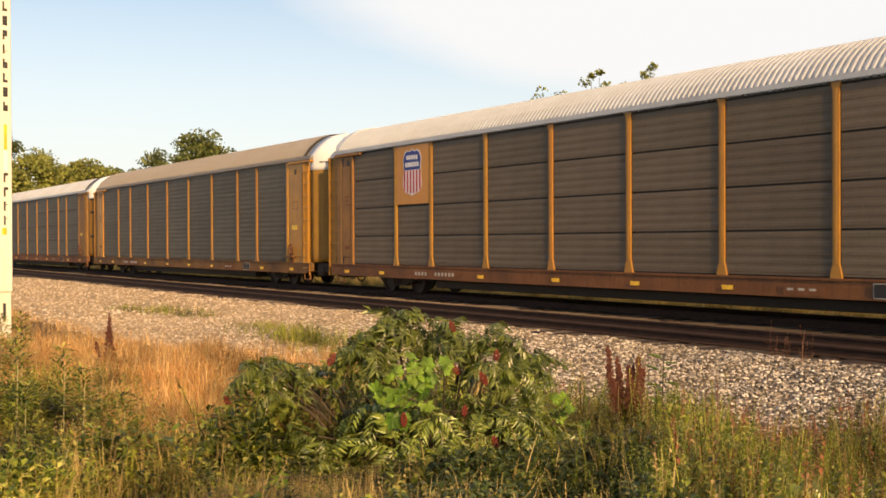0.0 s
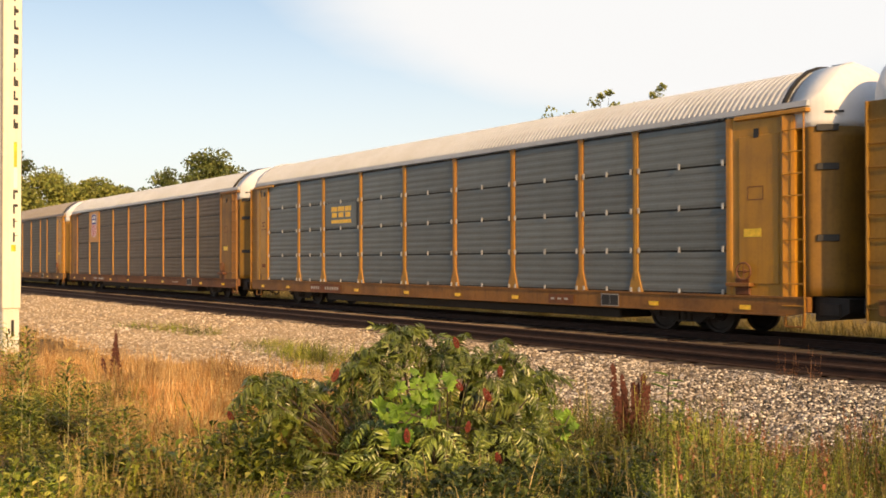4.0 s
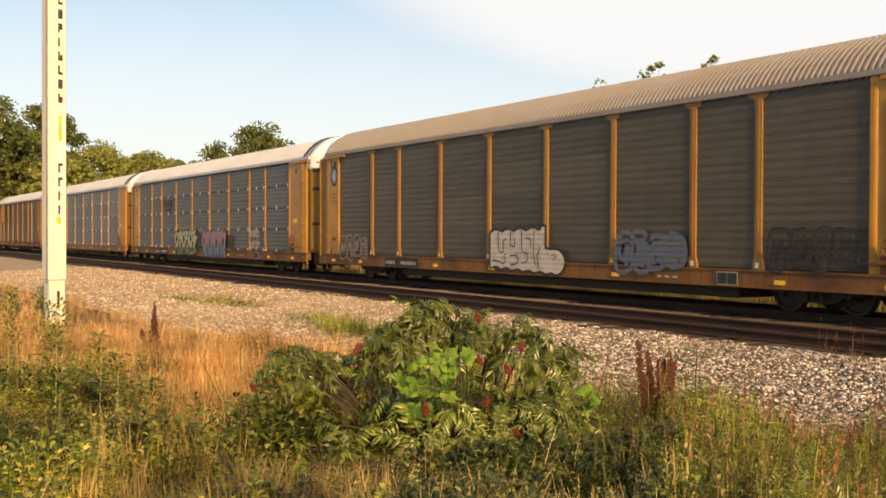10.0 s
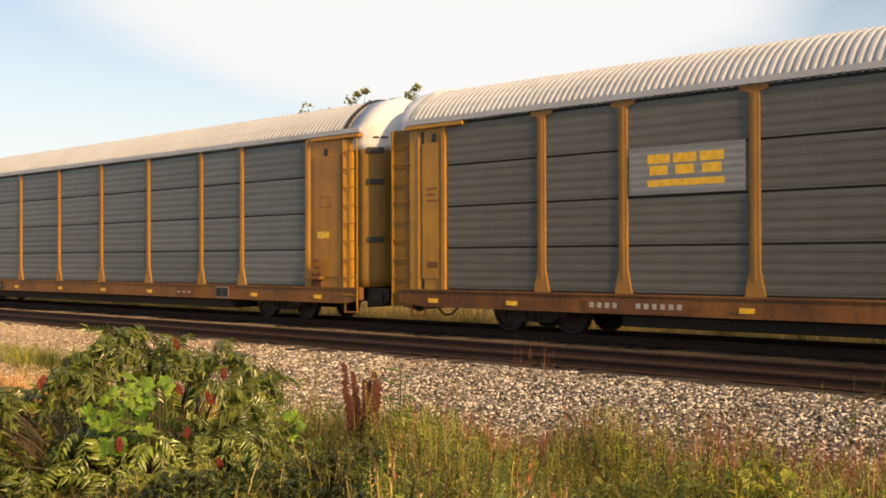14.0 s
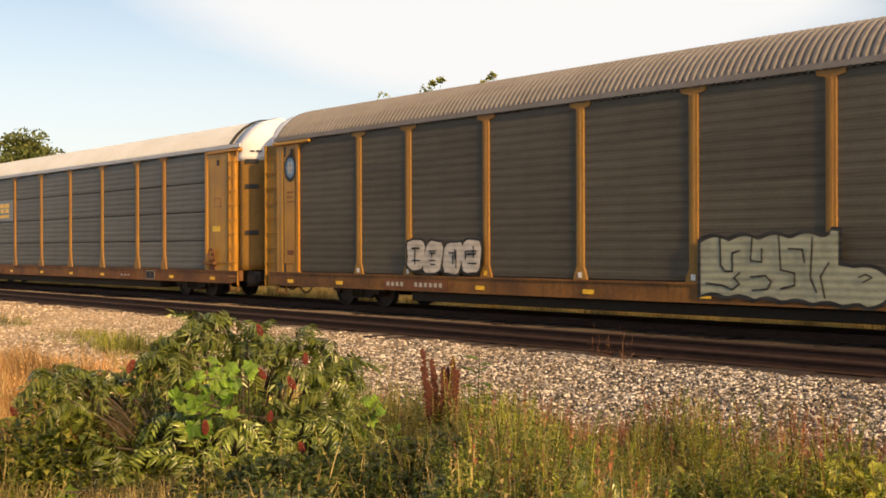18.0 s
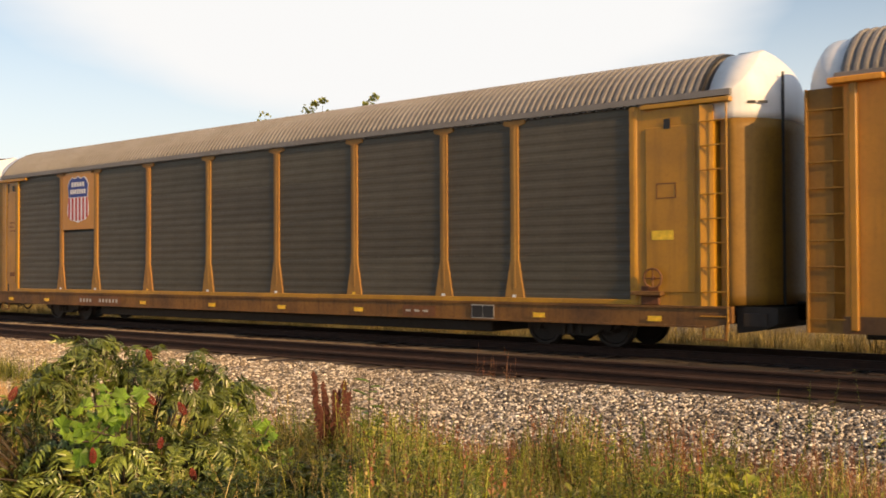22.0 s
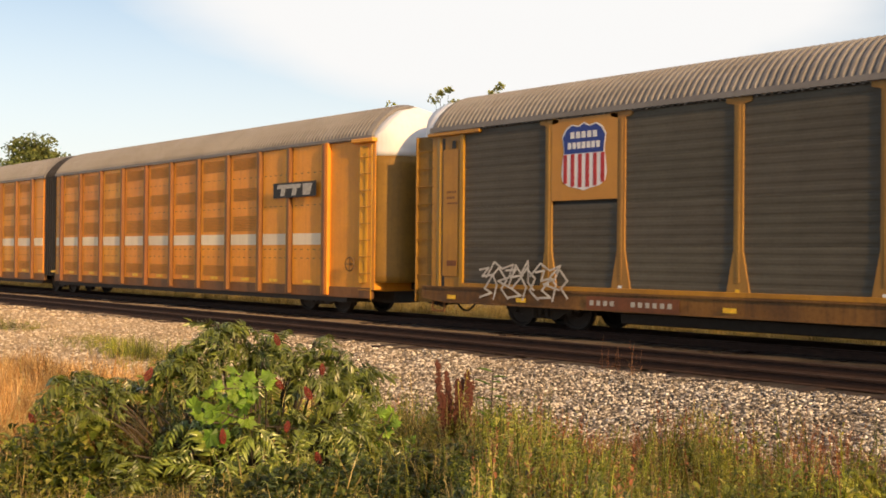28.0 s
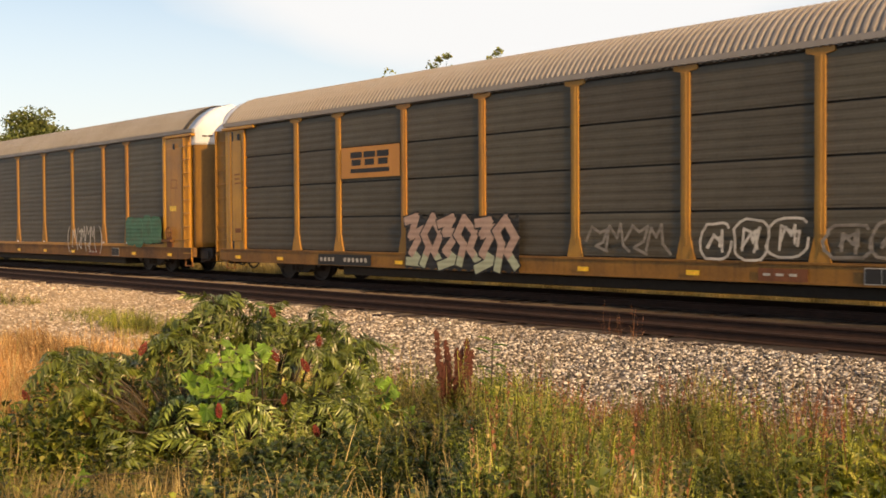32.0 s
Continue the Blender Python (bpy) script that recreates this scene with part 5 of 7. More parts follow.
def unit(car, ox, d):
    """One unit of the pair; d = 1 builds from its outer end rightwards, d = -1 mirrors it."""
    X = lambda x: ox + d * x
    def bx(m, x0, x1, y0, y1, z0, z1, c=0.0):
        a, b = sorted((X(x0), X(x1)))
        return m.box(a, b, y0, y1, z0, z1, c)
    lo, hi = 0.80, EAVE + 0.05
    posts = T_POSTS if d > 0 else [p + 0.95 for p in T_POSTS]
    end = 20.76 if d > 0 else 21.25
    bay = posts[0]
    part("body", bx(bx(MB(), 0.1, bay, -1.12, HALF - 0.05, 0.7, hi), bay + 0.002, end, -HALF + 0.06, HALF, 0.72, hi), T_YELLOW, car, "golden yellow body of the unit")
    part("side_sill", bx(MB(), 0.2, end, -HALF + 0.03, -HALF + 0.16, 0.50, lo), T_POST, car, "brown lower sill")
    part("center_sill", bx(bx(MB(), 0.3, end, -0.5, 0.5, 0.35, 0.72), 1.3, end - 0.3, -1.42, 1.25, 0.36, 0.52), SOOT, car, "sooty centre sill")
    part("roof", roof_mesh(end - 0.2), ROOF_DARK, car, "corrugated arched roof", (min(X(0.2), X(end)), 0, 0.08))
    part("eave_rail", bx(MB(), 0.1, end, -HALF - 0.03, -HALF + 0.06, EAVE + 0.05, EAVE + 0.14, 0.01), ROOF_DARK, car)
    zones = ((4.42, 4.80), (3.42, 3.82), (2.45, 2.92), (0.98, 1.32))
    for i in range(len(posts)):
        a = posts[i] + 0.10
        b = (posts[i + 1] if i + 1 < len(posts) else end - 0.05) - 0.10
        sh = part("side_panel", bx(MB(), a, b, -HALF + 0.02, -HALF + 0.06, lo, hi, 0.008), T_YELLOW, car, "golden yellow side sheet")
        if 1 < i < 10:
            for z0, z1 in zones:
                m, k, pr = MB(), 9, []
                for q in range(k):
                    zz, st = z0 + (z1 - z0) * q / k, (z1 - z0) / k
                    pr += [(-HALF + 0.022, zz), (-HALF + 0.008, zz + st * 0.12), (-HALF + 0.008, zz + st * 0.55), (-HALF + 0.018, zz + st * 0.62)]
                m.prism(pr + [(-HALF + 0.018, z1), (-HALF + 0.03, z1), (-HALF + 0.03, z0)], "x", *sorted((X(a + 0.18), X(b - 0.18))))
                part("perforated_zone", m, MESH_DARK, sh, "brown slotted vent area")
        m = MB()
        for z in (4.14, 3.18, 1.86, 1.60):
            k = 5
            for q in range(k):
                x = a + (b - a) * (q + 0.5) / k
                bx(m, x - 0.05, x + 0.05, -HALF + 0.014, -HALF + 0.021, z - 0.012, z + 0.012)
        tagged(part("slot_pattern", m, T_POST, sh, "small dark slots"), kind="stuff")
        if not (d > 0 and i in (2, 3)):
            part("white_stripe", bx(MB(), a + 0.02, b - 0.02, -HALF + 0.013, -HALF + 0.019, 2.00, 2.34), CREAM_STRIPE, sh, "white stripe")
        else:
            p = part("number_board", bx(MB(), a + 0.02, b - 0.02, -HALF + 0.013, -HALF + 0.019, 2.02, 2.32), BOARD, sh, "black number board")
            s0, s1 = sorted((X(a + 0.35), X(b - 0.3)))
            tagged(part("lettering", bars(MB(), s0, s1, 2.08, 2.26, 4 if i == 2 else 6, -HALF + 0.012, 0.42), LETTER, p), kind="stuff")
        part("reflector", bx(MB(), a + 0.55, a + 1.0, -HALF + 0.004, -HALF + 0.007, 0.86, 0.95), REFLECT, sh)
    for i, x in enumerate(posts):
        p = part("side_post", bx(MB(), x - 0.055, x + 0.065, -HALF - 0.10, -HALF + 0.06, 0.55, hi - 0.02, 0.008), T_POST, car)
        # added yellow strip, always on the left, stands for the post's lit side
        x0 = X(x) - (0.065 if d < 0 else 0.055)
        part("post_flange", MB().box(x0 - 0.05, x0 - 0.002, -HALF - 0.085, -HALF + 0.02, 0.55, hi - 0.02, 0.006), YELLOW, p, "added yellow strip for the post's lit left side")
    # emblem: black board with three white blocks
    e0, e1 = sorted((X(1.75 if d > 0 else 2.55), X(3.95 if d > 0 else 4.75)))
    p = part("emblem_board", flat(rect(e0, e1, 3.42, 3.88), -HALF - 0.104), BOARD, car, "black board with white block emblem")
    m = MB()
    yy, L = -HALF - 0.110, e1 - e0
    # crossbar over two stems, and a block
    m.prism([(e0 + L * 0.09, 3.70), (e0 + L * 0.64, 3.70), (e0 + L * 0.66, 3.82), (e0 + L * 0.11, 3.82)], "y", yy - 0.003, yy)
    for k in (0.17, 0.44):
        m.prism([(e0 + L * k, 3.48), (e0 + L * (k + 0.10), 3.48), (e0 + L * (k + 0.13), 3.699), (e0 + L * (k + 0.03), 3.699)], "y", yy - 0.003, yy)
    m.prism([(e0 + L * 0.70, 3.48), (e0 + L * 0.86, 3.48), (e0 + L * 0.92, 3.82), (e0 + L * 0.70, 3.82)], "y", yy - 0.003, yy)
    part("emblem", m, LETTER, p)
    # outer end: recessed bay, fins, ladder, hood, truck
    part("end_panel", bx(MB(), 0.05, bay - 0.07, -HALF + 0.06, -HALF + 0.36, 0.75, hi), T_YELLOW, car, "recessed end sheet")
    part("end_post", bx(MB(), bay - 0.15, bay, -HALF - 0.05, -HALF + 0.3, 0.55, hi, 0.02), T_YELLOW, car)
    if d > 0:
        lad = part("ladder", CACHE["end_ladder"], YELLOW_SHADED, car, "yellow corner ladder", (X(0.18), -HALF, 0))
        for i in range(9):
            part("rung", CACHE["end_rung"], YELLOW_SHADED, lad, "", (0, 0, 0.74 + i * 0.46))
        part("corner_fin", bx(MB(), 0.05, 0.20, -HALF + 0.12, -HALF + 0.3, 0.55, hi, 0.02), YELLOW, car)
        part("corner_fin", bx(MB(), 0.34, 0.48, -HALF - 0.02, -HALF + 0.3, 0.55, hi, 0.02), YELLOW, car)
    else:
        ladder(car, X(0.27), YELLOW)
        part("brake_wheel", CACHE["brake"], SILL, car, "hand brake wheel", (X(0.95), -HALF, 0))
    part("top_bracket", bx(MB(), 0.0, 0.95, -HALF - 0.10, -HALF + 0.16, EAVE - 0.06, EAVE + 0.05, 0.015), T_YELLOW, car)
    part("end_wall", nose_mesh(-d, 0.95, 4.45), YELLOW_SHADED, car, "yellow rounded end doors", (X(0.1), 0, 0))
    part("end_hood", nose_mesh(-d, 4.45, CROWN + 0.02), WHITE, car, "white upper end hood", (X(0.1), 0, 0))
    truck(car, X(3.1))
    coupler(car, X(0.05), -d * 1.05)


pair = thing("articulated_autorack_car", pose(117.3, TRACK, 0), "golden yellow two-unit freight car with a white stripe", "railway car", "cars of the freight train")
pair["left"] = 117.3
unit(pair, 0.0, 1)
unit(pair, 43.1, -1)
RUBBER = plain("bellows_rubber", (0.02, 0.016, 0.014), 0.7)
for i in range(9):
    x = 20.79 + i * 0.117
    pr = roof_profile(12, 0.10 if i % 2 else 0.02, 0.10)
    part("bellows_fold", MB().prism([(-HALF + (0.10 if i % 2 else 0.02), 0.72)] + pr + [(HALF - (0.10 if i % 2 else 0.02), 0.72)], "x", x, x + 0.110), RUBBER, pair, "black rubber bellows fold" if i == 0 else "")
truck(pair, 21.3)
TRAIN.append(pair)


# ---- plants ----
def leaf_mat(name, stops, rough=0.5, trans=0.35, island=True, gloss=0.4, tint=None):
    def build(nt, b):
        g = nt.nodes.new("ShaderNodeNewGeometry") if island else nt.nodes.new("ShaderNodeObjectInfo")
        r = g.outputs["Random Per Island" if island else "Random"]
        c = ramp(nt, r, stops)
        n = noise_tex(nt, coords(nt), 1.1, 3.0)
        if tint:
            c = mix(nt, rng(nt, noise_tex(nt, coords(nt), 0.75, 4.0), 0.48, 0.66, 0, 0.5), c, tint)
        h = nt.nodes.new("ShaderNodeHueSaturation")
        nt.links.new(c, h.inputs["Color"])
        nt.links.new(rng(nt, n, 0.36, 0.64, 0.34, 1.62), h.inputs["Value"])
        nt.links.new(h.outputs["Color"], b.inputs["Base Color"])
        b.inputs["Specular IOR Level"].default_value = gloss
        tr = nt.nodes.new("ShaderNodeBsdfTranslucent")
        nt.links.new(h.outputs["Color"], tr.inputs["Color"])
        mx = nt.nodes.new("ShaderNodeMixShader")
        mx.inputs[0].default_value = trans
        out = nt.nodes["Material Output"]
        nt.links.new(b.outputs[0], mx.inputs[1])
        nt.links.new(tr.outputs[0], mx.inputs[2])
        nt.links.new(mx.outputs[0], out.inputs["Surface"])
    return material(name, build, rough)


WEED = leaf_mat("weed_leaf", [(0.0, (0.026, 0.044, 0.008)), (0.4, (0.125, 0.175, 0.018)), (0.8, (0.39, 0.43, 0.050)), (1.0, (0.64, 0.58, 0.14))], tint=(0.30, 0.21, 0.045))
# weed leaf darkened: the shade before the bush is put into its colour
SHADE_WEED = leaf_mat("undergrowth_leaf_shaded", [(0.0, (0.020, 0.032, 0.008)), (0.5, (0.055, 0.080, 0.014)), (0.85, (0.12, 0.15, 0.028)), (1.0, (0.34, 0.30, 0.09))])
DRY = leaf_mat("dry_grass", [(0.0, (0.30, 0.13, 0.035)), (0.5, (0.55, 0.32, 0.10)), (1.0, (0.78, 0.60, 0.30))])
STRAW = leaf_mat("straw_stem", [(0.0, (0.34, 0.25, 0.08)), (1.0, (0.62, 0.47, 0.19))])
RUSSET = leaf_mat("russet_weed", [(0.0, (0.14, 0.055, 0.02)), (0.45, (0.42, 0.155, 0.07)), (0.75, (0.30, 0.14, 0.05)), (1.0, (0.60, 0.34, 0.18))])
GOLD = leaf_mat("golden_grass", [(0.0, (0.22, 0.16, 0.04)), (0.5, (0.36, 0.26, 0.07)), (1.0, (0.50, 0.38, 0.13))])
# last stop paints sun glints: a few leaflets coloured pale
SUMAC = leaf_mat("sumac_leaf", [(0.0, (0.055, 0.076, 0.012)), (0.5, (0.130, 0.170, 0.024)), (0.92, (0.24, 0.28, 0.050)), (1.0, (0.46, 0.49, 0.24))], 0.36, 0.22, True, 0.7)
VINE = leaf_mat("grape_leaf", [(0.0, (0.10, 0.20, 0.02)), (1.0, (0.26, 0.40, 0.05))], 0.5, 0.45, False)
BERRY = plain("sumac_berry", (0.17, 0.026, 0.012), 0.7, 0.0, 40.0, 0.5)
DOCK = plain("dock_seed", (0.11, 0.036, 0.02), 0.85, 0.0, 60.0, 0.6)
TWIG = plain("twig_bark", (0.06, 0.045, 0.03), 0.8, 0.0, 30.0, 0.3)
R = np.random.RandomState(7)


class Field:
    """Joins many copies of small templates into one mesh."""
    def __init__(self):
        self.v, self.f, self.n = [], [], 0

    def put(self, tv, tf, pos, rz, scale, lean=(0, 0)):
        c, s = math.cos(rz), math.sin(rz)
        v = tv * scale
        x, y, z = v[:, 0] * c - v[:, 1] * s, v[:, 0] * s + v[:, 1] * c, v[:, 2]
        x, y = x + lean[0] * z, y + lean[1] * z
        self.v.append(np.stack([x + pos[0], y + pos[1], z + pos[2]], 1))
        self.f.append(tf + self.n)
        self.n += len(tv)

    def done(self, name, mat, label, category):
        v, f = np.concatenate(self.v), np.concatenate(self.f)
        me = bpy.data.meshes.new(name)
        me.vertices.add(len(v))
        me.vertices.foreach_set("co", v.astype(np.float32).ravel())
        me.loops.add(f.size)
        me.loops.foreach_set("vertex_index", f.astype(np.int32).ravel())
        me.polygons.add(len(f))
        me.polygons.foreach_set("loop_start", np.arange(0, f.size, 4, dtype=np.int32))
        me.update(calc_edges=True)
        me.materials.append(mat)
        return tagged(new(name, me), label, category, kind="stuff")


def strip(pts, widths, twist=0.0):
    """A ribbon of quads along pts."""
    v, f = [], []
    for i, (p, w) in enumerate(zip(pts, widths)):
        a = twist * i
        d = np.array([math.cos(a), math.sin(a), 0]) * w / 2
        v += [np.array(p) - d, np.array(p) + d]
    for i in range(len(pts) - 1):
        f.append((2 * i, 2 * i + 1, 2 * i + 3, 2 * i + 2))
    return v, f


def join_t(pieces):
    v, f, n = [], [], 0
    for a, b in pieces:
        v += list(a)
        f += [tuple(i + n for i in q) for q in b]
        n += len(a)
    return np.array(v, float), np.array(f, int)


def blade_t(h, bend, w=0.006):
    pts = [(0, bend * t * t, h * (t - 0.15 * bend * t * t)) for t in (0, 0.35, 0.7, 1.0)]
    return strip(pts, [w, w * 0.9, w * 0.6, w * 0.1], 0.15)


def leaf_t(base, yaw, pitch, ln, w):
    """A folded pointed leaf: two ribbons."""
    d = np.array([math.cos(yaw) * math.cos(pitch), math.sin(yaw) * math.cos(pitch), math.sin(pitch)])
    s = np.array([-math.sin(yaw), math.cos(yaw), 0])
    u = np.array([0, 0, 1.0])
    b = np.array(base)
    m1, m2 = b + d * ln * 0.4, b + d * ln * 0.75 - u * ln * 0.10
    tip = b + d * ln - u * ln * 0.28
    e = u * w * 0.18
    v = [b, m1 - s * w / 2 + e, m1, m1 + s * w / 2 + e, m2 - s * w * 0.33 + e, m2, m2 + s * w * 0.33 + e, tip]
    f = [(0, 1, 2, 2), (0, 2, 3, 3), (1, 4, 5, 2), (2, 5, 6, 3), (4, 7, 5, 5), (5, 7, 6, 6)]
    return v, f


def tri_fix(tv, tf):
    """Quads with a doubled corner become kites."""
    out = []
    extra = []
    for q in tf:
        if q[2] == q[3]:
            mid = (np.array(tv[q[2]]) + np.array(tv[q[0]])) / 2
            extra.append(mid)
            out.append((q[0], q[1], q[2], len(tv) + len(extra) - 1))
        else:
            out.append(tuple(q))
    return np.array(list(tv) + extra, float), np.array(out, int)


def herb_t(h, n, ln, w, rs):
    """Upright leafy weed."""
    ps = [strip([(0, 0, 0), (0.01, 0, h * 0.5), (0.0, 0.02, h)], [0.008, 0.006, 0.003]), strip([(0, 0, 0), (0.01, 0, h * 0.5), (0.0, 0.02, h)], [0.008, 0.006, 0.003], 1.57)]
    for i in range(n):
        t = 0.12 + 0.88 * i / n
        k = 1.1 - 0.55 * t
        ps.append(leaf_t((0.008, 0.01 * t, h * t), i * 2.4 + rs.uniform(-0.4, 0.4), rs.uniform(0.1, 0.9), ln * k * rs.uniform(0.7, 1.2), w * k))
    v, f = join_t(ps)
    return tri_fix(v, f)


def seed_t(h, rs, head=0.16):
    """Thin stem with a loose seed head and few blades."""
    ps = [strip([(0, 0, 0), (0.02, 0, h * 0.6), (0.05, 0.01, h)], [0.005, 0.004, 0.003]), strip([(0, 0, 0), (0.02, 0, h * 0.6), (0.05, 0.01, h)], [0.005, 0.004, 0.003], 1.57)]
    for i in range(9):
        t = i / 8
        ps.append(leaf_t((0.04 + 0.01 * t, 0.01, h - head + head * t), i * 2.1, 0.8, 0.045 * (1.2 - t), 0.014))
    for i in range(3):
        ps.append(leaf_t((0.0, 0, h * 0.15 * i), i * 2.0, 0.9, h * 0.4, 0.009))
    v, f = join_t(ps)
    return tri_fix(v, f)


HERBS = [herb_t(R.uniform(0.3, 0.58), int(R.uniform(10, 18)), R.uniform(0.09, 0.15), R.uniform(0.03, 0.06), R) for _ in range(8)]
BROAD = [herb_t(R.uniform(0.25, 0.5), 12, R.uniform(0.12, 0.17), R.uniform(0.07, 0.10), R) for _ in range(5)]
SMALL = [herb_t(R.uniform(0.18, 0.32), 14, 0.08, 0.05, R) for _ in range(4)]
FEATHER = [herb_t(R.uniform(0.35, 0.6), 36, 0.055, 0.013, R) for _ in range(5)]
SEEDS = [seed_t(R.uniform(0.4, 0.68), R) for _ in range(6)]
TUFTS = []
for _ in range(6):
    ps = []
    for k in range(9):
        v, f = blade_t(R.uniform(0.22, 0.52), R.uniform(0.05, 0.35), R.uniform(0.005, 0.010))
        a, o = R.uniform(0, 6.28), R.uniform(0, 0.05)
        ca, sa = math.cos(a), math.sin(a)
        ps.append(([np.array([p[0] * ca - p[1] * sa + o * ca, p[0] * sa + p[1] * ca + o * sa, p[2]]) for p in v], f))
    TUFTS.append(join_t(ps))


def low_growth(x, y, r):
    """Plants stay lower in the bush's shade and on the open bank."""
    b = math.degrees(math.atan2(-x, y))
    k = 1.0 - 0.18 * smooth(58.0, 64.0, b)
    return k * (1.0 - 0.22 * smooth(44, 48, b) * smooth(68, 64, b) * smooth(7.6, 7.0, r))


def green(x, y, r):
    """Leafy growth gives way to dry grass beside the gravel."""
    b = math.degrees(math.atan2(-x, y))
    if 62 < b < 76:
        return 1.0 - 0.94 * smooth(7.0, 8.4, r) * smooth(62, 64.5, b) * smooth(75, 71.5, b)
    return 1.0 - 0.92 * smooth(7.6, 9.2, r) * smooth(5.6, 4.4, zone(x, y)) * smooth(60, 64, math.degrees(math.atan2(-x, y)))


def sow(field, temps, n, rmin, rmax, y0, y1, keep, smin=0.8, smax=1.2, power=1.0):
    """Scatter over a fan in front of the path, y0 to y1 degrees of bearing."""
    for _ in range(n):
        r = rmin + (rmax - rmin) * R.rand() ** power
        a = math.radians(R.uniform(y0, y1))
        x, y = -r * math.sin(a), r * math.cos(a)
        k = keep(x, y, r)
        if k <= 0 or R.rand() > k:
            continue
        tv, tf = temps[R.randint(len(temps))]
        field.put(tv, tf, (x, y, ground_z(x, y) - 0.02), R.uniform(0, 6.28), low_growth(x, y, r) * R.uniform(smin, smax) * (0.88 + 0.75 * patch(x, y, 0.95, 2)), (R.normal(0, 0.16), R.normal(0, 0.16)))


def thin(x, y, r):
    """Straw is sparse in the bush's shade."""
    b = math.degrees(math.atan2(-x, y))
    return 1.0 - 0.8 * smooth(45, 49, b) * smooth(63, 60, b) * smooth(7.0, 6.2, r)


def zone(x, y):
    """Distance to the gravel edge, positive on the grass side."""
    return grass_edge(x) - y


def patch(x, y, s=0.5, o=0.0):
    return noise.noise((x * s + o, y * s - o, o))


f = Field()
sow(f, HERBS, 7500, 4.2, 12.5, 12, 86, lambda x, y, r: thin(x, y, r) * green(x, y, r) * (1.0 if zone(x, y) > 0.7 else 0.08) * (0.55 + 0.9 * patch(x, y, 0.8)), 0.65, 1.15, 0.8)
sow(f, BROAD, 4200, 4.2, 11.0, 12, 86, lambda x, y, r: thin(x, y, r) * green(x, y, r) * (1.0 if zone(x, y) > 1.1 else 0.0) * (0.35 + 1.3 * patch(x, y, 0.7, 12)), 0.7, 1.15, 0.8)
sow(f, SMALL, 3200, 4.2, 10.5, 12, 86, lambda x, y, r: thin(x, y, r) * green(x, y, r) * (1.0 if zone(x, y) > 0.4 else 0.0), 0.8, 1.3, 0.8)
sow(f, FEATHER, 4600, 4.2, 14.0, 12, 86, lambda x, y, r: thin(x, y, r) * green(x, y, r) * (1.0 if zone(x, y) > 0.6 else 0.12) * (0.55 - 0.8 * patch(x, y, 0.8)), 0.7, 1.15, 0.8)
sow(f, BROAD, 1500, 4.2, 8.0, 58, 86, lambda x, y, r: 0.4 + 1.3 * patch(x, y, 1.1, 31), 0.8, 1.25, 0.8)
sow(f, FEATHER, 6500, 4.6, 11.0, 10, 50, lambda x, y, r: (1.0 if zone(x, y) > 1.8 else 0.15) * (0.5 + 1.8 * patch(x, y, 1.1, 51)), 0.8, 1.3, 0.8)
f.done("weeds", WEED, "tall green leafy weeds on the bank", "weeds")
# shade-coloured weeds darken the growth in front of the bush
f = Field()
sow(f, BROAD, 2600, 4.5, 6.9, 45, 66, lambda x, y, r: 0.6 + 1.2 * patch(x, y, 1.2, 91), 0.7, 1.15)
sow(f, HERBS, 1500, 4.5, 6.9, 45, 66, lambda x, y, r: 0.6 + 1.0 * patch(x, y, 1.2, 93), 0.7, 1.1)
f.done("undergrowth", SHADE_WEED, "undergrowth in front of the sumac, shade put into its dark green", "weeds")
f = Field()
sow(f, TUFTS, 17000, 6.8, 42, 60, 86, lambda x, y, r: (1.0 if 0.2 < zone(x, y) < 9 else 0.0) * (smooth(8.0, 9.5, r) if zone(x, y) < 3.8 else smooth(10.5, 17.0, r)) * (0.75 + 0.8 * patch(x, y, 0.5, 3)), 0.5, 1.0, 1.3)
sow(f, TUFTS, 15000, 8.0, 19, 60, 86, lambda x, y, r: (1.0 if 0.1 < zone(x, y) < 5.2 else 0.15 * smooth(10, 14, r)) * (0.8 + 0.8 * patch(x, y, 0.6, 3)), 0.75, 1.25)
sow(f, SEEDS, 3000, 8.0, 16, 61, 86, lambda x, y, r: (1.0 if 0.1 < zone(x, y) < 4.0 else 0.1) * (0.5 + 1.0 * patch(x, y, 0.7, 23)), 0.7, 1.1)
sow(f, TUFTS, 6500, 7.4, 15.0, 61, 76, lambda x, y, r: smooth(61, 64, math.degrees(math.atan2(-x, y))) * (0.8 + 0.6 * patch(x, y, 0.8, 83)), 0.55, 0.95)
sow(f, SEEDS, 1200, 7.6, 13.0, 62, 76, lambda x, y, r: 0.6 + 0.8 * patch(x, y, 0.8, 85), 0.6, 0.95)
f.done("dry_grass", DRY, "dry orange grass beside the gravel", "grass")
f = Field()
sow(f, SEEDS, 2400, 3.0, 10, 12, 86, lambda x, y, r: thin(x, y, r) * (0.45 if y > -x else 1.0) * (1.0 if zone(x, y) > -0.2 else 0.0) * (0.3 + 1.5 * patch(x, y, 0.7, 9)), 0.7, 1.1, 0.8)
sow(f, TUFTS, 6500, 4.2, 10.5, 12, 86, lambda x, y, r: thin(x, y, r) * (0.45 if y > -x else 1.0) * (1.0 if zone(x, y) > 0.2 else 0.0) * (0.02 + 1.8 * patch(x, y, 0.9, 5)), 0.8, 1.25, 0.8)
sow(f, TUFTS, 500, 5.0, 6.4, 60, 65, lambda x, y, r: 0.35 + 1.4 * patch(x, y, 1.3, 17), 0.9, 1.3)
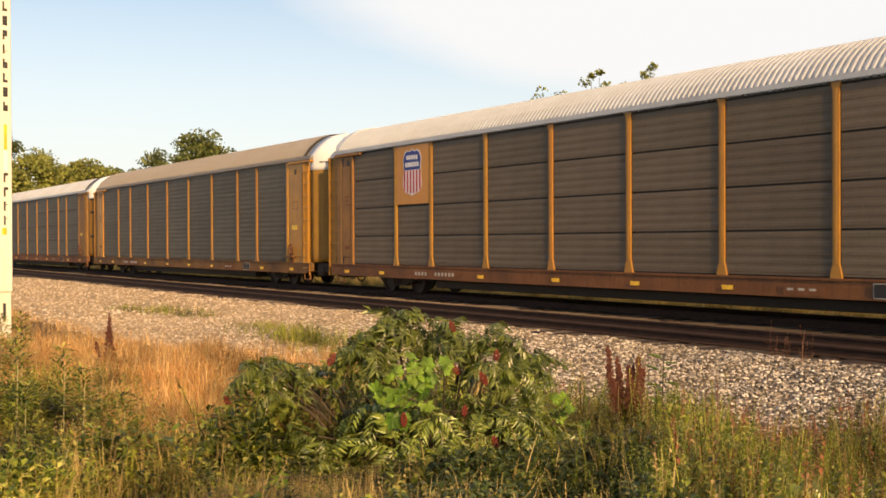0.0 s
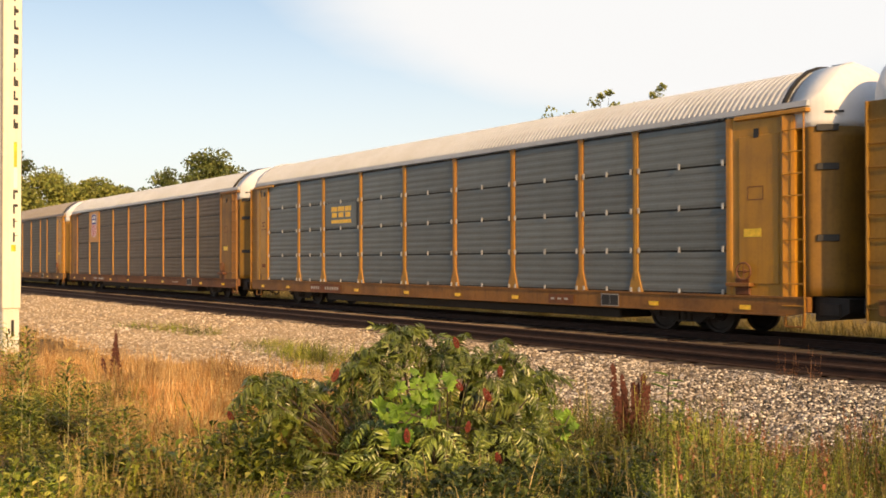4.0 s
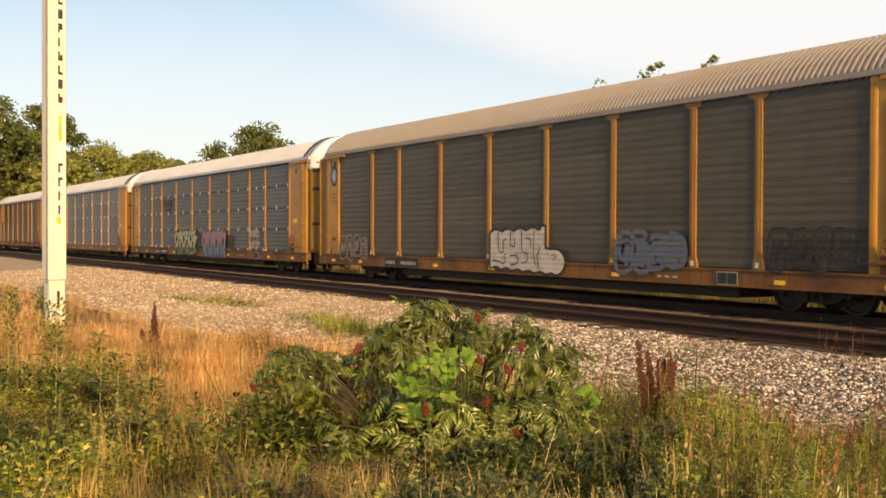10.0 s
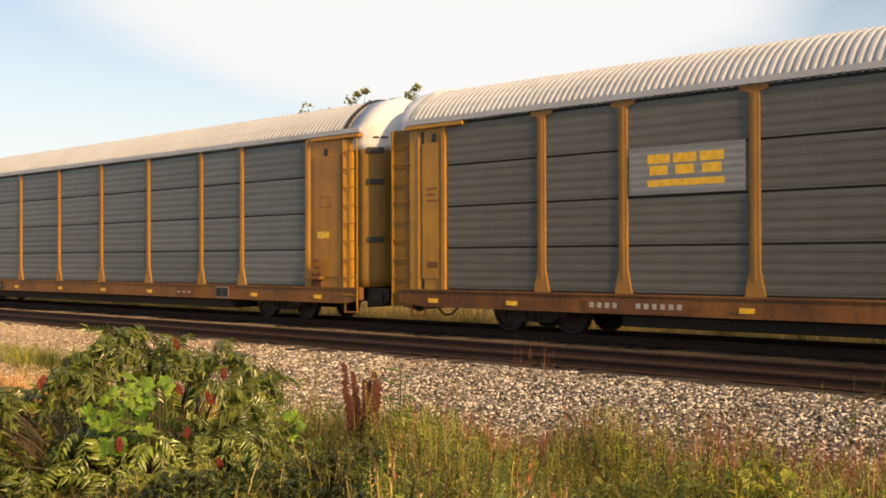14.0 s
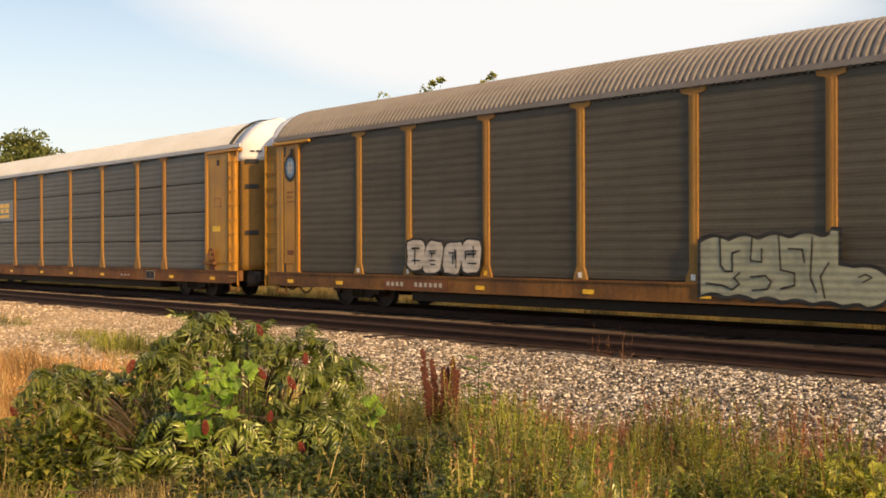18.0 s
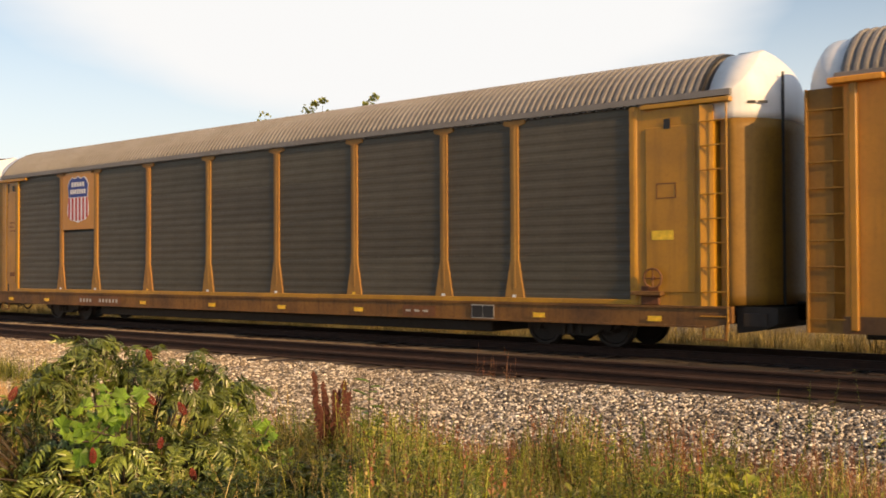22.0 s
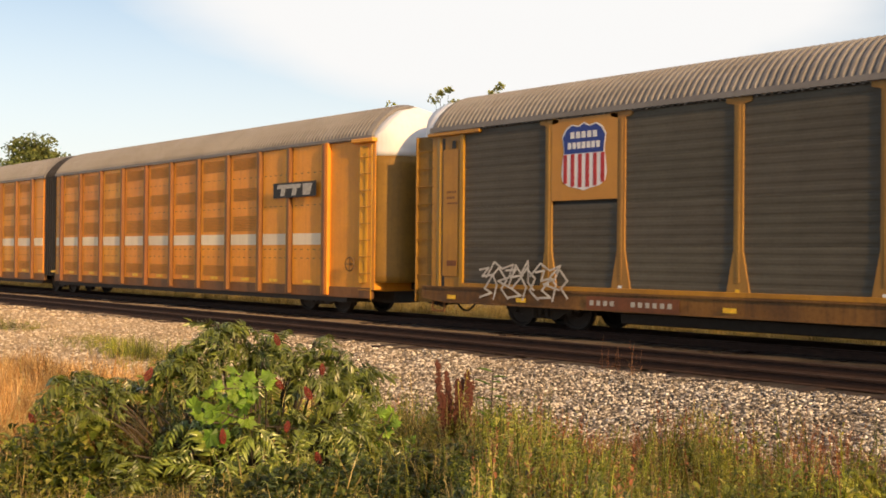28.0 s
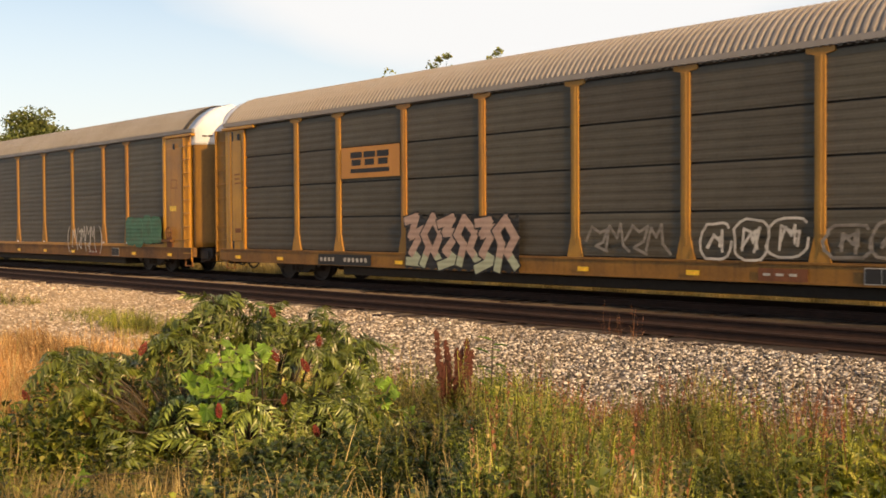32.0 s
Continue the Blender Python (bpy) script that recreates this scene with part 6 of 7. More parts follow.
sow(f, TUFTS, 1000, 4.6, 6.3, 46, 76, lambda x, y, r: thin(x, y, r) * 0.45 + 1.0 * patch(x, y, 1.2, 71), 0.85, 1.35)
sow(f, SEEDS, 500, 4.8, 6.3, 46, 76, lambda x, y, r: thin(x, y, r) * 0.5 + 1.2 * patch(x, y, 1.2, 73), 0.7, 1.05)
f.done("straw_grass", STRAW, "pale straw-coloured grass stems among the weeds", "grass")
f = Field()
sow(f, FEATHER, 7000, 5.5, 12.5, 10, 56, lambda x, y, r: (1.0 if -1.5 < zone(x, y) < 3.6 else 0.0) * (0.7 + 0.9 * patch(x, y, 0.9, 41)), 0.45, 0.85)
sow(f, SEEDS, 4200, 6.8, 12.5, 10, 56, lambda x, y, r: (1.0 if -1.3 < zone(x, y) < 2.6 else 0.0) * (0.65 + 1.0 * patch(x, y, 0.8, 43)), 0.5, 0.85)
sow(f, SEEDS, 1200, 4.8, 8.5, 10, 46, lambda x, y, r: 0.25 + 1.6 * patch(x, y, 0.9, 61), 0.75, 1.1)
sow(f, TUFTS, 1600, 6.5, 12.5, 10, 56, lambda x, y, r: 1.0 if -0.6 < zone(x, y) < 2.6 else 0.0, 0.6, 1.0)
sow(f, SEEDS, 5200, 7.5, 12.5, 10, 54, lambda x, y, r: (1.0 if -3.0 < zone(x, y) < 0.2 else 0.0) * (0.25 + 1.5 * patch(x, y, 0.6, 47)), 0.45, 0.75)
for k in range(16):
    x, y = -10.0 + R.normal(0, 0.25), 13.4 + R.normal(0, 0.1)
    tv, tf = SEEDS[k % 6]
    f.put(tv, tf, (x, y, ground_z(x, y)), R.uniform(0, 6.28), R.uniform(0.5, 1.0))
f.done("russet_weeds", RUSSET, "reddish-brown weeds at the foot of the ballast", "weeds")
f = Field()
for _ in range(15000):
    x, y = R.uniform(-110, 6), 22.2 + 5.5 * R.rand() ** 1.3
    tv, tf = TUFTS[R.randint(6)]
    f.put(tv, tf, (x, y, ground_z(x, y) - 0.03), R.uniform(0, 6.28), R.uniform(1.1, 2.0), (R.normal(0, 0.12), R.normal(0, 0.12)))
f.done("golden_grass", GOLD, "tall golden grass beyond the tracks", "grass")
f = Field()
for ax, ay, bx, by, w, n, big in ((-23.0, 10.1, -17.6, 9.4, 0.30, 420, 0.85), (-31.5, 9.8, -26.0, 10.4, 0.30, 300, 0.75), (-17.5, 9.2, -15.0, 8.8, 0.35, 160, 0.6)):
    for _ in range(n):
        t = R.rand()
        x, y = ax + (bx - ax) * t + R.normal(0, w), ay + (by - ay) * t + R.normal(0, w)
        tv, tf = (SMALL + TUFTS)[R.randint(10)]
        f.put(tv, tf, (x, y, ground_z(x, y)), R.uniform(0, 6.28), R.uniform(0.4, 1.0) * big * (0.6 + 0.8 * t if n > 400 else 1.0))
f.done("gravel_weeds", WEED, "low green weeds growing through the gravel", "weeds")


# ---- loose ballast stones ----
def stones():
    temps = []
    for _ in range(10):
        v = np.array([(x, y, z) for z in (-1, 1) for y in (-1, 1) for x in (-1, 1)], float) * (0.5 + R.rand(8, 1) * 0.45) * np.array([1.0, 0.8, 0.62])
        v += R.normal(0, 0.08, v.shape)
        temps.append((v, np.array([(0, 2, 3, 1), (4, 5, 7, 6), (0, 1, 5, 4), (1, 3, 7, 5), (3, 2, 6, 7), (2, 0, 4, 6)])))
    f = Field()
    def lay(n, x0, x1, smin, smax):
        for _ in range(n):
            x = R.uniform(x0, x1)
            e = grass_edge(x)
            y = R.uniform(e - 0.5, 13.78)
            tv, tf = temps[R.randint(10)]
            a = R.uniform(0, 6.28)
            t = tv.copy()
            q = R.uniform(-0.6, 0.6)
            t[:, 1], t[:, 2] = tv[:, 1] * math.cos(q) - tv[:, 2] * math.sin(q), tv[:, 1] * math.sin(q) + tv[:, 2] * math.cos(q)
            f.put(t, tf, (x, y, ground_z(x, y) + 0.03), a, R.uniform(smin, smax))
    lay(60000, -13, 2, 0.012, 0.033)
    lay(28000, -28, -13, 0.018, 0.044)
    lay(12000, -60, -28, 0.03, 0.06)
    return f.done("ballast_stones", PEBBLE, "loose grey and white crushed stones", "gravel")


stones()


# ---- the sumac and its neighbours ----
def frond_mesh(k):
    """Compound leaf: a drooping rib with paired narrow leaflets."""
    rs = np.random.RandomState(100 + k)
    v, f = [], []
    L = rs.uniform(0.25, 0.30)
    n = 9
    pts = []
    for i in range(n + 1):
        t = i / n
        pts.append(np.array([L * (t - 0.12 * t * t), 0.02 * math.sin(3 * t), 0.15 * t - 0.22 * t * t]))
    def add(vs, fs):
        b = len(v)
        v.extend([tuple(p) for p in vs])
        f.extend([tuple(i + b for i in q) for q in fs])
    for a, b in zip(pts, pts[1:]):
        d = np.array([0, 0.003, 0])
        add([a - d, a + d, b + d, b - d], [(0, 1, 2, 3)])
    for i in range(2, n + 1):
        p = pts[i]
        for s in (-1, 1):
            ln = (0.092 - 0.03 * abs(i / n - 0.5)) * rs.uniform(0.8, 1.2)
            w = ln * 0.34
            out = np.array([0.50, s * 0.80, -0.34 + rs.uniform(-0.45, 0.4)])
            out /= np.linalg.norm(out)
            side = np.array([0.85, -s * 0.4, 0.1])
            up = np.cross(out, side)
            m = p + out * ln * 0.45
            tip = p + out * ln + np.array([0, 0, -0.03])
            add([p, m - side * w / 2 - up * 0.005, tip, m + side * w / 2 - up * 0.005, m + up * 0.004], [(0, 1, 4), (1, 2, 4), (2, 3, 4), (3, 0, 4)])
    tip = pts[-1]
    add([tip, tip + np.array([0.04, -0.012, -0.01]), tip + np.array([0.09, 0, -0.04]), tip + np.array([0.04, 0.012, -0.01])], [(0, 1, 2, 3)])
    me = bpy.data.meshes.new("leaf")
    me.from_pydata(v, [], f)
    me.materials.append(SUMAC)
    return me


FRONDS = [frond_mesh(k) for k in range(8)]
BUSH_YAW = 57.0
BRIGHT = Vector((math.cos(radians(BUSH_YAW)), math.sin(radians(BUSH_YAW)), 0))
AHEAD = Vector((-math.sin(radians(BUSH_YAW)), math.cos(radians(BUSH_YAW)), 0))
BUSH = AHEAD * 7.6


def berry_mesh():
    m = MB()
    rs = random.Random(4)
    for i in range(60):
        t = i / 60
        a = i * 2.4
        r = 0.030 * math.sin(math.pi * (0.15 + 0.8 * t))
        c = Vector((r * math.cos(a), r * math.sin(a), 0.14 * t))
        q = 0.011
        m.add([tuple(c + Vector(p) * q) for p in ((1, 0, 0), (0, 1, 0), (-1, 0, 0), (0, -1, 0), (0, 0, 1.2), (0, 0, -1))],
              [(0, 1, 4), (1, 2, 4), (2, 3, 4), (3, 0, 4), (1, 0, 5), (2, 1, 5), (3, 2, 5), (0, 3, 5)])
    return m.mesh("berry_cone")


def sumac(at, right, ahead, tips, spread, label, cones=()):
    base = thing("sumac_bush", Matrix.Translation(at), label, "bush")
    rs = random.Random(11)
    stems = MB()
    inner, count = Field(), 0
    for p, n, lean in tips:
        root = Vector((p.x * 0.45, p.y * 0.45, 0.0))
        mid = root.lerp(p, 0.6) + Vector((0, 0, 0.06))
        stems.tube(root, mid, 0.011, 6, 0.008)
        stems.tube(mid, p, 0.008, 6, 0.005)
        turn = Vector((0, 0, 1)).rotation_difference(lean).to_matrix().to_4x4()
        for k in range(n):
            yaw = k * 137.5 + rs.uniform(-20, 20)
            m = Matrix.Translation(p - lean * 0.11 * (k / n)) @ turn @ Euler((radians(rs.uniform(-18, 18)), radians(rs.uniform(-22, 26)), radians(yaw))).to_matrix().to_4x4() @ Matrix.Scale(rs.uniform(0.7, 1.1) * spread, 4)
            count += 1
            fr = FRONDS[rs.randrange(8)]
            if count <= 300:
                part("leaf", fr, SUMAC, base, "", m)
            else:
                for q in fr.polygons:
                    ids = list(q.vertices)
                    if len(ids) == 3:
                        inner.v.append(np.array([m @ fr.vertices[i].co for i in ids] + [m @ ((fr.vertices[ids[0]].co + fr.vertices[ids[2]].co) / 2)]))
                    else:
                        inner.v.append(np.array([m @ fr.vertices[i].co for i in ids]))
                    inner.f.append(np.array([[0, 1, 2, 3]]) + inner.n)
                    inner.n += 4
    if inner.n:
        ob = inner.done("inner_leaves", SUMAC, "dense inner leaves", "leaves")
        del ob["category"]
        ob.parent = base
    part("stem", stems, TWIG, base, "branching woody stems")
    for c in cones:
        part("berry_cone", cached("berry", berry_mesh), BERRY, base, "dark red berry cluster", Matrix.Translation(c) @ Euler((rs.uniform(-0.5, 0.5), rs.uniform(-0.5, 0.5), 0)).to_matrix().to_4x4() @ Matrix.Scale(rs.uniform(0.5, 0.72), 4))
    return base


rb = random.Random(21)
g0 = ground_z(BUSH.x, BUSH.y)
at = Vector((BUSH.x, BUSH.y, g0))
# lobes of the crown: across, depth, top, half width, height, rosettes
LOBES = ((-1.20, -0.10, 0.88, 0.22, 0.50, 7), (-0.95, 0.10, 0.84, 0.20, 0.45, 5), (-1.32, -0.50, 0.46, 0.24, 0.42, 4), (-0.90, -0.60, 0.42, 0.30, 0.42, 4), (-0.50, -0.05, 1.02, 0.20, 0.50, 6), (-0.24, 0.10, 1.23, 0.22, 0.5, 7),
         (0.14, 0.0, 1.13, 0.22, 0.55, 7), (0.50, 0.0, 1.09, 0.24, 0.55, 8), (0.72, 0.0, 0.88, 0.18, 0.5, 5), (-0.32, -0.50, 0.66, 0.32, 0.5, 6), (0.22, -0.50, 0.66, 0.34, 0.5, 6), (0.62, -0.35, 0.56, 0.28, 0.42, 5), 
         (-1.50, -0.6, 0.24, 0.24, 0.3, 3), (0.90, -0.4, 0.40, 0.24, 0.3, 3))
tips = []
for lu, lv, top, rad_, tall, n in LOBES:
    n = int(n * 1.05)
    for i in range(n):
        el = 1.0 - 1.15 * (i + 0.4) / n
        az = i * 2.4 + lu * 7
        q = math.sqrt(max(0.05, 1 - el * el))
        d = Vector((q * math.cos(az), q * math.sin(az), el))
        k = rb.uniform(0.6, 1.42)
        p = BRIGHT * (lu + rad_ * d.x * k) + AHEAD * (lv + rad_ * d.y * k) + Vector((0, 0, max(0.12, top - 0.05 - g0 - tall * 0.55 * (1 - d.z) * k)))
        lean = (BRIGHT * d.x + AHEAD * d.y + Vector((0, 0, max(0.45, d.z + 0.5)))).normalized()
        tips.append((p, rb.randint(5, 8), lean))
pt = lambda u, z, v=-0.35: BRIGHT * u + AHEAD * v + Vector((0, 0, z - g0))
cones = [pt(-0.72, 0.80, -0.3), pt(0.20, 0.76, -0.55), pt(-0.18, 0.46, -0.9), pt(0.48, 0.84, -0.4), pt(0.18, 1.04, -0.35), pt(0.22, 0.52, -0.85), pt(-1.40, 0.55, -0.5), pt(0.44, 0.30, -0.8), pt(0.40, 0.68, -0.5)]
sumac(at, BRIGHT, AHEAD, tips, 1.0, "green sumac bush with drooping leaves and red berries", cones)
FERN = Vector((-3.62, 4.55, 0.0))
FERN.z = ground_z(FERN.x, FERN.y)
sumac(FERN, BRIGHT, AHEAD, [(Vector((0, 0, 0.42)), 6, Vector((0, 0, 1))), (Vector((0.12, 0.1, 0.34)), 5, Vector((0.2, 0, 1)).normalized())], 0.8, "young sumac shoot low in the weeds")


def grape_leaf():
    m = MB()
    pts = []
    for i in range(15):
        a = -2.5 + 5.0 * i / 14
        r = 0.085 * (1 + (0.28 if i % 3 == 2 else 0.0) - (0.12 if i % 3 == 1 else 0))
        pts.append((r * math.cos(a) + 0.03, r * math.sin(a), -0.015 * (i % 2) - 0.02 * abs(math.sin(a))))
    m.add([(0, 0, 0.0)] + pts + [(-0.02, 0, 0)], [(0, i, i + 1) for i in range(1, 15)] + [(0, 15, 16), (0, 16, 1)])
    return m.mesh("leaf")


vine = thing("grape_vine", Matrix.Translation(at), "bright green grape vine climbing through the sumac", "vine")
gl = grape_leaf()
vs = MB()
prev = pt(0.1, 0.1, -0.3)
for i in range(76):
    if i < 44:
        k = i / 44
        p = pt(-0.06 - 0.30 * k + rb.gauss(0.06, 0.09), 0.88 - 0.36 * k + rb.gauss(0, 0.06), -0.88 + 0.08 * rb.random())
    elif i < 62:
        p = pt(rb.gauss(0.95, 0.28), rb.gauss(0.36, 0.12), rb.uniform(-0.6, 0.2))
    else:
        p = pt(rb.uniform(-1.2, 1.3), rb.uniform(-0.05, 0.25), rb.uniform(-1.5, -0.9))
    n = Vector((rb.gauss(0.7, 0.4), rb.gauss(-0.5, 0.4), rb.gauss(0.6, 0.4))).normalized()
    m = Matrix.Translation(p) @ n.to_track_quat("Z", "Y").to_matrix().to_4x4() @ Matrix.Rotation(rb.uniform(0, 6), 4, "Z") @ Matrix.Scale(rb.uniform(0.35, 0.72), 4)
    part("leaf", gl, VINE, vine, "", m)
    if i % 4 == 0:
        vs.tube(prev, p, 0.005, 5)
        prev = p
part("stem", vs, TWIG, vine)


def dock(x, y, h, n, label):
    base = thing("dock_plant", pose(x, y, ground_z(x, y)), label, "weed", "dock plants")
    rs = random.Random(int(x * 10) + n)
    for k in range(n):
        m = MB()
        lean = Vector((rs.uniform(-0.24, 0.24), rs.uniform(-0.24, 0.24), 1)).normalized()
        hh = h * (1.0 if k == 0 else rs.uniform(0.55, 0.95))
        b = Vector((rs.uniform(-0.08, 0.08), rs.uniform(-0.08, 0.08), 0))
        m.tube(b, b + lean * hh, 0.006, 5, 0.003)
        for i in range(190):
            t = rs.uniform(0.22, 1.0)
            r = 0.075 * (1.12 - t) + 0.008
            a = rs.uniform(0, 6.28)
            c = b + lean * hh * t + Vector((math.cos(a) * r * rs.random(), math.sin(a) * r * rs.random(), rs.uniform(-0.02, 0.02)))
            q = rs.uniform(0.011, 0.022)
            m.add([tuple(c + Vector(p) * q) for p in ((1, 0, 0), (-0.5, 0.8, 0), (-0.5, -0.8, 0), (0, 0, 1.6))], [(0, 1, 3), (1, 2, 3), (2, 0, 3), (0, 2, 1)])
        part("seed_stalk", m, DOCK, base, "dark red-brown seed stalk")
    return base


dock(-6.02, 5.80, 0.92, 12, "dark red-brown dock with dry seed stalks")
dock(-13.5, 3.9, 0.85, 3, "dark dry dock stalk in the orange grass")
milk = thing("milkweed_plant", pose(-6.1, 6.35, ground_z(-6.1, 6.35)), "yellow-green milkweed beside the dock", "weed")
ml = MB()
ml.add([(0, 0, 0), (0.06, -0.032, 0.004), (0.13, -0.02, -0.01), (0.17, 0, -0.03), (0.13, 0.02, -0.01), (0.06, 0.032, 0.004), (0.08, 0, -0.012)], [(0, 1, 6), (1, 2, 6), (2, 3, 6), (3, 4, 6), (4, 5, 6), (5, 0, 6)])
mlm = ml.mesh("leaf")
part("stem", MB().tube((0, 0, 0), (0.03, 0.02, 0.95), 0.008, 6, 0.004), TWIG, milk)
for i in range(16):
    part("leaf", mlm, VINE, milk, "", Matrix.Translation((0.03 * i / 16, 0.02 * i / 16, 0.30 + 0.04 * i)) @ Euler((0, radians(rb.uniform(-50, 10)), i * 1.9)).to_matrix().to_4x4())

PALE_STEM = plain("pale_stem", (0.46, 0.42, 0.20), 0.6, 0.0, 20.0, 0.3)


def tall_weed(x, y, h, seed):
    """A straight pale stem with a feathery leafy top."""
    rs = np.random.RandomState(seed)
    base = thing("tall_weed", pose(x, y, ground_z(x, y)), "tall weed with a pale bare stem and feathery top", "weed", "tall weeds on the bank")
    part("stem", MB().tube((0, 0, -0.05), (0.02, 0.01, h * 0.8), 0.0045, 6, 0.003), PALE_STEM, base, "pale dry stem")
    ps = []
    for i in range(150):
        t = 0.38 + 0.62 * i / 150
        rr = 0.13 * (1.12 - t) * 2
        a = i * 2.4
        ps.append(leaf_t((rr * rs.rand() * math.cos(a), rr * rs.rand() * math.sin(a), h * t), a + rs.uniform(-0.5, 0.5), rs.uniform(0.0, 0.9), rs.uniform(0.06, 0.11), 0.022))
    v, q = tri_fix(*join_t(ps))
    me = bpy.data.meshes.new("foliage")
    me.from_pydata(v.tolist(), [], q.tolist())
    tagged(part("foliage", me, WEED, base, "fine green leaves"), kind="stuff")


for k, (x, y, h) in enumerate(((-10.0, 2.05, 0.98), (-9.05, 1.8, 0.86), (-8.75, 2.1, 0.80), (-12.4, 2.0, 1.0), (-11.8, 1.85, 0.9), (-8.0, 2.05, 0.7), (-7.9, 1.6, 0.6), (-14.2, 2.6, 0.9), (-13.0, 2.5, 0.8), (-7.2, 2.1, 0.6))):
    tall_weed(x, y, h, 60 + k)

# ---- painted post ----
POST = painted("cream_paint", (0.72, 0.71, 0.60), (0.42, 0.36, 0.22), 0.3, 0.6)
pole_at = Vector((-19.61, 3.85, 0))
pole_at.z = ground_z(pole_at.x, pole_at.y)
pole = thing("signal_post", Matrix.Translation(pole_at) @ Matrix.Rotation(radians(8), 4, "Z") @ Matrix.Diagonal((0.82, 0.82, 1, 1)), "tall cream-painted square post with black marks", "post")
part("shaft", MB().box(-0.20, 0.20, -0.205, 0.205, 0.95, 9.6, 0.02), POST, pole, "cream-painted square shaft")
part("foot", MB().box(-0.175, 0.175, -0.175, 0.185, -0.3, 0.95, 0.02), POST, pole, "narrower painted foot")
part("edge_channel", MB().box(0.16, 0.206, -0.232, -0.206, 0.9, 9.6), plain("grey_steel", (0.25, 0.24, 0.22), 0.5), pole, "grey steel edge channel")
rp = random.Random(5)
z = 2.15
while z < 9.0:
    if not 3.15 < z < 3.95:
        g = part("marking", MB().box(0.2, 0.204, 0.02, 0.06, z, z + 0.17).box(0.2, 0.204, 0.062, 0.12, z + rp.choice((0.0, 0.06, 0.12)), z + 0.05 + rp.choice((0.0, 0.06, 0.12))), BOARD, pole, "worn black stencil bar")
    z += 0.255
part("tag", MB().box(0.2, 0.208, 0.03, 0.10, 3.5, 3.95), NOTICE, pole, "yellow tag")
part("tag", MB().box(0.2, 0.207, 0.03, 0.11, 3.12, 3.48), WHITE, pole, "white tag")
part("tag", MB().box(0.2, 0.207, -0.02, 0.08, 1.98, 2.10), NOTICE, pole, "small yellow tag")
part("notch", MB().box(0.17, 0.18, 0.0, 0.06, 0.45, 0.75), BOARD, pole, "dark slot")

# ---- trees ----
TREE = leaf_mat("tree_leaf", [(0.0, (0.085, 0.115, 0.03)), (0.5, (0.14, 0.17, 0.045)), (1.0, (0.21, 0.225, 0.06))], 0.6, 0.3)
# lit copy of the tree leaf: sunlight is put into the lighter colour
TREE_SUNNY = leaf_mat("tree_leaf_sunny", [(0.0, (0.17, 0.20, 0.04)), (0.5, (0.25, 0.275, 0.06)), (1.0, (0.34, 0.33, 0.085))], 0.6, 0.3)
BARK = plain("bark", (0.10, 0.075, 0.05), 0.9, 0.0, 4.0, 0.4)


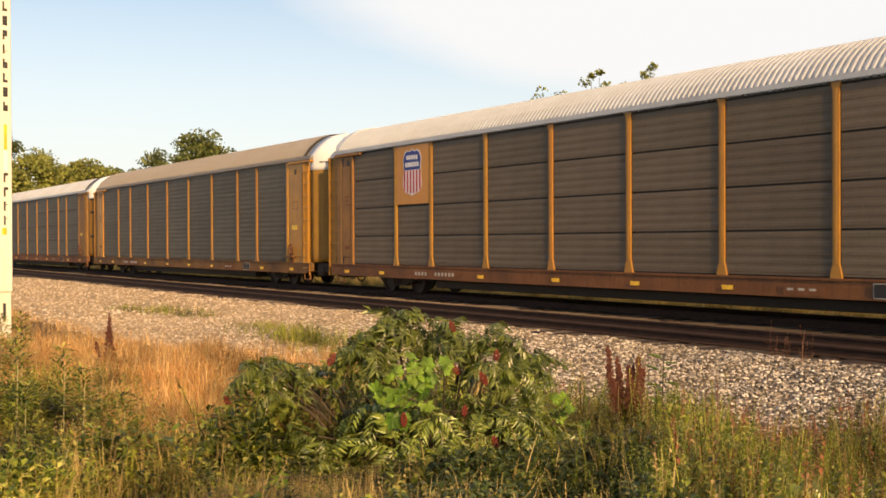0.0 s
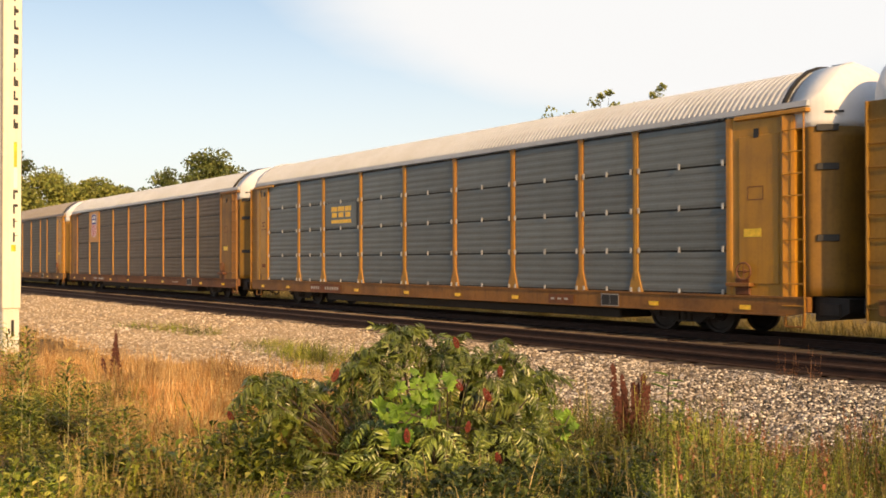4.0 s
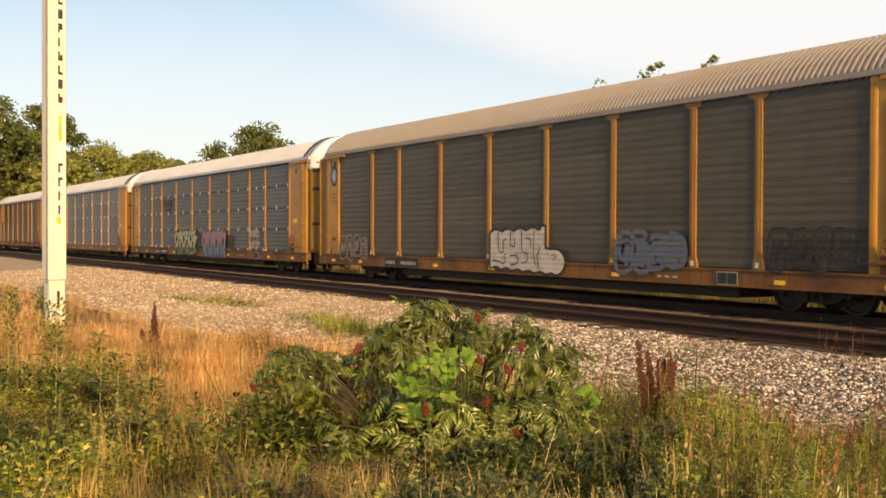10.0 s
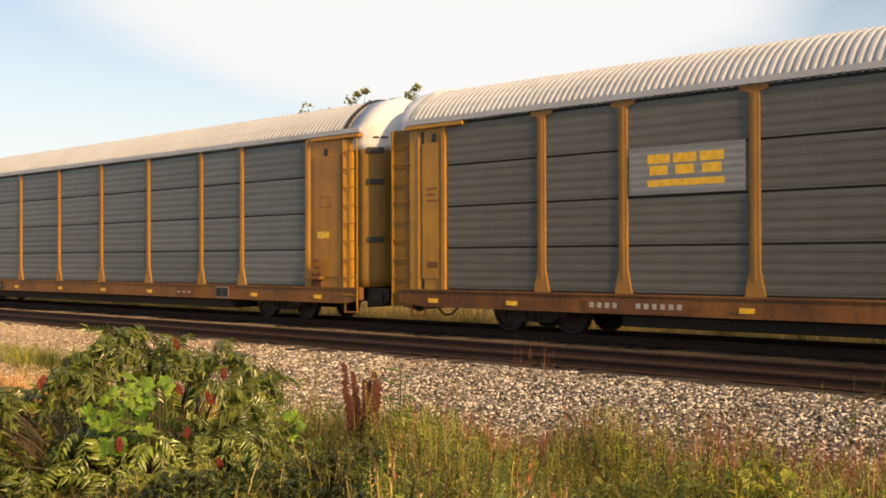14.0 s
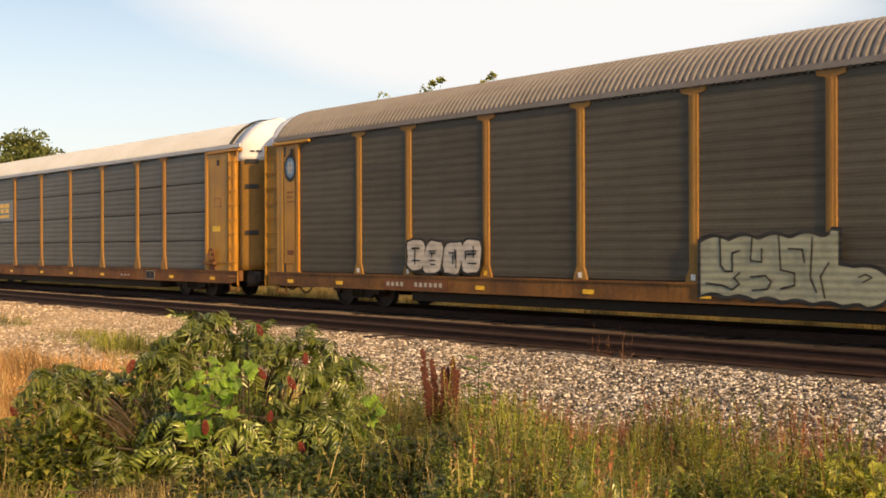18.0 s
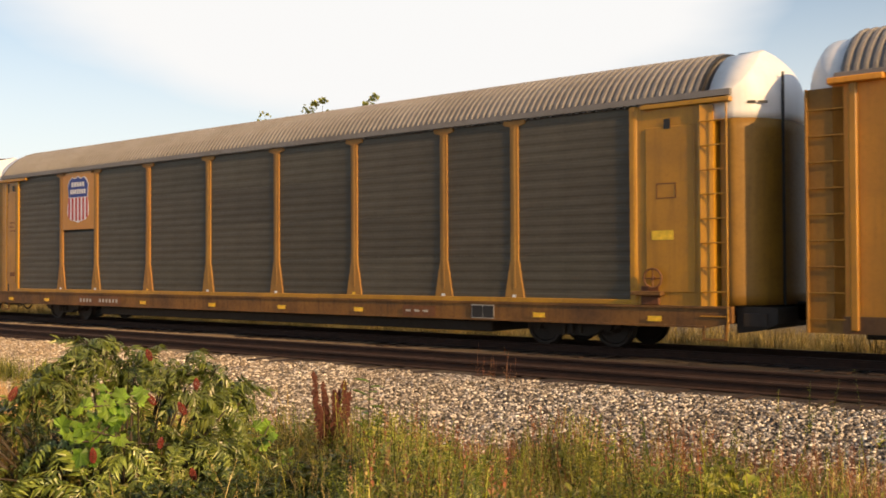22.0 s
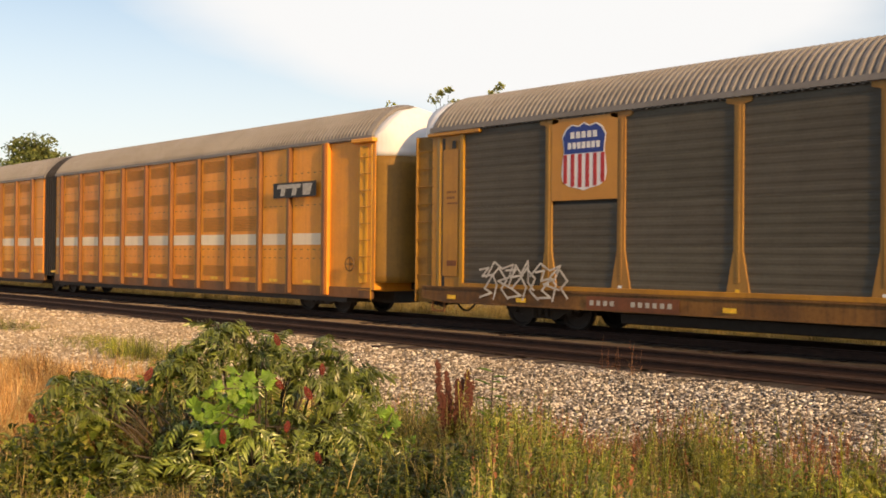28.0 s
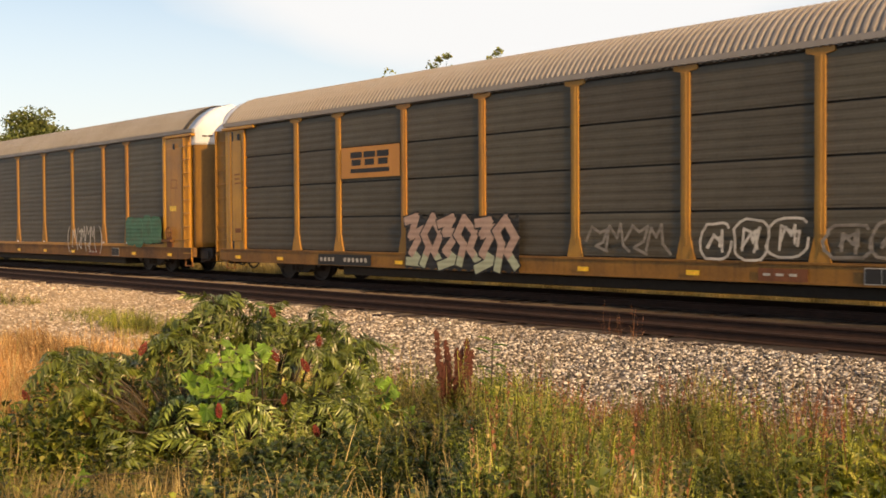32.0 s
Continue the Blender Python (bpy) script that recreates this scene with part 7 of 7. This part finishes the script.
def tree(x, y, h, w, seed, mat, label, leaf=0.34, n=15000, low=0.25, clumps=30):
    rs = np.random.RandomState(seed)
    z0 = ground_z(x, y)
    base = thing("tree", pose(x, y, z0), label, "tree", "trees behind the line")
    tr = MB()
    tr.tube((0, 0, -0.3), (0.1, 0, h * 0.45), w * 0.06, 9, w * 0.035)
    cl = []
    for i in range(clumps):
        t = rs.rand()
        ang = rs.uniform(0, 6.28)
        zz = h * (low + (0.97 - low) * (i + 0.5) / clumps)
        prof = math.sin(math.pi * min(0.96, max(0.10, (zz / h - low * 0.6) / (1.06 - low * 0.6)))) ** 0.7
        rr = w * 0.5 * prof * math.sqrt(rs.uniform(0.25, 1.0))
        c = np.array([rr * math.cos(ang), rr * math.sin(ang), zz])
        cl.append((c, w * rs.uniform(0.10, 0.19)))
        b = Vector((0.1 * rs.randn(), 0.1 * rs.randn(), h * rs.uniform(0.2, 0.5)))
        tr.tube(b, Vector(c) * 0.97, w * 0.014, 5, w * 0.005)
    part("trunk", tr, BARK, base, "grey-brown trunk and limbs")
    cc, rr = np.array([c for c, r in cl]), np.array([r for c, r in cl])
    k = rs.randint(len(cl), size=n)
    d = rs.randn(n, 3)
    d /= np.linalg.norm(d, axis=1)[:, None]
    p = cc[k] + d * (rr[k] * rs.uniform(0.35, 1.12, n))[:, None] * np.array([1.25, 1.25, 0.8])
    u, w_ = rs.randn(n, 3), rs.randn(n, 3)
    u /= np.linalg.norm(u, axis=1)[:, None]
    w_ = np.cross(u, w_)
    w_ /= np.linalg.norm(w_, axis=1)[:, None]
    s = (leaf * rs.uniform(0.6, 1.4, n))[:, None]
    v = np.stack([p - u * s * 0.5 - w_ * s * 0.2, p + u * s * 0.1 - w_ * s * 0.45, p + u * s * 0.5 + w_ * s * 0.2, p - u * s * 0.2 + w_ * s * 0.45], 1).reshape(-1, 3)
    q = np.arange(n * 4).reshape(n, 4)
    me = bpy.data.meshes.new("crown")
    me.from_pydata(v.tolist(), [], q.tolist())
    part("crown", me, mat, base, "leafy crown with uneven gaps")
    return base


tree(-128, 18.5, 17.7, 11.0, 1, TREE, "tall dark green tree with a full crown", 0.31)
tree(-134, 25.5, 17.9, 9.5, 2, TREE, "tall green tree with a ragged crown", 0.31)
tree(-120, 24.5, 10.8, 8.0, 3, TREE_SUNNY, "sunlit yellow-green bushy tree", 0.31)
tree(-126, 31.0, 12.9, 9.5, 4, TREE_SUNNY, "sunlit yellow-green rounded tree", 0.30)
tree(-130, 37.5, 12.5, 8.5, 5, TREE_SUNNY, "sunlit low bushy tree", 0.30)
tree(-140, 44.5, 12.3, 9.0, 6, TREE, "small green tree at the wood's edge", 0.30)
tree(-124, 14.5, 15.0, 9.0, 13, TREE, "broad green tree beside the line", 0.31)
tree(-129, 22.0, 14.0, 9.0, 14, TREE, "dense green tree in the wood", 0.31)
tree(-138, 34.5, 12.2, 9.0, 15, TREE_SUNNY, "sunlit tree in the low wood", 0.30)
tree(-136, 40.0, 11.6, 8.5, 16, TREE_SUNNY, "sunlit low tree in the wood", 0.30)
tree(-131.3, 47.4, 14.2, 7.5, 7, TREE, "green tree with a small rounded crown", 0.32, 7200)
tree(-133.8, 54.6, 16.7, 12.0, 8, TREE, "broad green tree above the train", 0.36)
tree(-111.9, 97.4, 24.5, 6.0, 9, TREE_SUNNY, "slender tree whose top shows above the train", 0.34, 1000, 0.35, 26)
tree(-107.6, 102.0, 26.9, 5.5, 10, TREE_SUNNY, "slender tree whose top shows above the train", 0.42, 1100, 0.35, 26)
tree(-102.5, 107.3, 27.5, 5.0, 11, TREE_SUNNY, "slender tree whose top shows above the train", 0.42, 1100, 0.35, 26)
tree(-104.8, 104.7, 25.0, 4.0, 12, TREE_SUNNY, "slender tree between taller ones", 0.42, 700, 0.35, 18)


motions()
